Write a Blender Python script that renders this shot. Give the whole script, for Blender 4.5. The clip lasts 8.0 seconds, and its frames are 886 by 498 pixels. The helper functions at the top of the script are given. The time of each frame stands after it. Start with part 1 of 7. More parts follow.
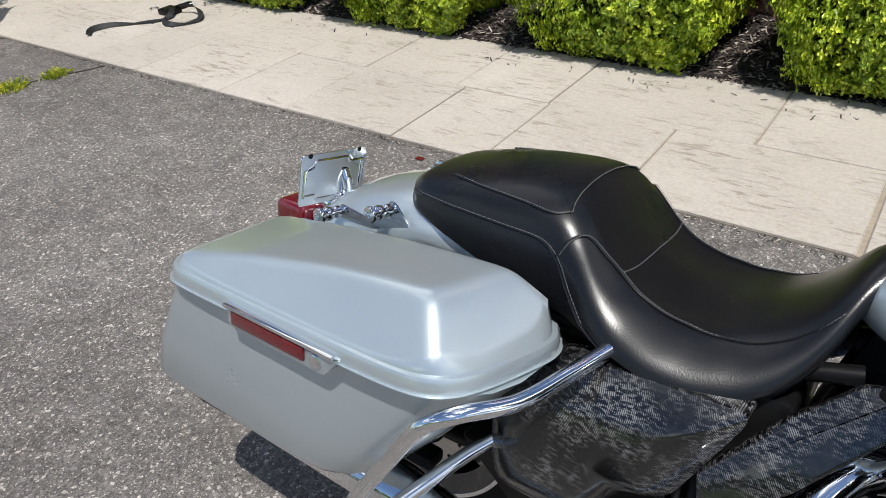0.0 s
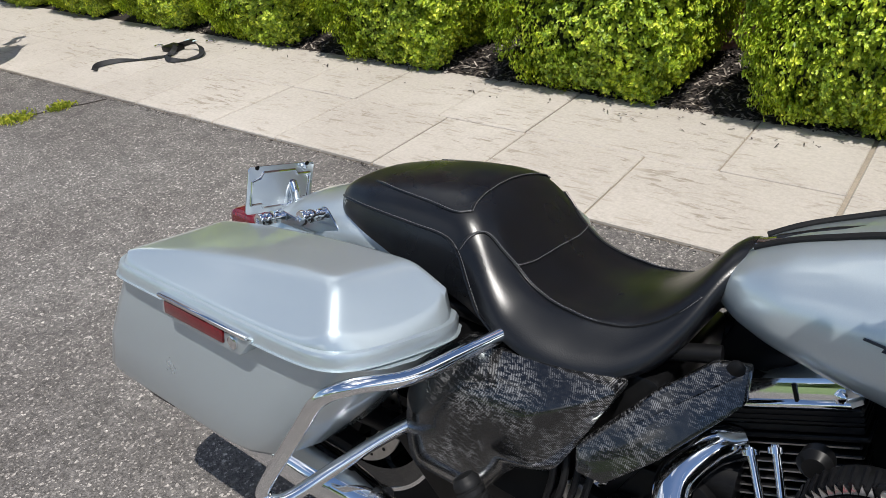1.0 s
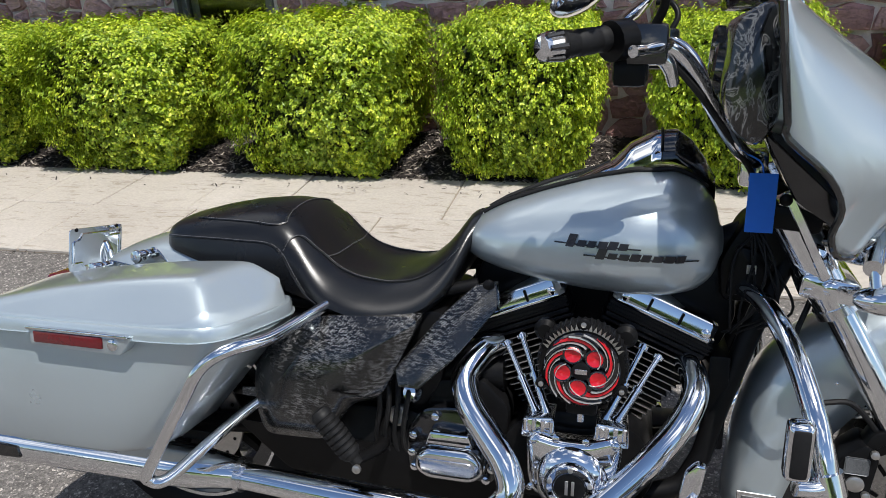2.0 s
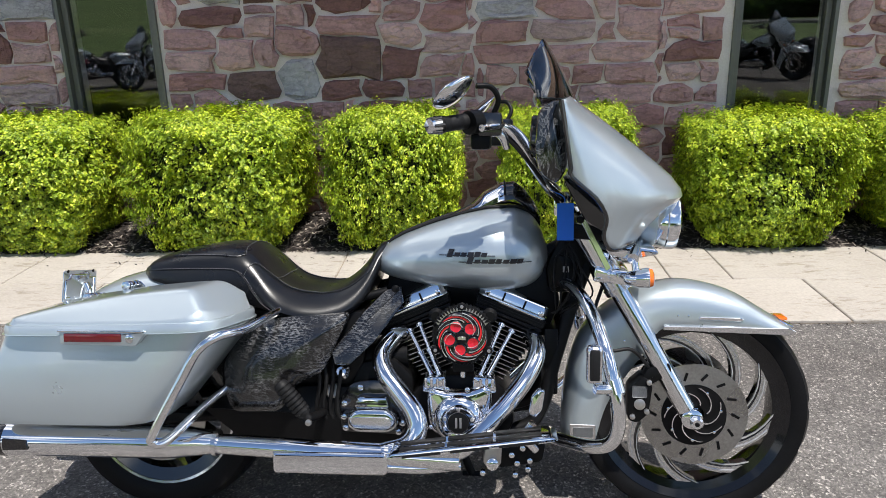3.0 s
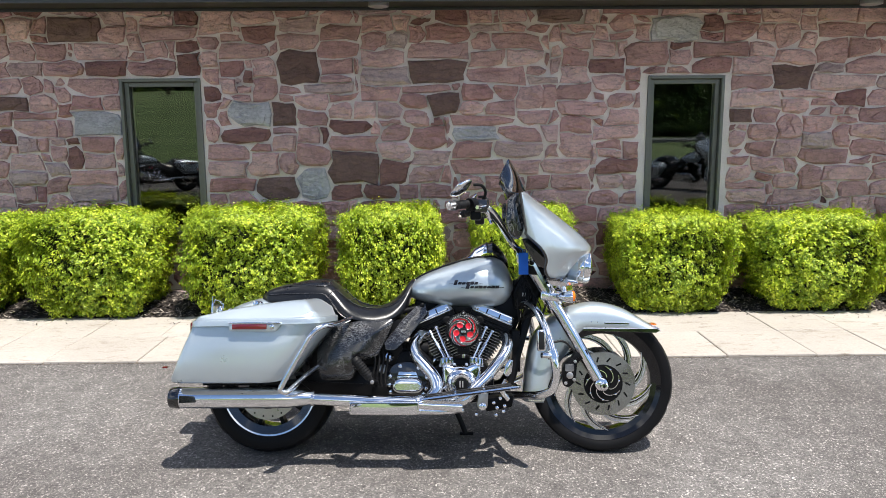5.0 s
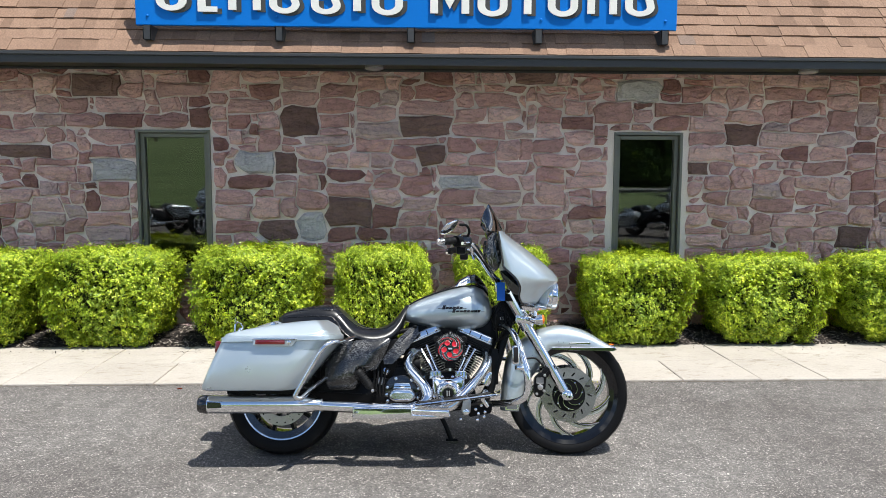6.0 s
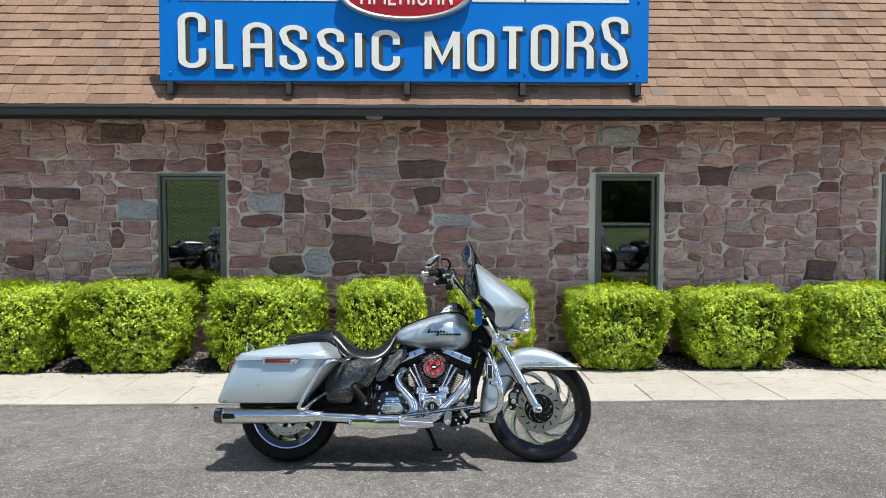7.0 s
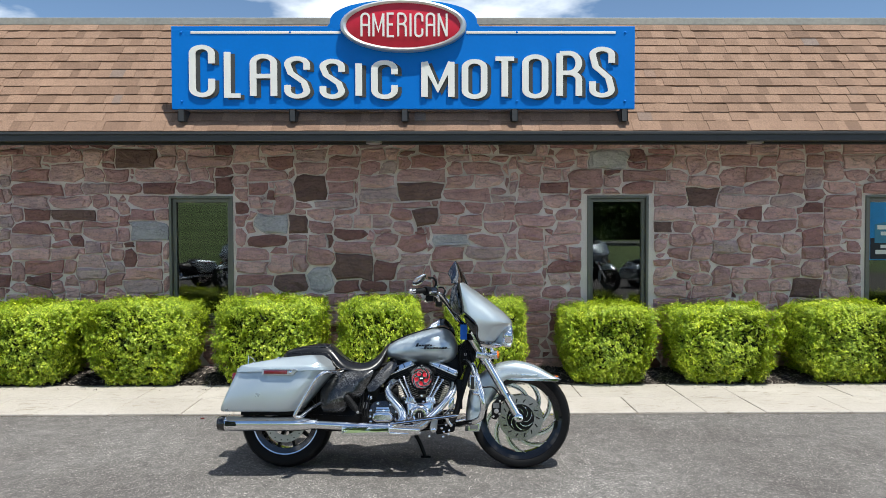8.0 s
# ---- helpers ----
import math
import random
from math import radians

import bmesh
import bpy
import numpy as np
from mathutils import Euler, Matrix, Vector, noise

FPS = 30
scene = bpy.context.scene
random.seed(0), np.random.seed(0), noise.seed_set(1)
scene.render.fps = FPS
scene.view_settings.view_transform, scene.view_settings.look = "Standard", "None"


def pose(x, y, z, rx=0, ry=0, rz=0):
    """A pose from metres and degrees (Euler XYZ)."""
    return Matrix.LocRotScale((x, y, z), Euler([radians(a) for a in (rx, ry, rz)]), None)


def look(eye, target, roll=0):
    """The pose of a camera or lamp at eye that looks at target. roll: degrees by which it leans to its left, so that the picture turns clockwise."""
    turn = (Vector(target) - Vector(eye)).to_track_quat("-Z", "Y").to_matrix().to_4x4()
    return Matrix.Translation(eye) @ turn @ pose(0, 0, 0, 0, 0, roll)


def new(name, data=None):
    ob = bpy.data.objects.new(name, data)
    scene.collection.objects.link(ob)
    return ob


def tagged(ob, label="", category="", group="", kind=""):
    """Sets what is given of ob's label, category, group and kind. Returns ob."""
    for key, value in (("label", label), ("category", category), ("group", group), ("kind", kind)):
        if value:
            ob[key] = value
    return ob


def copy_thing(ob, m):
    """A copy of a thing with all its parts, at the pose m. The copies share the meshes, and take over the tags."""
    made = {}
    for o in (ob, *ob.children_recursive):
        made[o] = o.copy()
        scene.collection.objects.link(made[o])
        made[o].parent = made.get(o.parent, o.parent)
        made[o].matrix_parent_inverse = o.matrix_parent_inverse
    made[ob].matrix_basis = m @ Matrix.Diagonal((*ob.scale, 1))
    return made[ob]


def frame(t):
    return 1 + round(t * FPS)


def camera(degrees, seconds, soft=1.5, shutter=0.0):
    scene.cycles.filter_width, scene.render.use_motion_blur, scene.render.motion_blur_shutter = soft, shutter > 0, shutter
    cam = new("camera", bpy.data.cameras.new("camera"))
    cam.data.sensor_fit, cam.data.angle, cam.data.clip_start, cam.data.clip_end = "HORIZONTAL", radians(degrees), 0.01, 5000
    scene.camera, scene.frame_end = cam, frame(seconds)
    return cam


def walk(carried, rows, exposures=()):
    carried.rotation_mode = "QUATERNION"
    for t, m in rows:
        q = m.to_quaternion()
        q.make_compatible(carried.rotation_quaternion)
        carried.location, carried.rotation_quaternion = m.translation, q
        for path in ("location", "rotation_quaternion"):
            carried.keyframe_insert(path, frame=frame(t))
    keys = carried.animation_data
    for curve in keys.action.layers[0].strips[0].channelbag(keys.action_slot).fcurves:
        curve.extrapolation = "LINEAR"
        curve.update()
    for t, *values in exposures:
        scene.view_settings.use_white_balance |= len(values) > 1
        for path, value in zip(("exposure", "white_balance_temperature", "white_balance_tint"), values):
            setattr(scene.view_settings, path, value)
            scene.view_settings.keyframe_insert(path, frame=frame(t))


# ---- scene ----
cam = camera(62.0, 8.0, 0.4)
PATH = [
    (0, (0.705, -0.678, 1.412), (-0.296, 0.633, 0.282), -4.6),
    (0.5, (0.875, -0.64, 1.4), (-0.275, 0.573, 0.301), -5.2),
    (1, (0.912, -0.688, 1.404), (-0.148, 0.651, 0.363), -4.9),
    (1.5, (0.919, -0.917, 1.411), (0.15, 0.675, 0.477), -3.8),
    (2, (0.99, -1.181, 1.424), (0.54, 0.582, 0.593), -3.0),
    (2.2, (1.024, -1.333, 1.424), (0.698, 0.478, 0.64), -2.6),
    (3.3, (0.975, -2.088, 1.521), (0.897, -0.165, 0.976), -1.1),
    (3.5, (0.97, -2.234, 1.525), (0.899, -0.301, 1.018), -1.0),
    (4, (0.973, -2.63, 1.527), (0.929, -0.678, 1.095), -0.7),
    (4.5, (0.902, -2.977, 1.552), (0.887, -1.012, 1.177), -0.7),
    (5.8, (0.746, -3.868, 1.606), (0.817, -1.883, 1.377), 0.2),
    (6, (0.757, -3.984, 1.59), (0.83, -1.995, 1.392), 0.2),
    (6.5, (0.779, -4.332, 1.605), (0.848, -2.338, 1.462), 0.1),
    (7, (0.89, -4.612, 1.624), (0.938, -2.615, 1.522), -0.0),
    (7.5, (1.034, -4.804, 1.627), (1.062, -2.805, 1.561), -0.2),
    (8, (1.056, -4.966, 1.653), (1.07, -2.966, 1.599), -0.1),
]
walk(cam, [(t, look(eye, target, roll)) for t, eye, target, roll in PATH],
     [(0, 0.26, 6500, 10), (2.2, 0.30, 6500, 10), (3.3, 0.63, 6600, 11), (4.7, 0.80, 6600, 11), (6.0, 0.70, 6500, 8), (8, 0.49, 6450, 6)])

# ---- world, sun, exposure ----
SUN = Vector((0.25, -0.30, 1.0)).normalized()
world = bpy.data.worlds.new("world")
scene.world = world
world.use_nodes = True
wn, wl = world.node_tree.nodes, world.node_tree.links
wn.clear()
sky = wn.new("ShaderNodeTexSky")
sky.sky_type, sky.sun_disc = "NISHITA", False
sky.sun_elevation = math.asin(SUN.z)
sky.sun_rotation = math.atan2(SUN.x, SUN.y)
sky.air_density, sky.dust_density, sky.ozone_density = 0.85, 0.1, 3.0
wtc, wmap, wno, wramp = wn.new("ShaderNodeTexCoord"), wn.new("ShaderNodeMapping"), wn.new("ShaderNodeTexNoise"), wn.new("ShaderNodeValToRGB")
wmap.inputs["Scale"].default_value = (1.15, 1.15, 3.0)
wmap.inputs["Location"].default_value = (1.15, 0.4, 0.25)
wno.inputs["Scale"].default_value, wno.inputs["Detail"].default_value, wno.inputs["Roughness"].default_value = 1.7, 7, 0.52
wramp.color_ramp.elements[0].position, wramp.color_ramp.elements[1].position = 0.505, 0.63
wmix, wbg, wout = wn.new("ShaderNodeMix"), wn.new("ShaderNodeBackground"), wn.new("ShaderNodeOutputWorld")
wmix.data_type = "RGBA"
wmix.inputs[7].default_value = (15.0, 15.2, 15.4, 1)
wl.new(wtc.outputs["Generated"], wmap.inputs["Vector"])
wl.new(wmap.outputs["Vector"], wno.inputs["Vector"])
wl.new(wno.outputs["Fac"], wramp.inputs["Fac"])
wl.new(wramp.outputs["Color"], wmix.inputs[0])
whue = wn.new("ShaderNodeHueSaturation")
whue.inputs["Saturation"].default_value = 1.0
wl.new(sky.outputs["Color"], whue.inputs["Color"])
wl.new(whue.outputs["Color"], wmix.inputs[6])
wl.new(wmix.outputs[2], wbg.inputs["Color"])
wbg.inputs["Strength"].default_value = 0.090
wl.new(wbg.outputs["Background"], wout.inputs["Surface"])

sun_data = bpy.data.lights.new("sun", "SUN")
sun_data.energy, sun_data.angle, sun_data.color = 4.05, radians(0.53), (1.0, 0.965, 0.91)
sun_lamp = new("sun", sun_data)
sun_lamp.matrix_world = look(SUN * 30, (0, 0, 0))


# ---- materials ----
def shader(name, base, rough=0.5, metal=0.0, coat=0.0, spec=0.5):
    m = bpy.data.materials.new(name)
    m.use_nodes = True
    b = m.node_tree.nodes["Principled BSDF"]
    b.inputs["Base Color"].default_value = (*base, 1)
    b.inputs["Roughness"].default_value = rough
    b.inputs["Metallic"].default_value = metal
    b.inputs["Coat Weight"].default_value = coat
    b.inputs["Coat Roughness"].default_value = 0.04
    b.inputs["Specular IOR Level"].default_value = spec
    return m, m.node_tree.nodes, m.node_tree.links, b


def coords(n, l, scale=(1, 1, 1), turn=(0, 0, 0)):
    tc, mp = n.new("ShaderNodeTexCoord"), n.new("ShaderNodeMapping")
    mp.inputs["Scale"].default_value = scale
    mp.inputs["Rotation"].default_value = [radians(a) for a in turn]
    l.new(tc.outputs["Object"], mp.inputs["Vector"])
    return mp.outputs["Vector"]


def noise_tex(n, l, vec, scale, detail=4, rough=0.55):
    t = n.new("ShaderNodeTexNoise")
    t.inputs["Scale"].default_value, t.inputs["Detail"].default_value, t.inputs["Roughness"].default_value = scale, detail, rough
    l.new(vec, t.inputs["Vector"])
    return t.outputs["Fac"]


def ramp(n, l, fac, stops):
    r = n.new("ShaderNodeValToRGB")
    e = r.color_ramp.elements
    while len(e) < len(stops):
        e.new(0.5)
    for el, (pos, col) in zip(e, stops):
        el.position = pos
        el.color = (*col, 1) if len(col) == 3 else col
    l.new(fac, r.inputs["Fac"])
    return r.outputs["Color"]


def mixed(n, l, fac, a, b, mode="MIX"):
    m = n.new("ShaderNodeMix")
    m.data_type, m.blend_type = "RGBA", mode
    for sock, v in ((0, fac), (6, a), (7, b)):
        if isinstance(v, (int, float)):
            m.inputs[sock].default_value = v
        elif isinstance(v, tuple):
            m.inputs[sock].default_value = (*v, 1)
        else:
            l.new(v, m.inputs[sock])
    return m.outputs[2]


def bump(n, l, b, height, strength=0.3, dist=0.01):
    bp = n.new("ShaderNodeBump")
    bp.inputs["Strength"].default_value, bp.inputs["Distance"].default_value = strength, dist
    l.new(height, bp.inputs["Height"])
    l.new(bp.outputs["Normal"], b.inputs["Normal"])


def grey(v):
    return (v, v, v)


def worn(name, base, rough=0.5, metal=0.0, coat=0.0, vary=0.15, fine=60.0, coarse=3.0, bumps=0.15, dist=0.002, spec=0.5):
    """A surface of one colour with fine grain and broad, uneven wear."""
    m, n, l, b = shader(name, base, rough, metal, coat, spec)
    v = coords(n, l)
    f, c = noise_tex(n, l, v, fine, 5), noise_tex(n, l, v, coarse, 3)
    lo, hi = tuple(x * (1 - vary) for x in base), tuple(min(1, x * (1 + vary)) for x in base)
    col = mixed(n, l, 0.5, ramp(n, l, f, [(0.3, lo), (0.7, hi)]), ramp(n, l, c, [(0.3, lo), (0.7, hi)]))
    l.new(col, b.inputs["Base Color"])
    rr = ramp(n, l, c, [(0.3, grey(max(0, rough - 0.08))), (0.7, grey(min(1, rough + 0.08)))])
    l.new(rr, b.inputs["Roughness"])
    if bumps:
        bump(n, l, b, f, bumps, dist)
    return m


def asphalt_mat():
    m, n, l, b = shader("asphalt", (0.093, 0.090, 0.089), 0.9, spec=0.25)
    v = coords(n, l)
    vor = n.new("ShaderNodeTexVoronoi")
    vor.inputs["Scale"].default_value = 250
    l.new(v, vor.inputs["Vector"])
    sep = n.new("ShaderNodeSeparateColor")
    l.new(vor.outputs["Color"], sep.inputs["Color"])
    big = n.new("ShaderNodeTexVoronoi")
    big.inputs["Scale"].default_value = 122
    l.new(v, big.inputs["Vector"])
    sep2 = n.new("ShaderNodeSeparateColor")
    l.new(big.outputs["Color"], sep2.inputs["Color"])
    fine = ramp(n, l, sep.outputs["Red"], [(0.0, (0.070, 0.067, 0.064)), (0.55, (0.158, 0.150, 0.146)), (0.93, (0.225, 0.213, 0.204)), (0.965, (0.66, 0.62, 0.58))])
    chips = ramp(n, l, sep2.outputs["Green"], [(0.0, (0.078, 0.075, 0.072)), (0.7, (0.164, 0.156, 0.150)), (0.945, (0.25, 0.237, 0.225)), (0.972, (0.66, 0.62, 0.58))])
    col = mixed(n, l, 0.5, fine, chips)
    patch = ramp(n, l, noise_tex(n, l, v, 0.7, 6), [(0.32, (0.742, 0.706, 0.690)), (0.68, (1.2, 1.19, 1.17))])
    mid = ramp(n, l, noise_tex(n, l, v, 9, 5), [(0.3, grey(0.8)), (0.7, grey(1.16))])
    grit = ramp(n, l, noise_tex(n, l, v, 48, 7, 0.75), [(0.32, grey(0.68)), (0.5, grey(0.97)), (0.68, grey(1.30))])
    col = mixed(n, l, 1.0, col, grit, "MULTIPLY")
    col = mixed(n, l, 1.0, col, patch, "MULTIPLY")
    col = mixed(n, l, 1.0, col, mid, "MULTIPLY")
    l.new(col, b.inputs["Base Color"])
    bump(n, l, b, vor.outputs["Distance"], 0.7, 0.004)
    return m


def pavement_mat():
    m, n, l, b = shader("stamped_concrete", (0.62, 0.54, 0.43), 0.8)
    v = coords(n, l)
    st = n.new("ShaderNodeTexNoise")
    st.inputs["Scale"].default_value, st.inputs["Detail"].default_value, st.inputs["Roughness"].default_value, st.inputs["Distortion"].default_value = 2.0, 6, 0.66, 0.9
    l.new(coords(n, l, (4.0, 17, 17), (0, 0, 9)), st.inputs["Vector"])
    streak = st.outputs["Fac"]
    mask = ramp(n, l, noise_tex(n, l, v, 3.2, 3), [(0.40, grey(0.08)), (0.62, grey(1))])
    pits = ramp(n, l, streak, [(0.54, grey(0)), (0.62, grey(1))])
    pits = mixed(n, l, 1.0, pits, mask, "MULTIPLY")
    tone = ramp(n, l, noise_tex(n, l, v, 1.1, 5), [(0.3, (0.40, 0.362, 0.318)), (0.55, (0.438, 0.400, 0.355)), (0.72, (0.485, 0.447, 0.402))])
    grain = ramp(n, l, noise_tex(n, l, v, 70, 4), [(0.3, grey(0.90)), (0.7, grey(1.08))])
    col = mixed(n, l, 1.0, tone, grain, "MULTIPLY")
    info = n.new("ShaderNodeObjectInfo")
    slab = ramp(n, l, info.outputs["Random"], [(0.0, (0.97, 0.965, 0.96)), (1.0, (1.03, 1.025, 1.02))])
    col = mixed(n, l, 1.0, col, slab, "MULTIPLY")
    col = mixed(n, l, pits, col, (0.29, 0.25, 0.20))
    l.new(col, b.inputs["Base Color"])
    h = mixed(n, l, 1.0, streak, pits, "SUBTRACT")
    bump(n, l, b, h, 0.5, 0.006)
    return m


def stone_mat(name, tones):
    m, n, l, b = shader(name, (0.28, 0.19, 0.18), 0.9)
    v = coords(n, l)
    info = n.new("ShaderNodeObjectInfo")
    geo = n.new("ShaderNodeNewGeometry")
    pick = n.new("ShaderNodeMath")
    pick.operation = "FRACT"
    add = n.new("ShaderNodeMath")
    add.operation = "ADD"
    l.new(info.outputs["Random"], add.inputs[0])
    l.new(geo.outputs["Random Per Island"], add.inputs[1])
    l.new(add.outputs[0], pick.inputs[0])
    tone = ramp(n, l, pick.outputs[0], tones)
    n1, n2 = noise_tex(n, l, v, 5, 6, 0.6), noise_tex(n, l, v, 45, 5, 0.6)
    col = mixed(n, l, 1.0, tone, ramp(n, l, n1, [(0.3, (0.86, 0.84, 0.84)), (0.7, (1.12, 1.13, 1.13))]), "MULTIPLY")
    col = mixed(n, l, 1.0, col, ramp(n, l, n2, [(0.3, grey(0.86)), (0.7, grey(1.13))]), "MULTIPLY")
    # thin dark lines: cracks, together with cleft shadows painted into the colour
    rift_shade = noise_tex(n, l, coords(n, l, (1.6, 1.6, 4.2), (0, 8, 0)), 2.6, 5, 0.6)
    line = ramp(n, l, rift_shade, [(0.45, grey(1)), (0.49, grey(0.66)), (0.53, grey(1))])
    col = mixed(n, l, 0.75, col, mixed(n, l, 1.0, col, line, "MULTIPLY"))
    l.new(col, b.inputs["Base Color"])
    # cleft face: broad ledges running along the bed, then fine grain
    ledge = noise_tex(n, l, coords(n, l, (3.0, 3.0, 8.0), (0, 14, 0)), 2.2, 7, 0.55)
    step = n.new("ShaderNodeMath")
    step.operation = "SNAP"
    step.inputs[1].default_value = 0.085
    l.new(ledge, step.inputs[0])
    chip = n.new("ShaderNodeTexVoronoi")
    chip.inputs["Scale"].default_value = 1.0
    l.new(coords(n, l, (7, 7, 15), (0, 10, 0)), chip.inputs["Vector"])
    facet = n.new("ShaderNodeSeparateColor")
    l.new(chip.outputs["Color"], facet.inputs["Color"])
    h = mixed(n, l, 0.4, step.outputs[0], ledge)
    h = mixed(n, l, 0.30, h, facet.outputs["Red"])
    h = mixed(n, l, 0.08, h, n2)
    bump(n, l, b, h, 1.0, 0.10)
    return m


def leaf_mat(name, stops):
    m, n, l, b = shader(name, (0.1, 0.2, 0.02), 0.45)
    geo = n.new("ShaderNodeNewGeometry")
    col = ramp(n, l, geo.outputs["Random Per Island"], stops)
    v = coords(n, l)
    col = mixed(n, l, 1.0, col, ramp(n, l, noise_tex(n, l, v, 4.5, 3), [(0.33, (0.76, 0.82, 0.84)), (0.68, (1.22, 1.14, 1.0))]), "MULTIPLY")
    col = mixed(n, l, 1.0, col, ramp(n, l, noise_tex(n, l, v, 24, 4), [(0.32, (0.60, 0.66, 0.7)), (0.68, (1.38, 1.30, 1.1))]), "MULTIPLY")
    l.new(col, b.inputs["Base Color"])
    tr, mx, out = n.new("ShaderNodeBsdfTranslucent"), n.new("ShaderNodeMixShader"), n["Material Output"]
    l.new(mixed(n, l, 1.0, col, (1.3, 1.25, 0.5), "MULTIPLY"), tr.inputs["Color"])
    mx.inputs[0].default_value = 0.24
    l.new(b.outputs["BSDF"], mx.inputs[1])
    l.new(tr.outputs["BSDF"], mx.inputs[2])
    l.new(mx.outputs["Shader"], out.inputs["Surface"])
    return m


def shingle_mat():
    m, n, l, b = shader("asphalt_shingle", (0.33, 0.19, 0.13), 0.9)
    v = coords(n, l)
    info = n.new("ShaderNodeObjectInfo")
    geo = n.new("ShaderNodeNewGeometry")
    add, pick = n.new("ShaderNodeMath"), n.new("ShaderNodeMath")
    add.operation, pick.operation = "ADD", "FRACT"
    l.new(info.outputs["Random"], add.inputs[0])
    l.new(geo.outputs["Random Per Island"], add.inputs[1])
    l.new(add.outputs[0], pick.inputs[0])
    tone = ramp(n, l, pick.outputs[0], [(0.0, (0.155, 0.092, 0.060)), (0.2, (0.200, 0.121, 0.080)), (0.5, (0.232, 0.143, 0.096)), (0.8, (0.258, 0.161, 0.109)), (0.975, (0.225, 0.137, 0.091)), (1.0, (0.165, 0.135, 0.122))])
    gran = ramp(n, l, noise_tex(n, l, v, 60, 6, 0.85), [(0.3, grey(0.55)), (0.7, grey(1.45))])
    col = mixed(n, l, 1.0, tone, gran, "MULTIPLY")
    col = mixed(n, l, 1.0, col, ramp(n, l, noise_tex(n, l, v, 1.3, 4), [(0.3, grey(0.9)), (0.7, grey(1.1))]), "MULTIPLY")
    l.new(col, b.inputs["Base Color"])
    bump(n, l, b, noise_tex(n, l, v, 260, 2, 0.7), 0.4, 0.003)
    return m


def glass_mat(name, tint, coat_ior=2.0):
    m, n, l, b = shader(name, tint, 0.0)
    b.inputs["Transmission Weight"].default_value = 1.0
    b.inputs["IOR"].default_value = 1.5
    b.inputs["Coat Weight"].default_value = 1.0
    b.inputs["Coat IOR"].default_value = coat_ior
    b.inputs["Coat Roughness"].default_value = 0.0
    return m


def paint_mat(name, base, flake=0.6):
    m, n, l, b = shader(name, base, 0.32, flake, 1.0)
    v = coords(n, l)
    fl = noise_tex(n, l, v, 900, 2, 0.7)
    dust = noise_tex(n, l, v, 6, 5)
    col = mixed(n, l, 0.25, base, ramp(n, l, fl, [(0.3, tuple(x * 0.8 for x in base)), (0.7, tuple(min(1, x * 1.25) for x in base))]))
    l.new(col, b.inputs["Base Color"])
    l.new(ramp(n, l, dust, [(0.3, grey(0.27)), (0.75, grey(0.38))]), b.inputs["Roughness"])
    return m


def chrome_mat():
    m, n, l, b = shader("chrome", (0.83, 0.84, 0.86), 0.05, 1.0)
    v = coords(n, l)
    l.new(ramp(n, l, noise_tex(n, l, v, 14, 5), [(0.35, grey(0.03)), (0.75, grey(0.11))]), b.inputs["Roughness"])
    return m


def leather_mat():
    m, n, l, b = shader("black_leather", (0.012, 0.012, 0.014), 0.40, spec=0.45)
    v = coords(n, l)
    vor = n.new("ShaderNodeTexVoronoi")
    vor.inputs["Scale"].default_value = 420
    l.new(v, vor.inputs["Vector"])
    l.new(ramp(n, l, noise_tex(n, l, v, 5, 4), [(0.3, grey(0.25)), (0.7, grey(0.34))]), b.inputs["Roughness"])
    l.new(ramp(n, l, noise_tex(n, l, v, 8, 4), [(0.3, (0.004, 0.0044, 0.0056)), (0.7, (0.007, 0.0076, 0.0092))]), b.inputs["Base Color"])
    h = mixed(n, l, 0.5, vor.outputs["Distance"], noise_tex(n, l, v, 25, 4))
    bump(n, l, b, h, 0.12, 0.002)
    return m


def camo_mat():
    """Black printed film with pale torn blotches and fine slanting threads."""
    m, n, l, b = shader("printed_camo", (0.02, 0.02, 0.022), 0.26, 0.0, 0.8, 0.5)
    v = coords(n, l)
    thread = n.new("ShaderNodeTexWave")
    thread.wave_type, thread.bands_direction = "BANDS", "X"
    thread.inputs["Scale"].default_value, thread.inputs["Distortion"].default_value, thread.inputs["Detail"].default_value = 128, 0.8, 2
    l.new(coords(n, l, (1, 1, 1), (0, 38, 0)), thread.inputs["Vector"])
    blot = ramp(n, l, noise_tex(n, l, coords(n, l, (1.0, 1.0, 2.6), (0, 35, 0)), 92, 6, 0.7), [(0.47, grey(0)), (0.56, grey(1))])
    big = ramp(n, l, noise_tex(n, l, v, 9, 5, 0.65), [(0.40, grey(0.06)), (0.62, grey(1))])
    th = ramp(n, l, thread.outputs["Fac"], [(0.25, grey(0.12)), (0.60, grey(1))])
    fac = mixed(n, l, 1.0, mixed(n, l, 1.0, blot, big, "MULTIPLY"), th, "MULTIPLY")
    col = mixed(n, l, fac, (0.003, 0.003, 0.0035), (0.20, 0.20, 0.205))
    l.new(col, b.inputs["Base Color"])
    return m


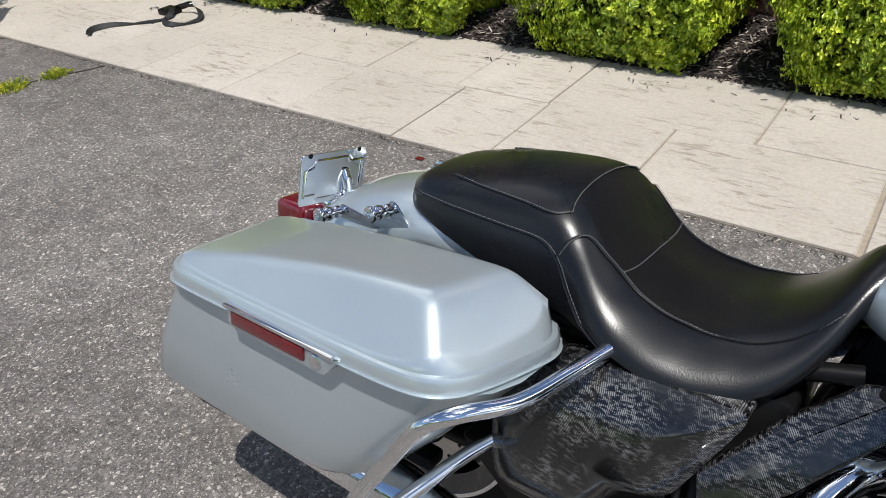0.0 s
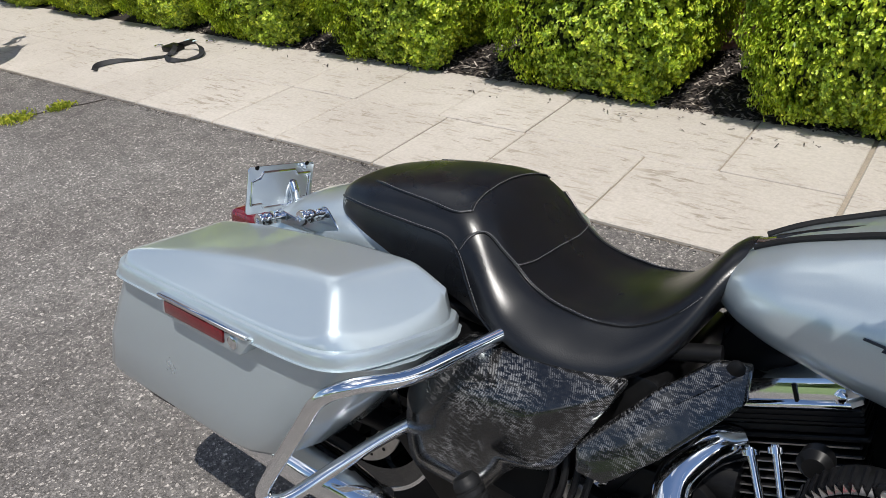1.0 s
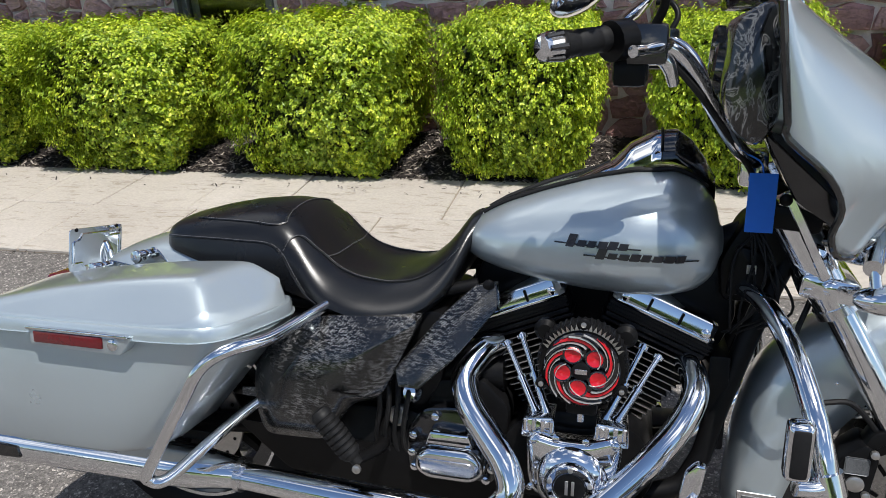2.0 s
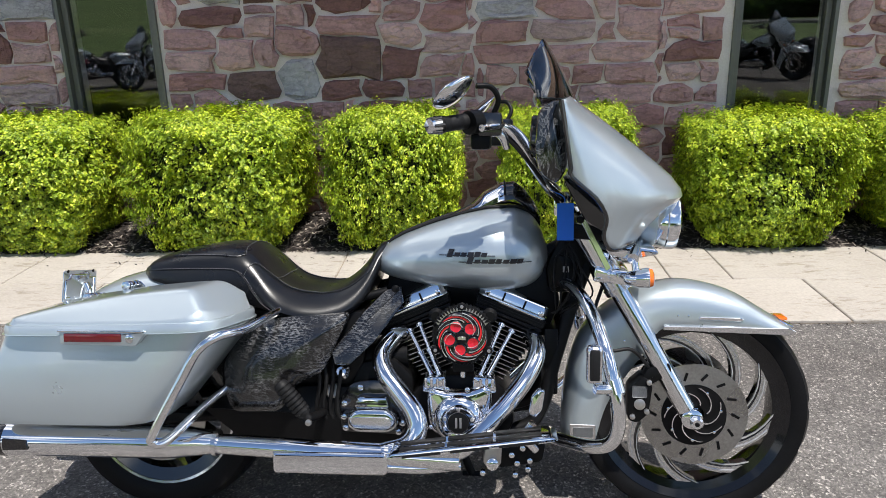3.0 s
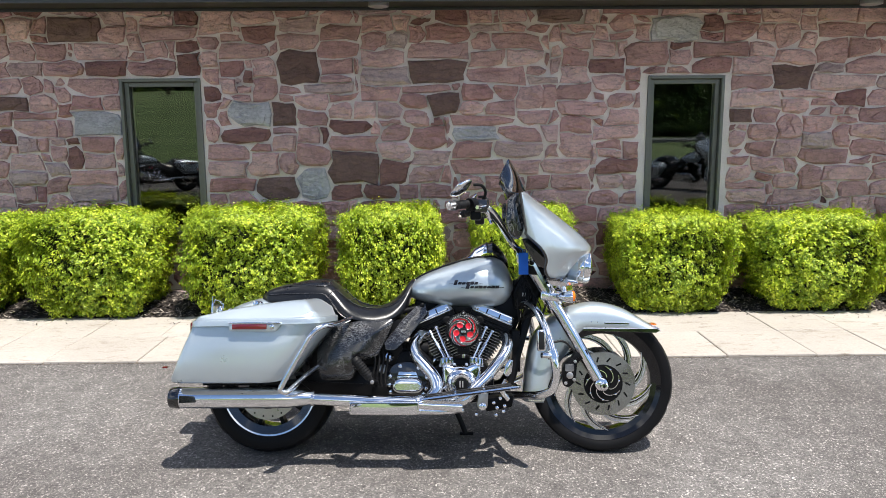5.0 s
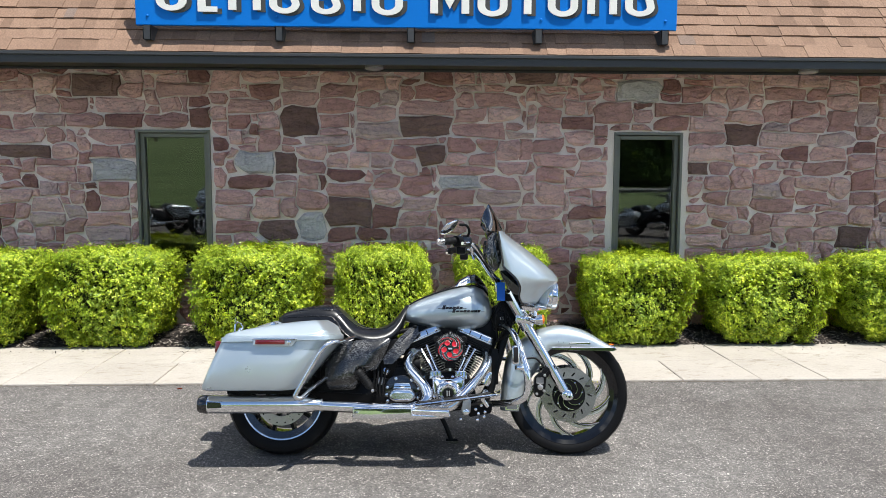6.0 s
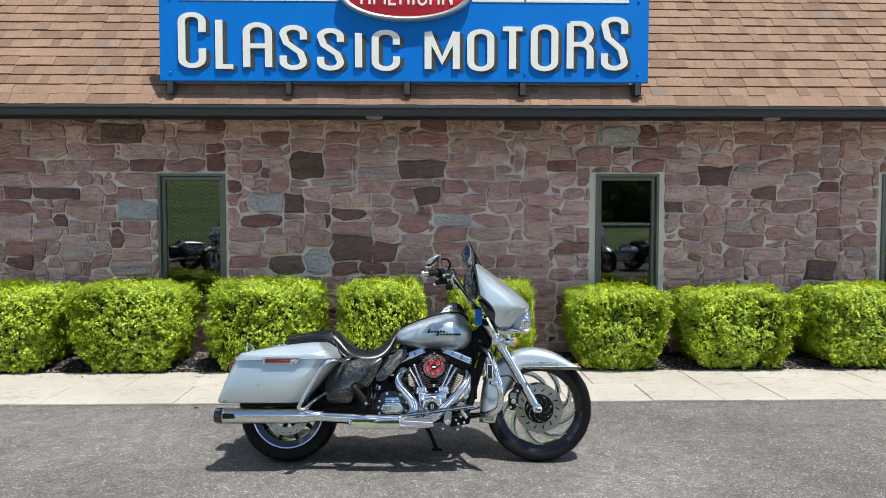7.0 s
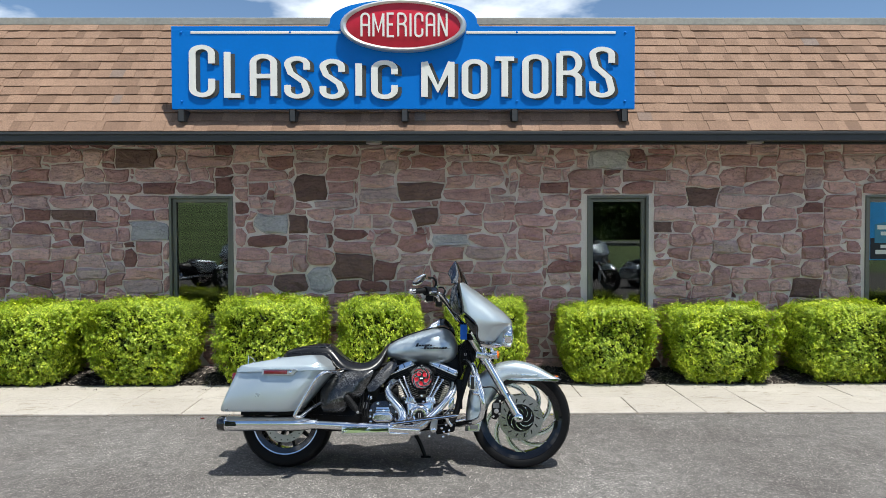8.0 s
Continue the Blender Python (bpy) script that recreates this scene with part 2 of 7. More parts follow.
MAT_ASPHALT, MAT_PAVE, MAT_STONE, MAT_SHINGLE = asphalt_mat(), pavement_mat(), stone_mat("mauve_field_stone", [
    (0, (0.251, 0.122, 0.108)), (0.05, (0.330, 0.165, 0.149)), (0.09, (0.500, 0.260, 0.243)), (0.28, (0.601, 0.352, 0.329)), (0.4, (0.761, 0.484, 0.456)), (0.52, (0.571, 0.339, 0.320)),
    (0.62, (0.812, 0.540, 0.511)), (0.7, (0.461, 0.260, 0.245)), (0.8, (0.751, 0.453, 0.418)), (0.88, (0.824, 0.557, 0.524)), (0.94, (0.621, 0.417, 0.401)), (1, (0.581, 0.435, 0.422))]), shingle_mat()
MAT_STONE_DARK = stone_mat("dark_brown_field_stone", [(0.0, (0.19, 0.108, 0.094)), (0.5, (0.25, 0.15, 0.132)), (1.0, (0.31, 0.185, 0.165))])
MAT_STONE_GREY = stone_mat("blue_grey_field_stone", [(0.0, (0.50, 0.475, 0.50)), (1.0, (0.62, 0.58, 0.59))])
MAT_MORTAR = worn("mortar", (0.93, 0.80, 0.74), 0.95, vary=0.15, fine=90, coarse=4, bumps=0.5, dist=0.004)
MAT_MULCH = worn("mulch_soil", (0.030, 0.023, 0.019), 0.95, vary=0.5, fine=60, coarse=8, bumps=1.0, dist=0.02)
MAT_LEAF = leaf_mat("shrub_leaf", [(0.0, (0.15, 0.25, 0.022)), (0.35, (0.33, 0.47, 0.036)), (0.75, (0.52, 0.64, 0.056)), (1.0, (0.76, 0.83, 0.14))])
# near-black green: the shade deep inside a shrub, put into colour
MAT_CORE = worn("shrub_inner_shade", (0.02, 0.03, 0.008), 0.95, vary=0.4, fine=40)
MAT_BARK = worn("bark", (0.11, 0.085, 0.06), 0.9, vary=0.3, bumps=0.6)
MAT_FASCIA = worn("dark_grey_painted_metal", (0.036, 0.038, 0.042), 0.5, vary=0.1, coarse=1.5)
MAT_SOFFIT = worn("soffit_panel", (0.05, 0.045, 0.042), 0.7)
MAT_COPING = worn("weathered_metal_coping", (0.36, 0.34, 0.30), 0.55, 0.3, vary=0.25, fine=20, coarse=1.2)
MAT_FRAME = worn("bronze_grey_window_frame", (0.18, 0.178, 0.155), 0.45, 0.4, vary=0.12)
MAT_GLASS = glass_mat("window_glass", (0.80, 0.84, 0.82), 1.45)
MAT_BLUE = worn("blue_sign_enamel", (0.0, 0.160, 0.58), 0.5, vary=0.05, coarse=0.8, fine=30, bumps=0.03, spec=0.2)
MAT_WHITE = worn("white_sign_letter", (0.80, 0.79, 0.74), 0.45, vary=0.04)
MAT_RETURN = worn("dark_letter_shade", (0.045, 0.047, 0.045), 0.5)
MAT_RED = worn("red_sign_enamel", (0.55, 0.012, 0.035), 0.35, vary=0.08)
MAT_SILVERRIM = worn("brushed_sign_rim", (0.62, 0.62, 0.62), 0.35, 0.8, vary=0.08)
# near black stands in for an unlit room's darkness; also on the flat roof
MAT_DARK = worn("near_black_stand_in", (0.02, 0.02, 0.02), 0.9)


def lawn_mat():
    """Mown grass: pale and dark swathes along the bank, worn spots and fine blades."""
    m, n, l, b = shader("lawn", (0.10, 0.15, 0.045), 0.95)
    swath = noise_tex(n, l, coords(n, l, (0.03, 0.35, 0.8)), 1.6, 4)
    col = ramp(n, l, swath, [(0.32, (0.075, 0.125, 0.036)), (0.5, (0.125, 0.185, 0.060)), (0.68, (0.205, 0.255, 0.105))])
    v = coords(n, l)
    col = mixed(n, l, 1.0, col, ramp(n, l, noise_tex(n, l, v, 22, 5), [(0.3, grey(0.7)), (0.7, grey(1.3))]), "MULTIPLY")
    l.new(col, b.inputs["Base Color"])
    bump(n, l, b, noise_tex(n, l, v, 30, 4), 0.6, 0.03)
    return m


MAT_GRASS = lawn_mat()


# ---- mesh helpers ----
def mesh_of(name, bm, mat, smooth=True):
    me = bpy.data.meshes.new(name)
    bm.normal_update()
    for f in bm.faces:
        f.smooth = smooth and len(f.verts) <= 4
    bm.to_mesh(me)
    bm.free()
    if mat:
        me.materials.append(mat)
    if smooth:
        me.set_sharp_from_angle(angle=radians(38))
    return me


def part(name, bm, mat, parent=None, label="", smooth=True):
    ob = new(name, mesh_of(name, bm, mat, smooth))
    ob.parent = parent
    if label:
        ob["label"] = label
    return ob


def thing(name, label, category, m=None, group="", kind=""):
    ob = new(name)
    ob.empty_display_size = 0.2
    if m is not None:
        ob.matrix_basis = m
    return tagged(ob, label, category, group, kind)


def structure(name, bm, mat, label, category="structure", smooth=False):
    return tagged(part(name, bm, mat, None, "", smooth), label, category, "", "structure")


def box(bm, lo, hi, bevel=0.0, seg=2):
    lo, hi = Vector(lo), Vector(hi)
    ret = bmesh.ops.create_cube(bm, size=1.0, matrix=Matrix.LocRotScale((lo + hi) / 2, None, hi - lo))
    if bevel:
        es = list({e for v in ret["verts"] for e in v.link_edges})
        bmesh.ops.bevel(bm, geom=es, offset=bevel, segments=seg, profile=0.6, affect="EDGES")
    return bm


def boxed(lo, hi, bevel=0.0, seg=2):
    return box(bmesh.new(), lo, hi, bevel, seg)


def prism(bm, pts, y0, y1, bevel=0.0, seg=2):
    """A plate of the outline pts (x, z) between y0 and y1."""
    a = [bm.verts.new((x, y0, z)) for x, z in pts]
    b = [bm.verts.new((x, y1, z)) for x, z in pts]
    k = len(pts)
    fs = [bm.faces.new(a), bm.faces.new(b[::-1])] + [bm.faces.new((a[i], b[i], b[(i + 1) % k], a[(i + 1) % k])) for i in range(k)]
    bmesh.ops.recalc_face_normals(bm, faces=fs)
    if bevel:
        es = list({e for f in fs[:2] for e in f.edges})
        bmesh.ops.bevel(bm, geom=es, offset=bevel, segments=seg, profile=0.5, affect="EDGES")
    return bm


def prismed(pts, y0, y1, bevel=0.0, seg=2):
    return prism(bmesh.new(), pts, y0, y1, bevel, seg)


def smooth_line(pts, per=6, closed=False):
    """A Catmull-Rom curve through pts."""
    pts = [Vector(p) for p in pts]
    k = len(pts)
    out = []
    for i in range(k if closed else k - 1):
        p0 = pts[(i - 1) % k] if closed or i > 0 else pts[0] * 2 - pts[1]
        p1, p2 = pts[i], pts[(i + 1) % k]
        p3 = pts[(i + 2) % k] if closed or i + 2 < k else pts[-1] * 2 - pts[-2]
        for s in range(per):
            t = s / per
            out.append(0.5 * ((2 * p1) + (p2 - p0) * t + (2 * p0 - 5 * p1 + 4 * p2 - p3) * t * t + (3 * p1 - p0 - 3 * p2 + p3) * t ** 3))
    if not closed:
        out.append(pts[-1])
    return out


def tube(bm, pts, r, seg=12, per=6, cap=True):
    """A round bar along a curve; r may be a list, one for each given point."""
    line = smooth_line(pts, per) if len(pts) > 2 and per > 1 else [Vector(p) for p in pts]
    k = len(line)
    rr = [r] * k if isinstance(r, (int, float)) else [float(np.interp(i / (k - 1) * (len(r) - 1), range(len(r)), r)) for i in range(k)]
    up = Vector((0, 0, 1))
    rings = []
    nrm = None
    for i, p in enumerate(line):
        d = (line[min(i + 1, k - 1)] - line[max(i - 1, 0)]).normalized()
        if nrm is None:
            nrm = d.cross(up if abs(d.z) < 0.9 else Vector((1, 0, 0))).normalized()
        nrm = (nrm - d * nrm.dot(d)).normalized()
        bi = d.cross(nrm)
        rings.append([bm.verts.new(p + (nrm * math.cos(a) + bi * math.sin(a)) * rr[i]) for a in [2 * math.pi * j / seg for j in range(seg)]])
    for a, b in zip(rings, rings[1:]):
        for j in range(seg):
            bm.faces.new((a[j], a[(j + 1) % seg], b[(j + 1) % seg], b[j]))
    if cap:
        bm.faces.new(rings[0][::-1])
        bm.faces.new(rings[-1])
    return bm


def tubed(pts, r, seg=12, per=6, cap=True):
    return tube(bmesh.new(), pts, r, seg, per, cap)


def lathe(bm, profile, centre, axis, seg=32, cap=True):
    """Turns the profile (radius, height) round axis through centre."""
    q = Vector(axis).to_track_quat("Z", "Y").to_matrix()
    c = Vector(centre)
    rings = []
    for r, h in profile:
        rings.append([bm.verts.new(c + q @ Vector((max(r, 1e-4) * math.cos(a), max(r, 1e-4) * math.sin(a), h))) for a in [2 * math.pi * j / seg for j in range(seg)]])
    for a, b in zip(rings, rings[1:]):
        for j in range(seg):
            bm.faces.new((a[j], a[(j + 1) % seg], b[(j + 1) % seg], b[j]))
    if cap:
        bm.faces.new(rings[0][::-1])
        bm.faces.new(rings[-1])
    return bm


def lathed(profile, centre, axis, seg=32, cap=True):
    return lathe(bmesh.new(), profile, centre, axis, seg, cap)


def loft(bm, rings, cap=True, closed=True):
    vs = [[bm.verts.new(p) for p in ring] for ring in rings]
    k = len(rings[0])
    for a, b in zip(vs, vs[1:]):
        for j in range(k if closed else k - 1):
            bm.faces.new((a[j], a[(j + 1) % k], b[(j + 1) % k], b[j]))
    if cap and closed:
        bm.faces.new(vs[0][::-1])
        bm.faces.new(vs[-1])
    bmesh.ops.recalc_face_normals(bm, faces=bm.faces[:])
    return bm


def raw_mesh(name, verts, faces, mat, smooth=False):
    me = bpy.data.meshes.new(name)
    me.from_pydata(verts, [], faces)
    me.materials.append(mat)
    if smooth:
        me.shade_smooth()
    return me


# ---- ground, lawn ----
bm = bmesh.new()
bmesh.ops.create_grid(bm, x_segments=8, y_segments=8, size=900)
structure("ground", bm, MAT_ASPHALT, "grey worn asphalt of the parking lot with pale stone chips", "asphalt")

# ---- the building ----
WALL_Y, WALL_TOP = 3.62, 2.668
X_LO, X_HI = -7.2, 9.4
WINDOWS = [(-2.058, -1.319), (2.797, 3.509), (6.048, 6.76)]
WIN_LO, WIN_HI = 0.60, 2.04

bm = bmesh.new()
edges_x = [X_LO] + [x for w in WINDOWS for x in w] + [X_HI]
for i in range(0, len(edges_x), 2):
    box(bm, (edges_x[i], WALL_Y, 0), (edges_x[i + 1], WALL_Y + 0.3, WALL_TOP))
for a, b_ in WINDOWS:
    box(bm, (a, WALL_Y, 0), (b_, WALL_Y + 0.3, WIN_LO))
    box(bm, (a, WALL_Y, WIN_HI), (b_, WALL_Y + 0.3, WALL_TOP))
wall_front = structure("wall_front", bm, MAT_MORTAR, "wall of rough mauve and brown field stones set in pale mortar", "stone wall")
# added room behind the panes, its darkness given by colour
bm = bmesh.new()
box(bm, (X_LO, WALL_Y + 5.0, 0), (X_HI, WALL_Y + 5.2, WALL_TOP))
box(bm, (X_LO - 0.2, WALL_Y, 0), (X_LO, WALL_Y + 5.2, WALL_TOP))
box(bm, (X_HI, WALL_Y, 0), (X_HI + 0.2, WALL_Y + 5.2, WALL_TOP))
structure("wall_back", bm, MAT_DARK, "unseen plain walls that close the building, coloured dark as if unlit", "wall")
structure("ceiling", boxed((X_LO, WALL_Y + 0.3, WALL_TOP - 0.02), (X_HI, WALL_Y + 5.0, WALL_TOP + 0.1)), MAT_DARK, "plain ceiling of the showroom, coloured dark as if unlit", "ceiling")
structure("floor", boxed((X_LO, WALL_Y + 0.3, 0.004), (X_HI, WALL_Y + 5.0, 0.02)), MAT_DARK, "plain floor of the showroom, coloured dark as if unlit", "floor")


def window(i, a, b):
    w = thing("window_%d" % i, "narrow fixed window with a bronze-grey metal frame and dark reflecting glass", "window", pose(a, WALL_Y, WIN_LO), "windows of the stone wall", "structure")
    wd, ht = b - a, WIN_HI - WIN_LO
    bm = bmesh.new()
    t, d0, d1 = 0.028, -0.025, 0.12
    box(bm, (0, d0, 0), (t, d1, ht), 0.003)
    box(bm, (wd - t, d0, 0), (wd, d1, ht), 0.003)
    box(bm, (t, d0, ht - t), (wd - t, d1, ht), 0.003)
    box(bm, (t, d0, 0), (wd - t, d1, t), 0.003)
    part("window_frame", bm, MAT_FRAME, w, "", False)
    bm = bmesh.new()
    s, u = t + 0.004, 0.040
    box(bm, (s, 0.02, s), (s + u, 0.09, ht - s), 0.004)
    box(bm, (wd - s - u, 0.02, s), (wd - s, 0.09, ht - s), 0.004)
    box(bm, (s + u, 0.02, ht - s - u), (wd - s - u, 0.09, ht - s), 0.004)
    box(bm, (s + u, 0.02, s), (wd - s - u, 0.09, s + u), 0.004)
    part("sash", bm, MAT_FRAME, w, "", False)
    pane = part("pane", boxed((s + u, 0.052, s + u), (wd - s - u, 0.060, ht - s - u)), MAT_GLASS, w, "dark tinted window glass", False)
    pane.visible_shadow = False
    part("window_sill", boxed((-0.01, -0.05, -0.05), (wd + 0.01, 0.12, -0.002), 0.006), MAT_FRAME, w, "", False)
    return w


for i, (a, b_) in enumerate(WINDOWS):
    window(i + 1, a, b_)

# eave: fascia, soffit, steep shingled front, coping
EAVE_Y, EAVE_Z, SLOPE = 2.86, 2.685, radians(51.0)
ROWS_UP, ROW = 13, 0.143
TOP_Y, TOP_Z = EAVE_Y + ROWS_UP * ROW * math.cos(SLOPE), EAVE_Z + ROWS_UP * ROW * math.sin(SLOPE)
RX0, RX1 = X_LO - 0.3, X_HI + 0.3
bm = boxed((RX0, EAVE_Y - 0.035, 2.582), (RX1, EAVE_Y - 0.006, EAVE_Z - 0.004), 0.004)
box(bm, (RX0, EAVE_Y - 0.055, EAVE_Z - 0.035), (RX1, EAVE_Y - 0.037, EAVE_Z - 0.006), 0.004)
structure("fascia", bm, MAT_FASCIA, "dark grey metal fascia board under the shingles", "fascia")
structure("soffit", boxed((RX0, EAVE_Y - 0.004, 2.650), (RX1, WALL_Y - 0.002, 2.670)), MAT_SOFFIT, "dark soffit under the overhanging eave", "soffit")
structure("trim", boxed((RX0, WALL_Y - 0.09, 2.622), (RX1, WALL_Y - 0.065, 2.648), 0.006), MAT_FASCIA, "dark wooden strip where wall meets soffit", "trim")
bm = prismed([(EAVE_Y, EAVE_Z), (TOP_Y, TOP_Z), (TOP_Y + 0.3, TOP_Z), (TOP_Y + 0.3, 2.674), (EAVE_Y, 2.674)], RX0, RX1)
bmesh.ops.transform(bm, matrix=Matrix(((0, 1, 0, 0), (1, 0, 0, 0), (0, 0, 1, 0), (0, 0, 0, 1))), verts=bm.verts[:])
bmesh.ops.recalc_face_normals(bm, faces=bm.faces[:])
roof = structure("roof", bm, MAT_SHINGLE, "steep roof front of brown asphalt shingles", "shingle roof")
structure("roof_flat", boxed((RX0, TOP_Y + 0.3, TOP_Z - 0.25), (RX1, WALL_Y + 5.4, TOP_Z - 0.1)), MAT_DARK, "flat roof behind the parapet", "roof")
bm = boxed((RX0, TOP_Y - 0.03, TOP_Z - 0.015), (RX1, TOP_Y + 0.32, TOP_Z + 0.075), 0.008)
structure("coping", bm, MAT_COPING, "weathered grey metal coping along the roof edge", "coping")

for x in (-3.85, 0.36, 4.55, 8.2):
    lamp = thing("soffit_light", "small round recessed light in the dark soffit", "ceiling light", pose(x, 3.15, 2.600), "soffit lights")
    part("trim_ring", lathed([(0.055, 0.0), (0.060, 0.0495), (0.085, 0.0495), (0.088, -0.008), (0.07, -0.014), (0.055, -0.006)], (0, 0, 0), (0, 0, 1), 24), MAT_SILVERRIM, lamp)
    part("lens", lathed([(0.0, -0.004), (0.05, -0.004), (0.053, 0.0)], (0, 0, 0), (0, 0, 1), 20), MAT_WHITE, lamp, "unlit pale lens")

# ---- the sign ----
SIGN_Y = 2.835
sign = thing("sign_board", "large blue shop sign with raised white letters and red oval", "sign", pose(0.70, SIGN_Y, 2.918))
SW, SH = 2.435, 0.865
pts = [(-SW, 0), (SW, 0), (SW, SH), (0.80, SH)]
for k in range(0, 25):
    a = math.pi * k / 24
    pts.append((0.775 * math.cos(a), SH + 0.03 + 0.25 * math.sin(a) ** 0.8))
pts += [(-0.80, SH), (-SW, SH)]
part("panel", prismed(pts, 0.0, 0.05, 0.004), MAT_BLUE, sign, "", False)
part("stripe", boxed((-2.23, -0.006, 0.785), (-0.66, -0.001, 0.812), 0.002), MAT_WHITE, sign, "thin white line")
part("stripe", boxed((0.66, -0.006, 0.785), (2.23, -0.001, 0.812), 0.002), MAT_WHITE, sign, "thin white line")
for j, x in enumerate((-2.34, -1.17, 0.01, 1.17, 2.33)):
    bm = bmesh.new()
    box(bm, (x - 0.035, 0.052, -0.125), (x + 0.035, 0.058, 0.6))
    box(bm, (x - 0.035, 0.0, -0.125), (x - 0.028, 0.19, -0.0))
    box(bm, (x + 0.028, 0.0, -0.125), (x + 0.035, 0.19, -0.0))
    box(bm, (x - 0.035, 0.0, -0.125), (x + 0.035, 0.007, -0.004))
    part("bracket", bm, MAT_FASCIA, sign, "dark steel bracket", False)
for x in (-2.33, -1.19, 1.19, 2.33):
    for z in (0.08, 0.80):
        part("bolt", lathed([(0.013, 0), (0.013, 0.004), (0.006, 0.010)], (x, -0.001, z), (0, -1, 0), 10), MAT_BLUE, sign)


def oval(rx, rz, n=56):
    return [(rx * math.cos(2 * math.pi * i / n), rz * math.sin(2 * math.pi * i / n)) for i in range(n)]


oz = 0.858
plate_oval = part("oval_plate", prismed([(x, z + oz) for x, z in oval(0.61, 0.235)], -0.055, 0.0, 0.003), MAT_RED, sign, "glossy red oval")
bm = bmesh.new()
rings = []
for s, y in ((1.0, -0.002), (1.0, -0.055), (0.985, -0.075), (0.95, -0.082), (0.915, -0.072), (0.90, -0.057)):
    rings.append([(0.66 * math.cos(a) * s, y, oz + 0.272 * math.sin(a) * (s - (1 - s) * 0.55)) for a in [2 * math.pi * i / 64 for i in range(64)]])
loft(bm, rings, cap=False)
part("oval_rim", bm, MAT_SILVERRIM, sign, "brushed metal rim of the oval")


def stroke(bm, pts, w, y0, y1, closed=False):
    """A flat band of width w along pts (x, z), from y0 to y1."""
    k = len(pts)
    left, right = [], []
    for i, p in enumerate(pts):
        a = pts[(i - 1) % k] if closed or i > 0 else p
        b = pts[(i + 1) % k] if closed or i < k - 1 else p
        v1 = Vector((p[0] - a[0], p[1] - a[1]))
        v2 = Vector((b[0] - p[0], b[1] - p[1]))
        v1 = v1.normalized() if v1.length > 1e-9 else v2.normalized()
        v2 = v2.normalized() if v2.length > 1e-9 else v1
        n1, n2 = Vector((-v1.y, v1.x)), Vector((-v2.y, v2.x))
        nn = n1 + n2
        nn = nn / max(0.35, nn.dot(n1)) if nn.length > 1e-6 else n1
        left.append((p[0] + nn.x * w / 2, p[1] + nn.y * w / 2))
        right.append((p[0] - nn.x * w / 2, p[1] - nn.y * w / 2))
    vs = [[bm.verts.new((q[0], y, q[1])) for q in side] for side in (left, right) for y in (y0, y1)]
    lf, lb, rf, rb = vs
    for i in range(k if closed else k - 1):
        j = (i + 1) % k
        bm.faces.new((lf[i], lf[j], rf[j], rf[i]))
        bm.faces.new((lb[j], lb[i], rb[i], rb[j]))
        bm.faces.new((lf[j], lf[i], lb[i], lb[j]))
        bm.faces.new((rf[i], rf[j], rb[j], rb[i]))
    if not closed:
        bm.faces.new((lf[0], rf[0], rb[0], lb[0]))
        bm.faces.new((lf[-1], lb[-1], rb[-1], rf[-1]))
    return bm


def arc(cx, cz, rx, rz, a0, a1, n=10):
    return [(cx + rx * math.cos(radians(a0 + (a1 - a0) * i / n)), cz + rz * math.sin(radians(a0 + (a1 - a0) * i / n))) for i in range(n + 1)]


def glyph(ch, w, h):
    """Strokes of a tall round-shouldered capital, in a box w wide and h high."""
    r = min(w / 2, h * 0.28)
    cx = w / 2
    if ch == "C":
        return [[(w, h * 0.66)] + arc(cx, h - r, cx, r, 0, 180) + arc(cx, r, cx, r, 180, 360) + [(w, h * 0.34)]]
    if ch == "L":
        return [[(0, h), (0, 0), (w, 0)]]
    if ch == "A":
        return [[(0, 0)] + arc(cx, h - r, cx, r, 180, 0) + [(w, 0)], [(0, h * 0.5), (w, h * 0.5)]]
    if ch == "S":
        return [[(w, h * 0.70)] + arc(cx, h - r * 0.9, cx, r * 0.9, 0, 190, 12) + [(w * 0.16, h * 0.62), (w * 0.84, h * 0.38)] + arc(cx, r * 0.9, cx, r * 0.9, 10, -180, 12) + [(0, h * 0.30)]]
    if ch == "I":
        return [[(cx, 0), (cx, h)]]
    if ch == "M":
        return [[(0, 0), (0, h)], [(w, 0), (w, h)], [(0, h), (cx, h * 0.22), (w, h)]]
    if ch == "O":
        return [arc(cx, h - r, cx, r, 0, 180) + arc(cx, r, cx, r, 180, 360) + ["closed"]]
    if ch == "T":
        return [[(cx, 0), (cx, h)], [(0, h), (w, h)]]
    if ch == "R":
        return [[(0, 0), (0, h)], [(0, h), (w * 0.5, h)] + arc(w * 0.5, h * 0.77, w * 0.5, h * 0.23, 90, -90) + [(0, h * 0.54)], [(w * 0.45, h * 0.54)] + arc(w * 0.5, h * 0.38, w * 0.5, h * 0.16, 90, 0, 6) + [(w, 0)]]
    if ch == "E":
        return [[(w, h), (0, h), (0, 0), (w, 0)], [(0, h * 0.52), (w * 0.85, h * 0.52)]]
    if ch == "N":
        return [[(0, 0), (0, h)], [(w, 0), (w, h)], [(0, h), (w, 0)]]
    return []


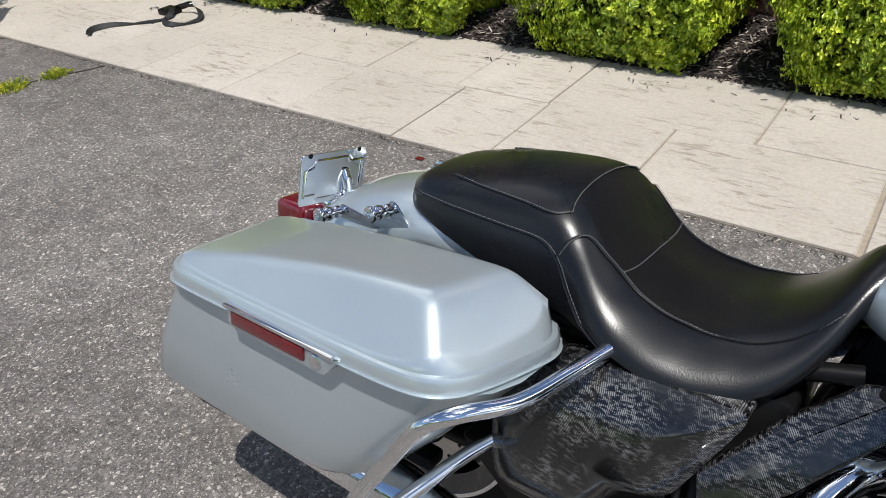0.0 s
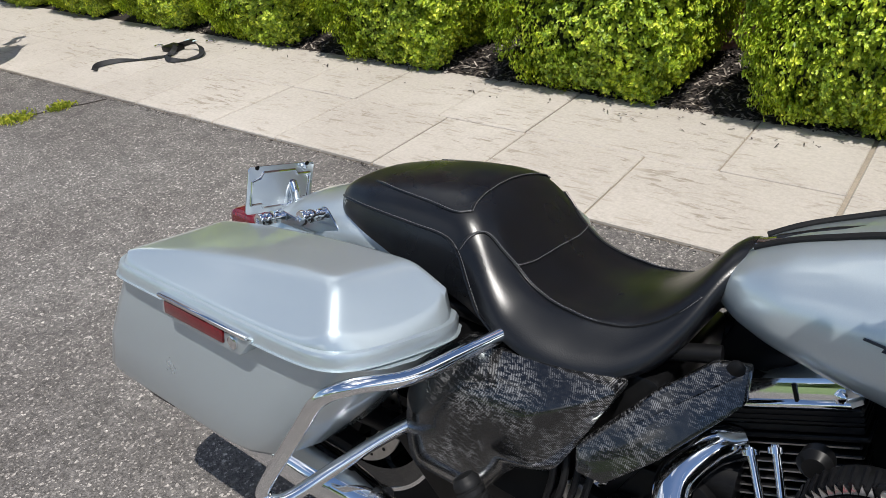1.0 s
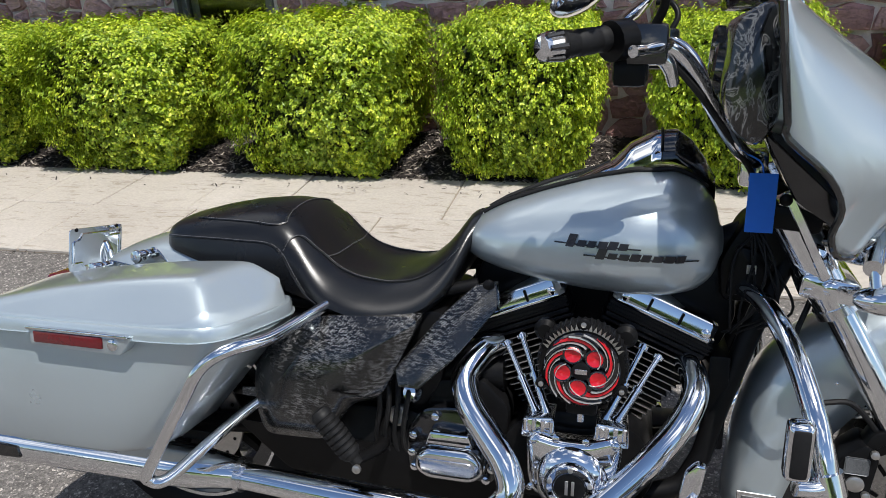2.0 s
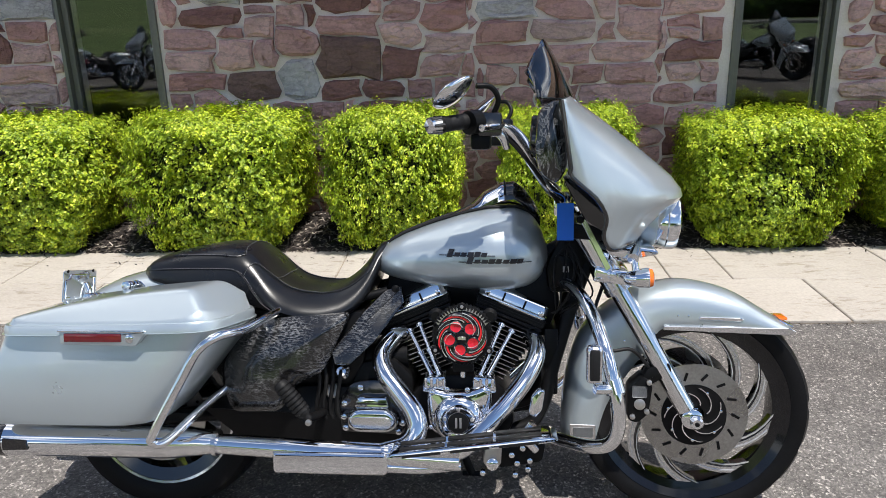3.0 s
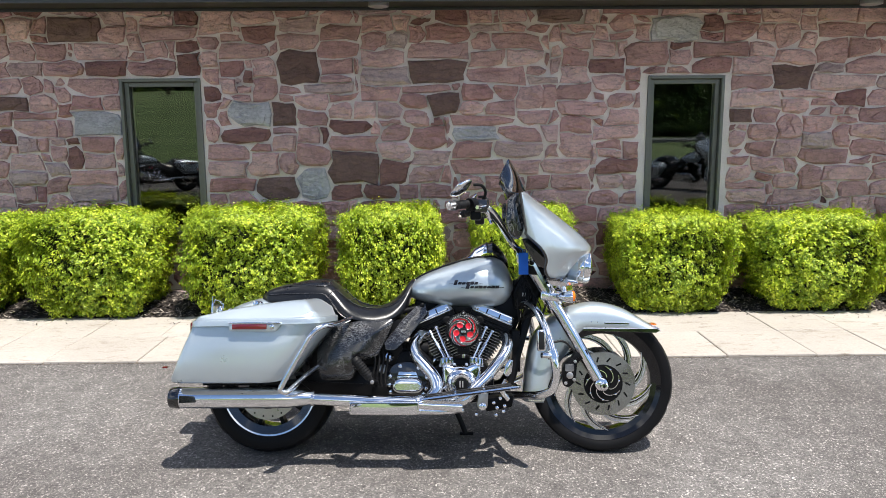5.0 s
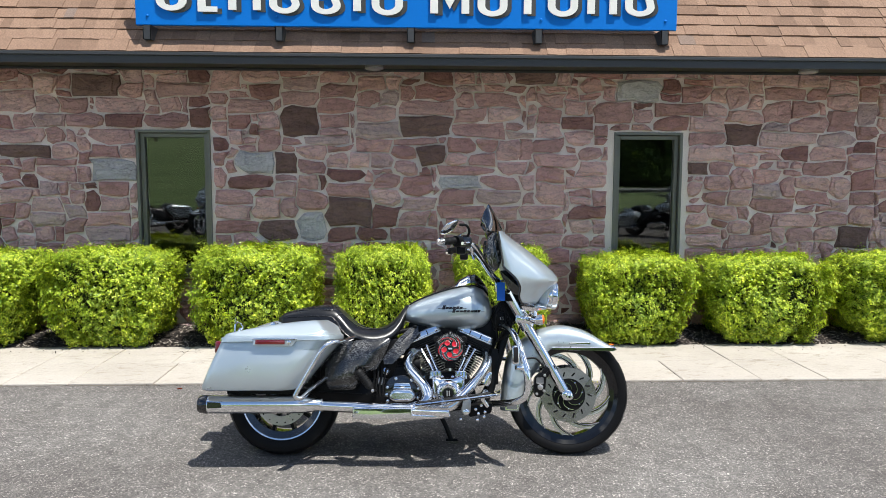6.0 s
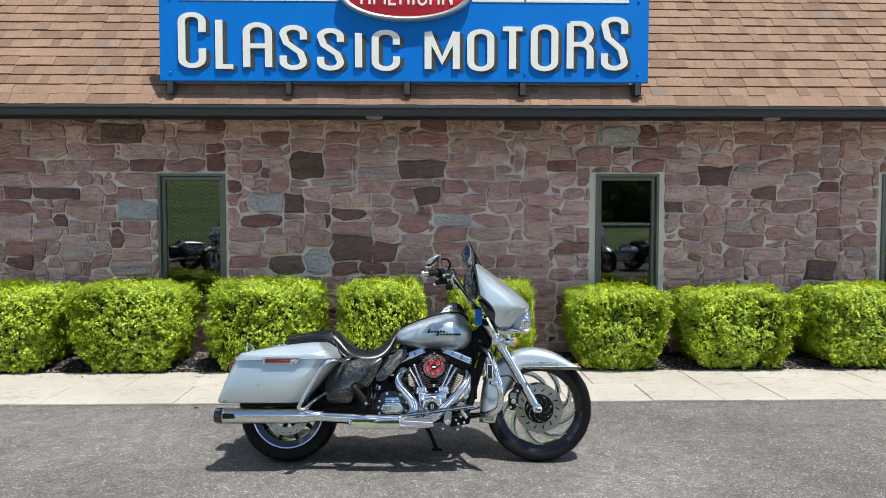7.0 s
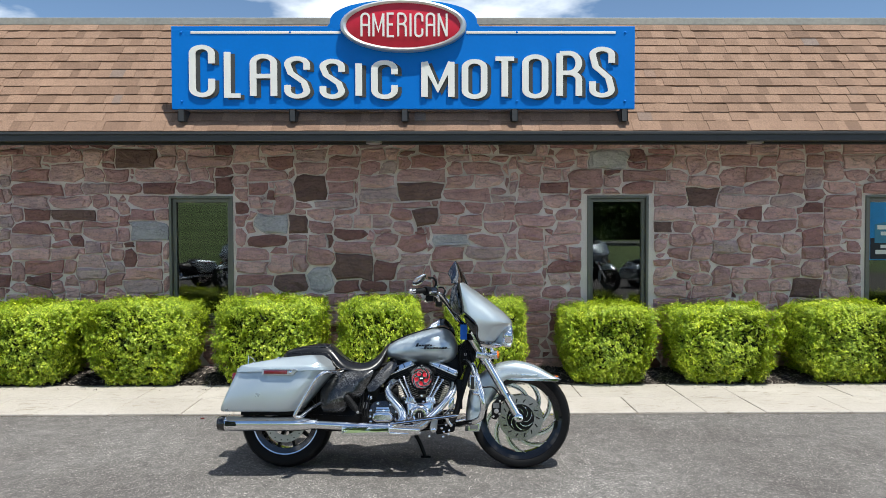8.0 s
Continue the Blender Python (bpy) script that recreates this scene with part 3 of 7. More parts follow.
def letter(ch, x, z, w, h, wt, y0, y1, mat, parent, lab=""):
    bm = bmesh.new()
    kx = 0.66 if w > 0.2 else 1.0  # stems heavier than the cross strokes
    wx, wt = wt, wt * kx
    for q, s in enumerate(glyph(ch, (w - wx) * kx, h - wt)):
        closed = s[-1] == "closed"
        s = s[:-1] if closed else s
        clean = [s[0]]
        for p in s[1:]:
            if (p[0] - clean[-1][0]) ** 2 + (p[1] - clean[-1][1]) ** 2 > 1e-7:
                clean.append(p)
        if closed and (clean[0][0] - clean[-1][0]) ** 2 + (clean[0][1] - clean[-1][1]) ** 2 < 1e-7:
            clean.pop()
        stroke(bm, [(px, z + wt / 2 + pz) for px, pz in clean], wt, y0 - 0.0004 * q, y1, closed)
    for v in bm.verts:
        v.co.x = x + wx / 2 + v.co.x / kx
    bmesh.ops.recalc_face_normals(bm, faces=bm.faces[:])
    return part("letter", bm, mat, parent, lab, False)


# x, width, height of each big letter; their feet stand on one line, the tops dip towards the middle
WORDS = [("C", -1.545, 0.27, 0.545), ("L", -1.18, 0.205, 0.50), ("A", -0.91, 0.285, 0.46), ("S", -0.55, 0.27, 0.44), ("S", -0.18, 0.265, 0.415),
         ("I", 0.19, 0.08, 0.405), ("C", 0.36, 0.28, 0.405), ("M", 0.885, 0.35, 0.41), ("O", 1.31, 0.27, 0.415), ("T", 1.63, 0.265, 0.44),
         ("O", 1.945, 0.275, 0.46), ("R", 2.305, 0.27, 0.49), ("S", 2.65, 0.27, 0.53)]
for ch, x, w, h in WORDS:
    dip = 0.10 + 0.02 * ((x - 0.7) / 2.2) ** 2
    letter(ch, x - 0.70 + 0.040, dip - 0.016, w, h, 0.072, -0.008, -0.001, MAT_RETURN, sign, "dark drop shade of a letter")
    letter(ch, x - 0.70, dip, w, h, 0.069, -0.024, -0.0085, MAT_WHITE, sign, "raised white letter")
xs = -0.445
for ch, w in zip("AMERICAN", (0.10, 0.125, 0.085, 0.10, 0.03, 0.095, 0.10, 0.105)):
    letter(ch, xs, oz - 0.125, w, 0.255, 0.021, -0.066, -0.0552, MAT_WHITE, plate_oval, "slim pale letter")
    xs += w + 0.024

# poster on the third window
poster = thing("window_poster", "blue and black advertising poster fixed to the dark window glass", "poster", pose(6.13, WALL_Y + 0.0485, 1.28))
part("sheet", boxed((0, 0, 0), (0.56, 0.003, 0.68)), worn("poster_blue", (0.012, 0.25, 0.56), 0.5, vary=0.3, coarse=3.0, bumps=0), poster)
part("dark_field", boxed((0.012, -0.0015, 0.012), (0.548, -0.0004, 0.26)), worn("poster_black", (0.01, 0.012, 0.016), 0.5), poster, "black lower field")
part("border", prismed([(0.06, 0.20), (0.50, 0.20), (0.50, 0.42), (0.28, 0.47), (0.06, 0.42)], -0.0042, -0.0030), worn("poster_badge", (0.05, 0.22, 0.34), 0.5), poster, "blue badge shape")
for z, w, h in ((0.36, 0.38, 0.05), (0.29, 0.30, 0.045), (0.14, 0.30, 0.04), (0.07, 0.42, 0.05)):
    part("lettering_bar", boxed((0.28 - w / 2, -0.0065, z), (0.28 + w / 2, -0.0052, z + h)), MAT_WHITE, poster, "pale bar in place of writing")

# ---- planting bed ----
BED_Y0, BED_Y1 = 2.745, WALL_Y - 0.004
verts, faces = [], []
nx, ny = 150, 12
for i in range(nx + 1):
    for j in range(ny + 1):
        x, y = X_LO + (X_HI - X_LO) * i / nx, BED_Y0 + (BED_Y1 - BED_Y0) * j / ny
        edge = min(1.0, j / 3.0)
        verts.append((x, y, 0.012 + edge * (0.035 + 0.035 * noise.noise((x * 2.1, y * 2.1, 0.0)) + 0.012 * noise.noise((x * 11, y * 11, 3.0)))))
for i in range(nx):
    for j in range(ny):
        a = i * (ny + 1) + j
        faces.append((a, a + ny + 1, a + ny + 2, a + 1))
bed = new("mulch_bed", raw_mesh("mulch_bed", verts, faces, MAT_MULCH, True))
tagged(bed, "bed of dark shredded bark mulch along the stone wall", "mulch", "", "structure")


def chips(name, count, x0, x1, y0, y1, zf, size, mat, label, category, seed):
    r = random.Random(seed)
    vs, fs = [], []
    for _ in range(count):
        x, y = r.uniform(x0, x1), y0 + (y1 - y0) * r.random() ** 1.2
        ln, wd = size * r.uniform(0.5, 1.8), size * r.uniform(0.15, 0.4)
        q = Euler((r.uniform(-0.5, 0.5), r.uniform(-0.5, 0.5), r.uniform(0, 6.3))).to_matrix()
        o = Vector((x, y, zf(x, y) + r.uniform(0, 0.008)))
        b0 = len(vs)
        for p in ((-ln, -wd, 0), (ln, -wd * 0.6, 0), (ln * 0.8, wd, 0.002), (-ln * 0.9, wd * 0.8, 0), (0, 0, wd * 0.7)):
            vs.append(o + q @ Vector(p))
        fs += [(b0, b0 + 1, b0 + 4), (b0 + 1, b0 + 2, b0 + 4), (b0 + 2, b0 + 3, b0 + 4), (b0 + 3, b0, b0 + 4), (b0 + 3, b0 + 2, b0 + 1, b0)]
    return tagged(new(name, raw_mesh(name, vs, fs, mat)), label, category, "", "stuff")


def kerb_z(x, y):
    return 0.004


def bed_z(x, y):
    edge = min(1.0, max(0.0, (y - BED_Y0) / (BED_Y1 - BED_Y0) * 4))
    return 0.016 + edge * (0.035 + 0.035 * noise.noise((x * 2.1, y * 2.1, 0.0)) + 0.012 * noise.noise((x * 11, y * 11, 3.0)))


def chip_mat():
    m, n, l, b = shader("bark_chip", (0.03, 0.02, 0.015), 0.9)
    geo = n.new("ShaderNodeNewGeometry")
    l.new(ramp(n, l, geo.outputs["Random Per Island"], [(0.0, (0.010, 0.008, 0.007)), (0.48, (0.035, 0.027, 0.023)), (0.72, (0.10, 0.082, 0.070)), (0.86, (0.30, 0.26, 0.22)), (1.0, (0.44, 0.39, 0.34))]), b.inputs["Base Color"])
    return m


MAT_CHIP = chip_mat()
chips("mulch_chips", 26000, -4.6, 7.4, BED_Y0 - 0.02, BED_Y1, bed_z, 0.018, MAT_CHIP, "loose shredded bark chips on the bed", "mulch", 3)
chips("stray_chips", 260, -4.6, 6.8, BED_Y0 - 0.02, BED_Y0 - 0.28, lambda x, y: 0.022, 0.011, MAT_CHIP, "stray bark crumbs spilled on the pavement edge", "mulch", 4)

chips("kerb_dirt", 900, -5.0, 6.5, 1.538, 1.515, kerb_z, 0.007, MAT_CHIP, "dry crumbs and grit lying along the footpath edge", "grit", 6)


# ---- shrubs ----
def shrub_mesh(seed, half, count):
    """Leaves in a shell round a boxy, uneven clipped shape; half sizes in metres."""
    r = random.Random(seed)
    off = r.uniform(0, 50)
    hx, hy, hz = half

    def surface(d):
        p = 9.0
        s = (abs(d.x / hx) ** p + abs(d.y / hy) ** p + abs(d.z / hz) ** p) ** (-1 / p)
        q = d * s
        lump = 1 + 0.12 * noise.noise((q.x * 2.6 + off, q.y * 2.6, q.z * 2.6)) + 0.11 * noise.noise((q.x * 7 + off, q.y * 7, q.z * 7))
        q = q * lump
        low = max(0.0, -q.z / hz)
        k = 1.03 - 0.27 * low ** 1.5
        return Vector((q.x * k, q.y * k, q.z * 1.02))
    vs, fs = [], []

    def leaf(q, nrm):
        tang = Matrix.Rotation(r.uniform(0, 6.28), 3, nrm) @ nrm.orthogonal().normalized()
        bi = nrm.cross(tang)
        ln, wd = r.uniform(0.0085, 0.0165), r.uniform(0.0060, 0.0102)
        b0 = len(vs)
        vs.extend((q - tang * ln, q + bi * wd + nrm * 0.003, q + tang * ln, q - bi * wd + nrm * 0.003))
        fs.extend(((b0, b0 + 1, b0 + 2), (b0, b0 + 2, b0 + 3)))
    # sprigs: short twigs with leaves along them, in an outer and a deeper layer
    for i in range(count // 9):
        face = r.choices((0, 1, 2), (hy * hz, hx * hz, hx * hy))[0]
        d = [r.uniform(-1, 1) * hx, r.uniform(-1, 1) * hy, r.uniform(-1, 1) * hz]
        d[face] = math.copysign((hx, hy, hz)[face], r.random() - 0.5)
        d = Vector(d).normalized()
        q = surface(d)
        depth = r.random() ** 1.6 * 0.15
        gap = noise.noise((q.x * 5.5 + off, q.y * 5.5, q.z * 5.5 + 9))
        if gap < -0.22 and r.random() < 0.8:
            depth += 0.07
        q = q * (1 - depth / max(0.3, q.length))
        way = (d + Vector((r.uniform(-0.6, 0.6), r.uniform(-0.6, 0.6), r.uniform(0.0, 1.0)))).normalized()
        reach = r.uniform(0.02, 0.058)
        if d.z > 0.35 and r.random() < 0.11:
            reach += r.uniform(0.02, 0.08)
        for j in range(9):
            f = j / 8
            spread = Vector((r.gauss(0, 1), r.gauss(0, 1), r.gauss(0, 1))) * 0.012 * (1.1 - 0.5 * f)
            leaf(q + way * reach * f + spread, (d + way + Vector((r.uniform(-1, 1), r.uniform(-1, 1), r.uniform(-0.4, 1.4))) * 0.9).normalized())
    crown = raw_mesh("crown", vs, fs, MAT_LEAF)
    # closed dark shell, added to stand in for shade behind the leaves
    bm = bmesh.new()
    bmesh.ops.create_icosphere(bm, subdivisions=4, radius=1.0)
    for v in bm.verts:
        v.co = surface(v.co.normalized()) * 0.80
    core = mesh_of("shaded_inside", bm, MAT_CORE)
    bm = bmesh.new()
    for k in range(6):
        a = k * 1.05 + r.uniform(0, 0.5)
        tube(bm, [(0.04 * math.cos(a), 0.04 * math.sin(a), -hz - 0.05), (0.12 * math.cos(a), 0.10 * math.sin(a), -hz * 0.6), (hx * 0.6 * math.cos(a), hy * 0.6 * math.sin(a), hz * 0.2)], [0.014, 0.011, 0.005], 6, 4)
    return crown, core, mesh_of("stems", bm, MAT_BARK)


SHRUBS = [  # x from, x to, top height
    (-7.15, -6.1, 0.90), (-6.05, -5.05, 0.92), (-4.98, -3.90, 0.90), (-3.84, -2.72, 0.90), (-2.70, -1.45, 0.93), (-1.36, -0.11, 0.95), (-0.05, 0.95, 0.94),
    (1.10, 2.06, 0.93), (2.29, 3.42, 0.87), (3.48, 4.72, 0.86), (4.80, 6.10, 0.88), (6.15, 7.3, 0.88)]
KINDS = [shrub_mesh(s, (0.60, 0.42, 0.44), 92000) for s in (11, 23, 37, 41)]
for i, (a, b_, top) in enumerate(SHRUBS):
    wd = b_ - a
    lab = "clipped boxy yellow-green shrub growing out of the dark mulch"
    if i == 8:
        lab = "clipped boxy shrub with some bare brownish twigs in front"
    s = thing("shrub", lab, "shrub", pose((a + b_) / 2, 3.03, 0.02) @ Matrix.Diagonal((wd / 1.46, 1.04, top - 0.02, 1)), "row of clipped shrubs")
    flip = pose(0, 0, 0.475, 0, 0, 180 if (i // 4) % 2 else 0)
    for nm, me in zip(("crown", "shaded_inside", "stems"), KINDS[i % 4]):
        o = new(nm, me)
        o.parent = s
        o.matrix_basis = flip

# ---- motorcycle ----
MAT_SILVER = paint_mat("silver_paint", (0.50, 0.57, 0.605), 0.66)
MAT_CHROME, MAT_LEATHER, MAT_CAMO = chrome_mat(), leather_mat(), camo_mat()
MAT_BLACK = worn("satin_black_metal", (0.006, 0.006, 0.0065), 0.36, 0.0, 0.0, vary=0.3, coarse=12, bumps=0.05, spec=0.14)
MAT_GLOSS = worn("gloss_black", (0.006, 0.006, 0.007), 0.16, 0.0, 1.0, vary=0.2, bumps=0)
MAT_TYRE = worn("tyre_rubber", (0.007, 0.007, 0.0076), 0.44, vary=0.3, fine=180, coarse=7, bumps=0.2, spec=0.12)
MAT_RUBBER = worn("black_rubber", (0.009, 0.009, 0.0095), 0.55, vary=0.25, fine=200, spec=0.25)
MAT_STEEL = worn("brushed_steel", (0.48, 0.46, 0.44), 0.33, 0.9, vary=0.15, fine=120, coarse=8)
MAT_ALU = worn("polished_aluminium", (0.74, 0.74, 0.75), 0.16, 1.0, vary=0.08, coarse=9, bumps=0)
MAT_FIN = worn("black_cooling_fin", (0.008, 0.008, 0.009), 0.42, 0.0, vary=0.3, spec=0.2)
MAT_REDLENS = worn("red_lens", (0.115, 0.003, 0.007), 0.12, 0.0, 1.0, vary=0.25, fine=160, coarse=40, bumps=0.2)
MAT_REDMETAL = worn("red_anodised", (0.66, 0.010, 0.022), 0.25, 0.25, 0.8, vary=0.1)
MAT_AMBER = worn("amber_lens", (0.80, 0.16, 0.01), 0.15, 0.0, 1.0, vary=0.1, fine=150)
MAT_STITCH = worn("grey_stitching", (0.14, 0.14, 0.15), 0.8)
MAT_TAG = worn("blue_paper_tag", (0.01, 0.14, 0.62), 0.7, vary=0.06)
MAT_LAMPGLASS = glass_mat("lamp_glass", (0.95, 0.96, 0.97), 1.5)
MAT_SMOKE = glass_mat("smoked_screen", (0.16, 0.17, 0.18), 1.5)
MAT_EMBLEM = worn("dark_emblem", (0.03, 0.03, 0.035), 0.3, 0.5)
def swirl_mat():
    m, n, l, b = shader("smoke_print", (0.01, 0.01, 0.011), 0.2, 0.0, 0.8)
    t = n.new("ShaderNodeTexNoise")
    t.inputs["Scale"].default_value, t.inputs["Detail"].default_value, t.inputs["Distortion"].default_value = 24, 8, 3.2
    l.new(coords(n, l, (1, 1, 0.7)), t.inputs["Vector"])
    l.new(ramp(n, l, t.outputs["Fac"], [(0.42, grey(0.004)), (0.50, grey(0.020)), (0.55, grey(0.16)), (0.59, grey(0.010)), (0.66, grey(0.09)), (0.71, grey(0.006))]), b.inputs["Base Color"])
    return m


MAT_SWIRL = swirl_mat()
MAT_RIM = worn("gloss_black_rim", (0.005, 0.005, 0.006), 0.12, vary=0.2, bumps=0, spec=0.5)
MAT_ROTOR = worn("worn_disc_steel", (0.36, 0.35, 0.34), 0.27, 1.0, vary=0.3, fine=140, coarse=7, bumps=0.1, dist=0.0008)
MAT_POLISHED = worn("polished_dark_alloy", (0.62, 0.62, 0.63), 0.20, 1.0, vary=0.12, coarse=9, bumps=0)
MAT_EDGE = worn("machined_edge", (0.68, 0.68, 0.69), 0.3, 0.6)
MAT_STICKER = worn("perforated_grey_plate", (0.16, 0.165, 0.17), 0.45, 0.5, vary=0.5, fine=420, coarse=30, bumps=0.6)

bike = thing("motorcycle", "silver touring motorcycle with black leather seat, leaning on its stand", "motorcycle", pose(0, 0.14, 0, 0, 0, -1.5) @ pose(0, 0, 0, -11))
STEER_AT = Vector((1.33, 0, 0.86))
STEER_AXIS = Vector((-0.49, 0, 0.87)).normalized()
STEER = Matrix.Translation(STEER_AT) @ Matrix.Rotation(radians(-4.0), 4, STEER_AXIS) @ Matrix.Translation(-STEER_AT)


def bp(name, bm, mat, parent=None, label="", smooth=True, steer=False):
    """A part of the motorcycle; steer: it turns with the fork."""
    if steer:
        bmesh.ops.transform(bm, matrix=STEER, verts=bm.verts[:])
    return part(name, bm, mat, parent or bike, label, smooth)


def solid(ob, t, off=0.0):
    s = ob.modifiers.new("thickness", "SOLIDIFY")
    s.thickness, s.offset = t, off
    return ob


def rounded(pts, r, n=4):
    """A polygon (x, z) with its corners rounded."""
    k, res = len(pts), []
    for i, p in enumerate(pts):
        p = Vector(p)
        a, b = Vector(pts[i - 1]) - p, Vector(pts[(i + 1) % k]) - p
        ra = min(r, a.length * 0.45, b.length * 0.45)
        s, e = p + a.normalized() * ra, p + b.normalized() * ra
        for j in range(n + 1):
            t = j / n
            res.append(tuple(s * (1 - t) ** 2 + p * 2 * t * (1 - t) + e * t * t))
    return res


# --- wheels
def tyre_mesh(c, R, w, rim, grooves):
    seg = 96
    prof = [(rim - 0.008, -w * 0.40), (rim + 0.006, -w * 0.46), (rim + (R - rim) * 0.45, -w * 0.50), (R - (R - rim) * 0.28, -w * 0.47), (R - (R - rim) * 0.10, -w * 0.36),
            (R - 0.003, -w * 0.20), (R, -w * 0.07), (R, w * 0.07), (R - 0.003, w * 0.20), (R - (R - rim) * 0.10, w * 0.36), (R - (R - rim) * 0.28, w * 0.47), (rim + (R - rim) * 0.45, w * 0.50), (rim + 0.006, w * 0.46), (rim - 0.008, w * 0.40)]
    bm = lathed(prof, c, (0, 1, 0), seg, False)
    bm.verts.ensure_lookup_table()
    cv = Vector(c)
    for ring, shift in ((4, 1), (5, 2), (6, 3), (7, 4), (8, 2), (9, 1)):
        for j in range(seg):
            if (j + shift) % 6 == 0 and grooves:
                v = bm.verts[ring * seg + j]
                d = v.co - cv
                d.y = 0
                v.co -= d.normalized() * 0.005
    return bm


def annulus(c, r0, r1, y0, y1, seg=64):
    return lathed([(r0, y0), (r1, y0), (r1, y1), (r0, y1), (r0, y0)], c, (0, 1, 0), seg, False)


def blade(c, r0, r1, a0, sweep, w0, w1, y0, y1):
    """A curved wheel blade from radius r0 out to r1."""
    n_, left, right = 9, [], []
    for i in range(n_ + 1):
        t = i / n_
        r, a = r0 + (r1 - r0) * t, a0 + radians(sweep) * t ** 1.35
        wd = (w0 + (w1 - w0) * t) / r / 2
        left.append((c[0] + r * math.cos(a + wd), c[2] + r * math.sin(a + wd)))
        right.append((c[0] + r * math.cos(a - wd), c[2] + r * math.sin(a - wd)))
    bm = bmesh.new()
    for y in (y0, y1):
        for i in range(n_):
            bm.faces.new([bm.verts.new((p[0], y, p[1])) for p in (left[i], left[i + 1], right[i + 1], right[i])])
    for s in (left, right):
        for i in range(n_):
            bm.faces.new([bm.verts.new(p) for p in ((s[i][0], y0, s[i][1]), (s[i + 1][0], y0, s[i + 1][1]), (s[i + 1][0], y1, s[i + 1][1]), (s[i][0], y1, s[i][1]))])
    bmesh.ops.remove_doubles(bm, verts=bm.verts[:], dist=1e-5)
    bmesh.ops.recalc_face_normals(bm, faces=bm.faces[:])
    return bm


FC, RC = (1.63, 0.0, 0.345), (0.0, 0.0, 0.318)
fw = bp("front_wheel", lathed([(0.262, -0.044), (0.284, -0.055), (0.290, -0.049), (0.270, -0.030), (0.250, 0.0), (0.270, 0.030), (0.290, 0.049), (0.284, 0.055), (0.262, 0.044), (0.236, 0.038), (0.232, 0.0), (0.236, -0.038), (0.262, -0.044)], FC, (0, 1, 0), 96, False), MAT_RIM, None, "wide black custom rim with curved polished blades", steer=True)
bp("tyre", tyre_mesh(FC, 0.345, 0.125, 0.288, True), MAT_TYRE, fw, "treaded black tyre", steer=True)
bp("hub", lathed([(0.0, -0.075), (0.035, -0.072), (0.05, -0.05), (0.055, 0.05), (0.035, 0.072), (0.0, 0.075)], FC, (0, 1, 0), 32), MAT_BLACK, fw, steer=True)
for k in range(9):
    a = 2 * math.pi * k / 9 + 0.12
    body = bp("blade", blade(FC, 0.045, 0.240, a, 66, 0.012, 0.046, -0.036, -0.010), MAT_GLOSS, fw, steer=True)
    bp("polished_face", blade(FC, 0.095, 0.237, a + 0.135, 53, 0.008, 0.044, -0.0385, -0.034), MAT_POLISHED, body, "polished blade face", steer=True)
    bp("machined_edge", blade(FC, 0.075, 0.240, a + 0.215, 58, 0.003, 0.006, -0.041, -0.030), MAT_EDGE, body, "bright machined edge", steer=True)
    bp("machined_edge", blade(FC, 0.075, 0.232, a - 0.035, 60, 0.003, 0.006, -0.041, -0.030), MAT_EDGE, body, "bright machined edge", steer=True)
for side_y in (-0.088, 0.088):
    rotor = bp("brake_rotor", annulus((FC[0], side_y, FC[2]), 0.088, 0.154, -0.003, 0.003), MAT_ROTOR, fw, "brushed steel disc with slots", steer=True)
    sg = -1 if side_y < 0 else 1
    carrier = bp("rotor_carrier", annulus((FC[0], side_y, FC[2]), 0.030, 0.093, -0.006, 0.006), MAT_BLACK, fw, steer=True)
    if sg < 0:
        for k in range(14):
            a = 2 * math.pi * k / 14
            q = Matrix.Translation((FC[0] + 0.118 * math.cos(a), side_y - 0.0045, FC[2] + 0.118 * math.sin(a))) @ Matrix.Rotation(-a + 0.5, 4, "Y")
            bm = boxed((-0.013, -0.0005, -0.004), (0.013, 0.0008, 0.004), 0.0004, 1)
            bmesh.ops.transform(bm, matrix=q, verts=bm.verts[:])
            bp("slot", bm, MAT_BLACK, rotor, smooth=False, steer=True)
        for k in range(7):
            a = 2 * math.pi * k / 7 + 0.2
            bp("carrier_arm", blade((FC[0], 0, FC[2]), 0.036, 0.085, a, 70, 0.004, 0.008, side_y - 0.011, side_y - 0.0065), MAT_CHROME, carrier, steer=True)
            bp("bolt", lathed([(0.0045, 0), (0.0045, 0.005), (0.002, 0.006)], (FC[0] + 0.077 * math.cos(a), side_y - 0.006, FC[2] + 0.077 * math.sin(a)), (0, -1, 0), 8), MAT_CHROME, carrier, steer=True)
cal = bp("brake_caliper", prismed(rounded([(1.432, 0.345), (1.46, 0.335), (1.492, 0.365), (1.502, 0.455), (1.475, 0.480), (1.432, 0.44)], 0.015), -0.155, -0.075, 0.006), MAT_BLACK, None, "black brake caliper", steer=True)
bp("badge_disc", lathed([(0.016, 0), (0.016, 0.004), (0.012, 0.006)], (1.465, -0.155, 0.395), (0, -1, 0), 20), MAT_STEEL, cal, steer=True)
for z0, z1 in ((0.415, 0.450),):
    bp("caliper_mesh", boxed((1.443, -0.1575, z0), (1.485, -0.1550, z1), 0.003, 1), MAT_STICKER, cal, steer=True)
for x, z in ((1.445, 0.358), (1.485, 0.375), (1.490, 0.462)):
    bp("caliper_bolt", lathed([(0.008, 0), (0.008, 0.008), (0.004, 0.010)], (x, -0.155, z), (0, -1, 0), 8), MAT_STEEL, cal, steer=True)
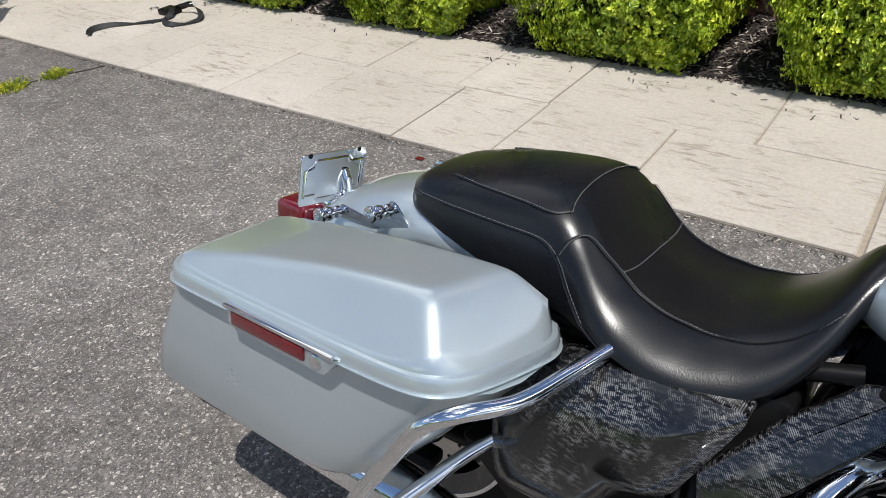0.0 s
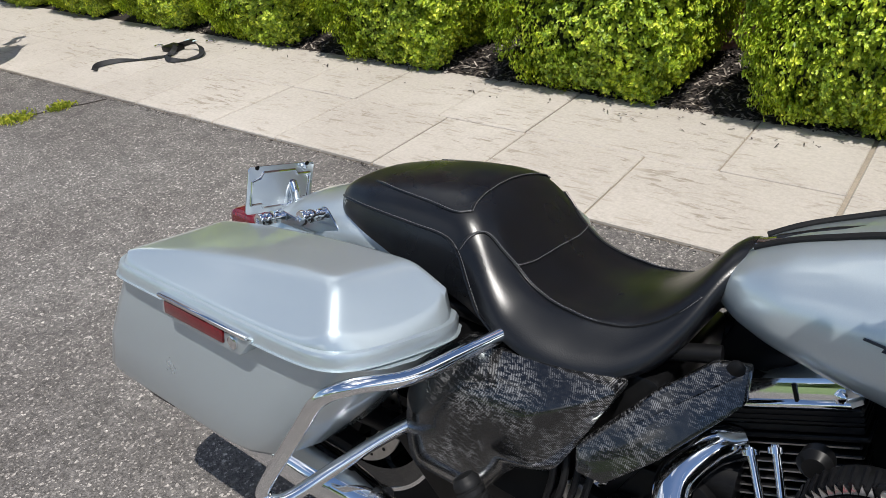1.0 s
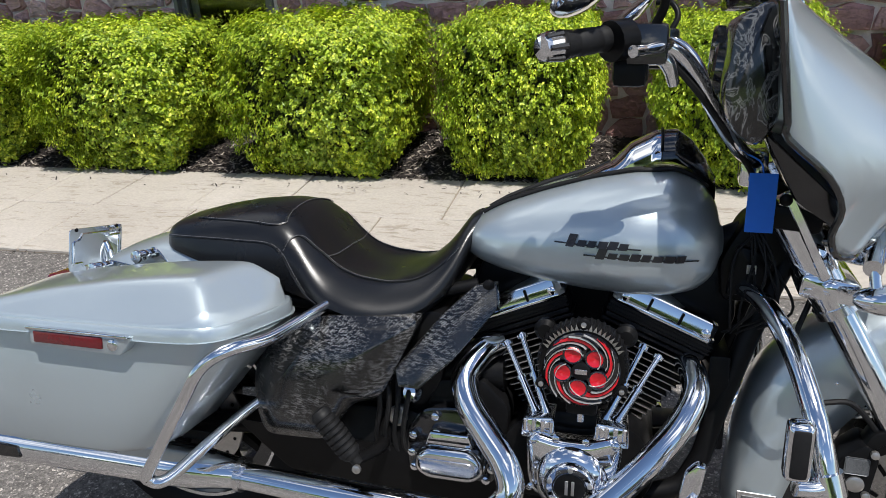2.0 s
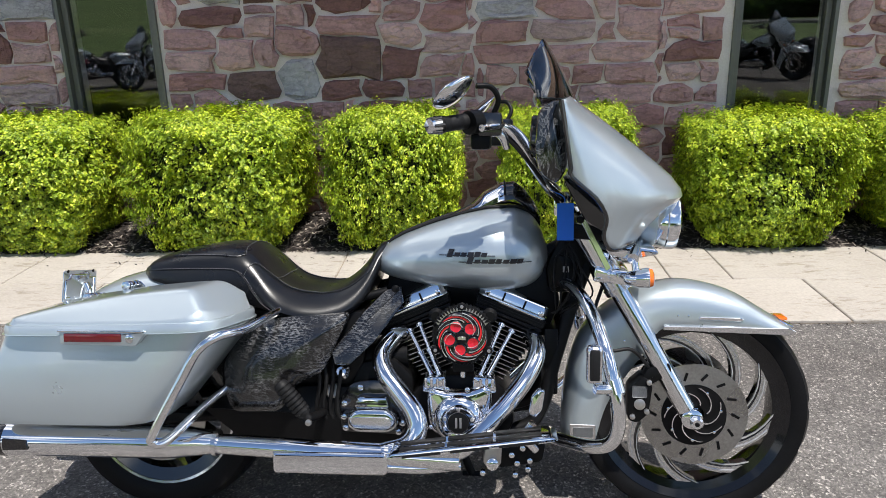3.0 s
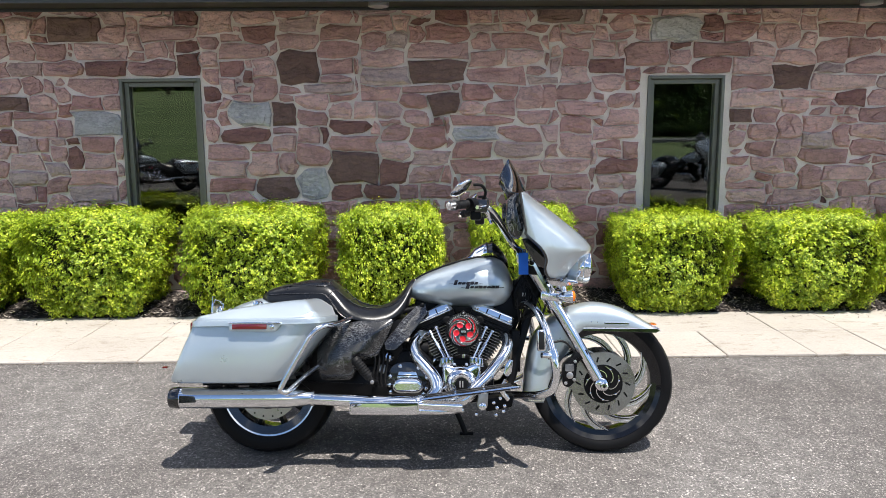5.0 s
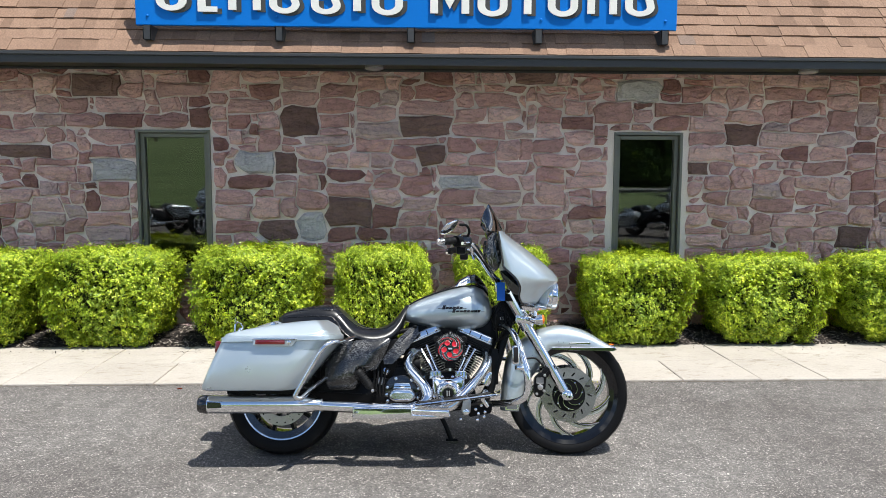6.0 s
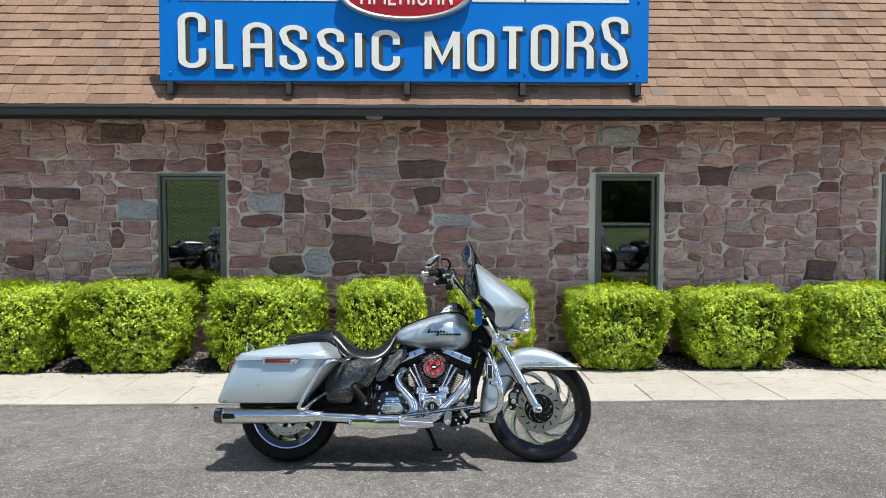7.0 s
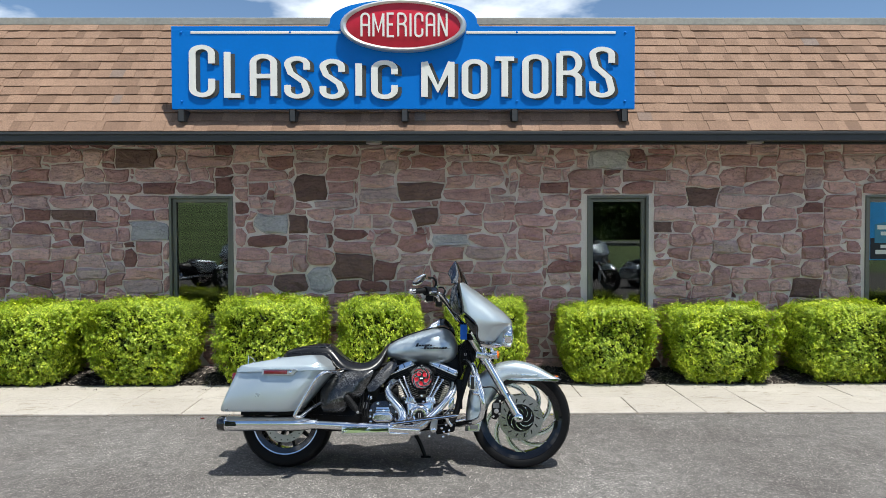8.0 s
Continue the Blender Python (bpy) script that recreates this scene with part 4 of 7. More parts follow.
bp("caliper_arm", prismed(rounded([(1.460, 0.445), (1.495, 0.45), (1.555, 0.49), (1.545, 0.520), (1.485, 0.50)], 0.01), -0.15, -0.10, 0.004), MAT_BLACK, cal, steer=True)

rw = bp("rear_wheel", lathed([(0.185, -0.065), (0.228, -0.078), (0.236, -0.070), (0.215, -0.045), (0.20, 0.0), (0.215, 0.045), (0.236, 0.070), (0.228, 0.078), (0.185, 0.065), (0.178, 0.0), (0.185, -0.065)], RC, (0, 1, 0), 64, False), MAT_GLOSS, None, "black cast wheel with a bright machined lip")
bp("tyre", tyre_mesh(RC, 0.318, 0.185, 0.228, True), MAT_TYRE, rw, "wide black tyre")
bp("machined_lip", lathed([(0.222, -0.080), (0.232, -0.082), (0.234, -0.078), (0.222, -0.076), (0.222, -0.080)], RC, (0, 1, 0), 64, False), MAT_ALU, rw)
bp("hub", lathed([(0.0, -0.08), (0.045, -0.078), (0.06, -0.05), (0.06, 0.05), (0.045, 0.078), (0.0, 0.08)], RC, (0, 1, 0), 24), MAT_BLACK, rw)
for k in range(10):
    bp("spoke", blade(RC, 0.05, 0.205, 2 * math.pi * k / 10, 0, 0.026, 0.016, -0.035, 0.02), MAT_BLACK, rw)
bp("brake_rotor", annulus((0, -0.098, RC[2]), 0.095, 0.146, -0.003, 0.003), MAT_STEEL, rw)
for k in range(18):
    a = 2 * math.pi * k / 18
    bp("rotor_hole", lathed([(0.0045, 0.0), (0.0045, 0.0008)], (0.13 * math.cos(a), -0.1012, RC[2] + 0.13 * math.sin(a)), (0, -1, 0), 8), MAT_BLACK, rw)


# --- front fender, fork
def fender_shell(stations, prof, seg=5):
    ps = smooth_line([(*p, 0) for p, q in stations], seg)
    qs = smooth_line([(*q, 0) for p, q in stations], seg)
    rings = []
    for p, q in zip(ps, qs):
        ring = []
        for t, y in prof:
            ring.append((p.x + (q.x - p.x) * t, y, p.y + (q.y - p.y) * t))
        rings.append(ring)
    return rings


half_prof = [(1.0, 0.088), (0.75, 0.089), (0.5, 0.087), (0.3, 0.081), (0.17, 0.070), (0.08, 0.053), (0.025, 0.030), (0.0, 0.0)]
prof = [(t, -y) for t, y in half_prof] + [(t, y) for t, y in half_prof[-2::-1]]
ST = [((1.243, 0.25), (1.345, 0.25)), ((1.252, 0.40), (1.375, 0.36)), ((1.280, 0.535), (1.42, 0.44)), ((1.332, 0.618), (1.465, 0.505)), ((1.405, 0.678), (1.505, 0.572)),
      ((1.49, 0.718), (1.54, 0.606)), ((1.60, 0.734), (1.62, 0.604)), ((1.727, 0.706), (1.73, 0.602)), ((1.835, 0.645), (1.82, 0.600)), ((1.900, 0.606), (1.885, 0.598))]
bm = bmesh.new()
loft(bm, fender_shell(ST, prof), cap=False, closed=False)
ff = solid(bp("front_fender", bm, MAT_SILVER, None, "deep silver painted front mudguard", steer=True), 0.004)
for s in (-1, 1):
    bp("fender_trim", prismed(rounded([(1.535, 0.600), (1.885, 0.592), (1.905, 0.604), (1.885, 0.613), (1.535, 0.612)], 0.004), s * 0.0905 - 0.003, s * 0.0905 + 0.003, 0.0015, 1), MAT_CHROME, ff, "chrome edge strip", steer=True)
    bp("fender_spear", prismed(rounded([(1.635, 0.634), (1.75, 0.630), (1.76, 0.636), (1.75, 0.641), (1.635, 0.642)], 0.003), s * 0.0905 - 0.004, s * 0.0905 + 0.004, 0.0015, 1), MAT_CHROME, ff, "slim chrome spear", steer=True)
    for x, z in ((1.575, 0.644), (1.605, 0.643), (1.425, 0.565)):
        bp("rivet", lathed([(0.004, 0), (0.003, 0.003), (0.0, 0.004)], (x, s * 0.089, z), (0, s, 0), 8), MAT_CHROME, ff, steer=True)
bp("fender_tip", prismed(rounded([(1.862, 0.600), (1.908, 0.600), (1.912, 0.607), (1.870, 0.628)], 0.004), -0.045, 0.045, 0.003), MAT_CHROME, ff, "chrome tip with a small amber lens", steer=True)
bp("fender_lens", boxed((1.872, -0.03, 0.622), (1.898, 0.03, 0.629), 0.003), MAT_AMBER, ff, steer=True)
gp = bp("grille_plate", boxed((1.270, -0.0945, 0.256), (1.346, -0.0915, 0.302), 0.0012, 1), MAT_ALU, ff, "small plate with a perforated grille", smooth=False, steer=True)
bp("mesh", boxed((1.279, -0.0962, 0.264), (1.338, -0.0940, 0.294), 0.0008, 1), MAT_STICKER, gp, "dark perforated mesh", smooth=False, steer=True)
for s in (-1, 1):
    leg = bp("fork_leg", tubed([(1.385, s * 0.125, 0.752), (1.46, s * 0.125, 0.622), (1.60, s * 0.125, 0.375)], [0.027, 0.030, 0.028], 20, 3), MAT_CHROME, None, "polished fork slider", steer=True)
    bp("fork_cover", tubed([(1.285, s * 0.125, 0.925), (1.40, s * 0.125, 0.727)], 0.037, 20), MAT_CHROME, leg, steer=True)
    bp("cover_ring", tubed([(1.393, s * 0.125, 0.738), (1.402, s * 0.125, 0.723)], 0.040, 20), MAT_ALU, leg, steer=True)
    bp("axle_boss", lathed([(0.030, -0.03), (0.032, 0.0), (0.030, 0.022), (0.022, 0.026)], (1.615, s * 0.125, 0.352), (0, s, 0), 20), MAT_CHROME, leg, steer=True)
    cap_ = bp("axle_cap", lathed([(0.020, 0.0), (0.020, 0.012), (0.014, 0.018), (0.0, 0.019)], (1.625, s * 0.152, 0.345), (0, s, 0), 12), MAT_CHROME, leg, "fluted chrome axle cap", smooth=False, steer=True)
    bp("axle_centre", lathed([(0.007, 0.0), (0.006, 0.002)], (1.625, s * 0.172, 0.345), (0, s, 0), 10), MAT_BLACK, cap_, steer=True)
for z, x in ((0.775, 1.375), (0.90, 1.30)):
    bp("fork_clamp", prismed(rounded([(x - 0.05, z - 0.02), (x + 0.05, z - 0.03), (x + 0.055, z + 0.01), (x - 0.045, z + 0.025)], 0.012), -0.165, 0.165, 0.006), MAT_CHROME if z < 0.8 else MAT_BLACK, None, steer=True)
bp("fork_brace_bolt", lathed([(0.014, 0), (0.014, 0.008), (0.009, 0.011)], (1.378, -0.166, 0.777), (0, -1, 0), 14), MAT_CHROME, None, steer=True)

# --- fairing, lamp, screen
PC_Z, PC_X = [0.86, 0.90, 0.95, 0.98, 1.00, 1.05, 1.10, 1.16, 1.21, 1.25, 1.275], [1.452, 1.480, 1.528, 1.574, 1.585, 1.545, 1.487, 1.412, 1.345, 1.287, 1.245]
FW = 0.40


def fairing_point(u, v):
    au = abs(u)
    zt = 1.272 - 0.020 * au ** 3
    zb = 0.862 + 0.20 * max(0.0, (au - 0.74) / 0.26) ** 1.25
    z = zt + (zb - zt) * v
    xc = float(np.interp(z, PC_Z, PC_X))
    xr = 1.226 + 0.030 * v
    bulge = (1 - au ** 2.5) ** 0.85 if au < 1 else 0.0
    dip = 0.012 * math.exp(-((au - 0.52) / 0.13) ** 2) * v
    crease = 0.022 * math.exp(-((au - 0.80) / 0.055) ** 2) * max(0.0, min(1.0, (v - 0.5) / 0.3))
    return (xr + (xc - xr) * bulge - dip - crease, FW * u * (1 - 0.06 * v), z)


NU, NV = 44, 22
bm = bmesh.new()
loft(bm, [[fairing_point(-1 + 2 * i / NU, j / NV) for i in range(NU + 1)] for j in range(NV + 1)], cap=False, closed=False)
fair = solid(bp("fairing", bm, MAT_SILVER, None, "silver handlebar fairing with batwing sides", steer=True), 0.006)
bp("fairing_edge", tubed([fairing_point(-1, v / 8) for v in range(9)] + [fairing_point(-1 + 0.06 * k, 1) for k in range(1, 12)], 0.006, 8, 3), MAT_GLOSS, fair, "black edge welt", steer=True)
bp("inner_fairing", prismed(rounded([(1.160, 1.12), (1.170, 1.232), (1.225, 1.262), (1.236, 1.20), (1.245, 1.085), (1.218, 1.040), (1.176, 1.066)], 0.02), -0.350, 0.350, 0.014), MAT_SWIRL, fair, "glossy black inner panel with grey smoke swirls", steer=True)
bp("fairing_lower", prismed(rounded([(1.235, 1.05), (1.30, 0.93), (1.37, 0.885), (1.43, 0.885), (1.42, 0.95), (1.30, 1.05)], 0.02), -0.20, 0.20, 0.012), MAT_GLOSS, fair, "glossy black inner shell", steer=True)
for k, (y, z, r) in enumerate(((-0.16, 1.15, 0.045), (0.16, 1.15, 0.045), (-0.05, 1.19, 0.035), (0.05, 1.19, 0.035))):
    bp("gauge", lathed([(r, 0.0), (r, 0.014), (r * 0.85, 0.018), (0.0, 0.012)], (1.165, y, z), (-1, 0, 0.1), 24), MAT_GLOSS, fair, steer=True)
bm = bmesh.new()
rings = []
for j in range(13):
    v = j / 12
    ring = []
    for i in range(25):
        u = -1 + 2 * i / 24
        wd = 0.285 * (1 - 0.42 * v ** 1.6)
        x = 1.282 - 0.100 * v - 0.115 * u * u * (1 - 0.55 * v) + 0.008 * math.sin(v * 3.1)
        z = 1.250 + 0.198 * v * (1 - 0.62 * abs(u) ** 2.2) + 0.012 * u * u
        ring.append((x, wd * u, z))
    rings.append(ring)
loft(bm, rings, cap=False, closed=False)
solid(bp("windscreen", bm, MAT_SMOKE, fair, "short dark smoked windscreen", steer=True), 0.004)
for u in (-0.7, 0.0, 0.7):
    p = fairing_point(u, 0.03)
    bp("screen_bolt", lathed([(0.006, 0), (0.005, 0.004)], p, (0.6, 0, 0.8), 8), MAT_CHROME, fair, steer=True)
hl = bp("headlamp", lathed([(0.070, -0.046), (0.076, -0.040), (0.079, -0.020), (0.079, -0.014), (0.0815, -0.011), (0.0815, 0.010), (0.077, 0.020), (0.070, 0.016)], (1.556, 0, 0.908), (1, 0, -0.06), 40, False), MAT_CHROME, None, "round chrome headlamp", steer=True)
bp("lamp_cup", lathed([(0.030, -0.135), (0.052, -0.110), (0.066, -0.080), (0.073, -0.050), (0.074, -0.038)], (1.556, 0, 0.908), (1, 0, -0.06), 40, False), MAT_SILVER, hl, "silver painted cup behind the lamp", steer=True)
bp("reflector", lathed([(0.069, 0.010), (0.05, -0.03), (0.02, -0.05), (0.0, -0.052)], (1.556, 0, 0.908), (1, 0, -0.06), 32, False), MAT_CHROME, hl, steer=True)
bp("lens", lathed([(0.070, 0.014), (0.058, 0.024), (0.038, 0.031), (0.0, 0.034)], (1.556, 0, 0.908), (1, 0, -0.06), 32, False), MAT_LAMPGLASS, hl, "clear lamp glass", steer=True)
bp("lamp_bar", tubed([(1.43, -0.20, 0.828), (1.45, -0.12, 0.845), (1.47, 0, 0.848), (1.45, 0.12, 0.845), (1.43, 0.20, 0.828)], 0.016, 14, 5), MAT_CHROME, None, steer=True)
bp("nacelle_plate", prismed(rounded([(1.30, 0.862), (1.40, 0.862), (1.50, 0.848), (1.51, 0.832), (1.42, 0.815), (1.33, 0.84)], 0.01), -0.15, 0.15, 0.008), MAT_CHROME, None, steer=True)
for s in (-1, 1):
    sgn = bp("turn_signal", lathed([(0.006, -0.062), (0.018, -0.052), (0.026, -0.025), (0.0285, 0.0), (0.0285, 0.006)], (1.468, s * 0.20, 0.775), (1, 0, 0.06), 24), MAT_CHROME, None, "bullet-shaped chrome turn signal", steer=True)
    bp("signal_lens", lathed([(0.027, 0.006), (0.024, 0.016), (0.012, 0.021), (0.0, 0.022)], (1.468, s * 0.20, 0.775), (1, 0, 0.06), 24, False), MAT_AMBER, sgn, "amber lens", steer=True)
    bp("signal_stem", tubed([(1.44, s * 0.20, 0.79), (1.435, s * 0.19, 0.825)], 0.010, 10), MAT_CHROME, sgn, steer=True)
    bp("fork_side_plate", prismed(rounded([(1.280, 0.945), (1.296, 0.948), (1.376, 0.797), (1.361, 0.786)], 0.01), s * 0.168 - 0.004, s * 0.168 + 0.004, 0.002, 1), MAT_CHROME, None, steer=True)
    bp("plate_bolt", lathed([(0.011, 0), (0.011, 0.006), (0.007, 0.009)], (1.287, s * 0.173, 0.933), (0, s, 0), 14), MAT_BLACK, None, steer=True)

# --- handlebar
for s in (-1, 1):
    bar = bp("handlebar", tubed([(1.245, s * 0.04, 0.985), (1.235, s * 0.12, 0.990), (1.200, s * 0.19, 1.022), (1.156, s * 0.245, 1.088), (1.120, s * 0.298, 1.152), (1.078, s * 0.335, 1.190), (1.01, s * 0.37, 1.204), (0.945, s * 0.448, 1.195)], 0.0135, 14, 5), MAT_CHROME, None, "tall chrome handlebar", steer=True)
    g0, g1 = Vector((0.985, s * 0.400, 1.203)), Vector((0.898, s * 0.503, 1.189))
    gd = (g1 - g0).normalized()
    g0 -= gd * 0.026
    bp("grip", lathed([(0.018, 0.0), (0.0195, 0.004), (0.0195, 0.03), (0.0178, 0.034), (0.0178, 0.038), (0.0195, 0.042), (0.0195, 0.072), (0.0178, 0.076), (0.0178, 0.080), (0.0195, 0.084), (0.0225, 0.104), (0.019, 0.107)], g0, gd, 24), MAT_RUBBER, bar, "black ribbed rubber grip", steer=True)
    bm = lathed([(0.019, 0.0), (0.0205, 0.006), (0.019, 0.026), (0.017, 0.034), (0.0, 0.035)], g0 + gd * 0.105, gd, 12)
    bp("grip_end", bm, MAT_CHROME, bar, "fluted chrome and black grip end", smooth=False, steer=True)
    for k in range(6):
        a = 2 * math.pi * k / 6
        q = gd.to_track_quat("Z", "Y").to_matrix()
        p0 = g0 + gd * 0.108 + q @ Vector((0.0195 * math.cos(a), 0.0195 * math.sin(a), 0))
        p1 = g0 + gd * 0.136 + q @ Vector((0.0175 * math.cos(a), 0.0175 * math.sin(a), 0))
        bp("flute", tubed([p0, p1], [0.0055, 0.004], 8), MAT_GLOSS, bar, steer=True)
    c0 = Vector((1.012, s * 0.385, 1.202))
    bp("switch_housing", tubed([c0 + gd * -0.012, c0 + gd * 0.022], 0.030, 16), MAT_BLACK, bar, steer=True)
    bp("master_cylinder", boxed((1.020, s * 0.365 - 0.03, 1.165), (1.080, s * 0.365 + 0.03, 1.226), 0.010), MAT_GLOSS, bar, "black fluid reservoir", steer=True)
    bp("switch_pod", boxed((1.000, s * 0.352 - 0.026, 1.132), (1.052, s * 0.352 + 0.026, 1.178), 0.012), MAT_BLACK, bar, steer=True)
    bp("lever_perch", tubed([(1.055, s * 0.355, 1.19), (1.080, s * 0.345, 1.165), (1.090, s * 0.33, 1.135)], [0.014, 0.012, 0.009], 10, 4), MAT_CHROME, bar, steer=True)
    bp("lever", tubed([(1.078, s * 0.345, 1.196), (1.072, s * 0.38, 1.192), (1.050, s * 0.42, 1.188), (1.035, s * 0.445, 1.186)], [0.010, 0.011, 0.008, 0.009], 10, 5), MAT_CHROME, bar, "polished hand lever", steer=True)
    stem = bp("mirror_stem", tubed([(1.056, s * 0.375, 1.215), (1.072, s * 0.39, 1.255), (1.055, s * 0.405, 1.285), (1.02, s * 0.42, 1.288)], 0.007, 10, 5), MAT_BLACK, bar, steer=True)
    bm = bmesh.new()
    bmesh.ops.create_uvsphere(bm, u_segments=24, v_segments=14, radius=1.0)
    for v in bm.verts:
        k = 1.0 - 0.35 * max(0, v.co.x)
        v.co = Vector((v.co.x * 0.060, v.co.y * 0.060 * k, v.co.z * (0.022 if v.co.z < 0 else 0.012) * k))
    bmesh.ops.transform(bm, matrix=Matrix.Translation((0.965, s * 0.44, 1.274)) @ Matrix.Rotation(radians(-38), 4, "Y") @ Matrix.Rotation(radians(s * 12), 4, "X"), verts=bm.verts[:])
    bp("mirror", bm, MAT_CHROME, bar, "teardrop chrome mirror", steer=True)
    for k in range(4):
        bp("mirror_rib", tubed([(0.948 + 0.016 * k, s * 0.41, 1.252 + 0.012 * k), (0.948 + 0.016 * k, s * 0.47, 1.250 + 0.012 * k)], 0.004, 8), MAT_GLOSS, stem, steer=True)
    bp("control_cable", tubed([(1.075, s * 0.34, 1.18), (1.136, s * 0.285, 1.11), (1.192, s * 0.21, 1.03), (1.235, s * 0.14, 0.96), (1.26, s * 0.08, 0.86)], 0.0055, 8, 5), MAT_RUBBER, bar, steer=True)
bp("bar_riser", boxed((1.215, -0.06, 0.93), (1.265, 0.06, 1.00), 0.01), MAT_CHROME, None, steer=True)
tag = thing("paper_tag", "small blue paper tag hanging from the handlebar", "tag", bike.matrix_basis.copy())
part("card", boxed((1.210, -0.2015, 0.872), (1.256, -0.200, 0.975), 0.0005, 1), MAT_TAG, tag, "", False)
part("string", tubed([(1.233, -0.2, 0.972), (1.225, -0.19, 0.995), (1.185, -0.165, 1.012)], 0.0015, 6, 4), MAT_TAG, tag)


# --- tank
TX = [0.672, 0.688, 0.722, 0.77, 0.845, 0.94, 1.022, 1.095, 1.142, 1.172, 1.188, 1.194]
TT = [0.798, 0.826, 0.854, 0.880, 0.910, 0.942, 0.961, 0.964, 0.945, 0.905, 0.865, 0.832]
TB = [0.778, 0.760, 0.746, 0.734, 0.721, 0.711, 0.707, 0.710, 0.722, 0.744, 0.772, 0.802]
TW = [0.030, 0.068, 0.104, 0.134, 0.163, 0.190, 0.203, 0.200, 0.182, 0.148, 0.104, 0.048]


def tank_point(x, a):
    """Round the tank's section: a runs 0 to 2 pi from the right side over the top."""
    zt, zb, w = (sum(np.interp(x + d, TX, q) for d in (-0.010, -0.005, 0, 0.005, 0.010)) / 5 for q in (TT, TB, TW))
    mid = zb + (zt - zb) * 0.46
    c, s = -math.cos(a), math.sin(a)
    y = w * math.copysign(abs(c) ** 0.78, c)
    z = mid + (zt - mid) * abs(s) ** 0.95 if s >= 0 else mid - (mid - zb) * abs(s) ** 0.72
    return Vector((x, y, z))


txs = [0.672 + 0.261 * (1 - math.cos(math.pi * k / 52)) for k in range(53)]
bm = bmesh.new()
loft(bm, [[tank_point(x, 2 * math.pi * k / 48) for k in range(48)] for x in txs])
tank = bp("fuel_tank", bm, MAT_SILVER, None, "silver teardrop fuel tank with a dark emblem")
CX = [0.715, 0.80, 0.875, 0.928, 0.973, 1.008, 1.057, 1.096, 1.125, 1.152, 1.173]
CZ = [0.852, 0.890, 0.914, 0.940, 0.964, 1.000, 1.026, 1.030, 1.010, 0.975, 0.940]
CWD = [0.030, 0.046, 0.058, 0.066, 0.072, 0.078, 0.080, 0.078, 0.070, 0.058, 0.042]


def console_ring(x, lift, wk, low=0.05):
    z, w = np.interp(x, CX, CZ), np.interp(x, CX, CWD) * wk
    edge = 0.012 + 0.022 * max(0.0, min(1.0, (x - 0.93) / 0.08))
    return [(x, -w, z - low), (x, -w, z - edge + lift), (x, -w * 0.86, z - edge * 0.55 + lift), (x, -w * 0.45, z + lift), (x, 0, z + lift + 0.002), (x, w * 0.45, z + lift), (x, w * 0.86, z - edge * 0.55 + lift), (x, w, z - edge + lift), (x, w, z - low)]


bm = bmesh.new()
loft(bm, [console_ring(0.712 + 0.355 * k / 36, 0, 1.0) for k in range(37)])
con = bp("tank_console", bm, MAT_CHROME, tank, "chrome console along the tank top")
for s in (-1, 1):
    welt = []
    for k in range(14):
        x = 0.716 + 0.44 * k / 13
        w = float(np.interp(x, CX, CWD)) + 0.003
        top = max((tank_point(x, math.pi * q / 60) for q in range(61)), key=lambda p: p.z if abs(abs(p.y) - w) < 0.012 else -1)
        welt.append((x, s * w, top.z + 0.003))
    bp("console_welt", tubed(welt, 0.0045, 8, 3), MAT_RUBBER, con, "black rubber welt")
bm = bmesh.new()
loft(bm, [console_ring(0.735 + 0.235 * k / 20, 0.003, 0.34, 0.01) for k in range(21)])
bp("console_strip", bm, MAT_LEATHER, con, "black leather strip")
bm = bmesh.new()
loft(bm, [console_ring(1.069 + 0.104 * k / 20, 0, 1.0) for k in range(21)])
bp("console_front", bm, MAT_GLOSS, con, "glossy black front of the console")
bp("console_trim", tubed([(x, y, z + 0.001) for x, y, z in console_ring(1.068, 0, 1.0)[1:-1]], 0.003, 8, 2), MAT_BLACK, con)


def emblem(x0, x1, z, h, s=-1):
    bm = bmesh.new()
    cols = []
    for k in range(9):
        x = x0 + (x1 - x0) * k / 8
        col = []
        for zz in (z - h / 2, z + h / 2):
            best = min((tank_point(x, math.pi * q / 120) for q in range(-40, 61)), key=lambda p: abs(p.z - zz))
            col.append((x + (zz - z) * 0.35, s * (abs(best.y) + 0.0015), zz))
            col.append((x + (zz - z) * 0.35, s * (abs(best.y) + 0.0045), zz))
        cols.append([col[0], col[1], col[3], col[2]])
    loft(bm, cols)
    return bm


erng = random.Random(4)
for s in (-1, 1):
    for x0, x1, z, h, k in ((0.906, 1.020, 0.833, 0.016, 6), (0.962, 1.122, 0.814, 0.014, 8)):
        bp("emblem_line", emblem(x0 - 0.025, x1 + 0.02, z - h * 0.25, 0.0022, s), MAT_EMBLEM, tank, "thin line of the emblem")
        for q in range(k):
            a = x0 + (x1 - x0) * q / k
            tall = h * (1.45 if q == 0 else erng.uniform(0.7, 1.0))
            bp("emblem_bar", emblem(a, a + (x1 - x0) / k * erng.uniform(0.78, 0.90), z + (tall - h) * 0.3, tall, s), MAT_EMBLEM, tank, "plain bar in place of a brand emblem")

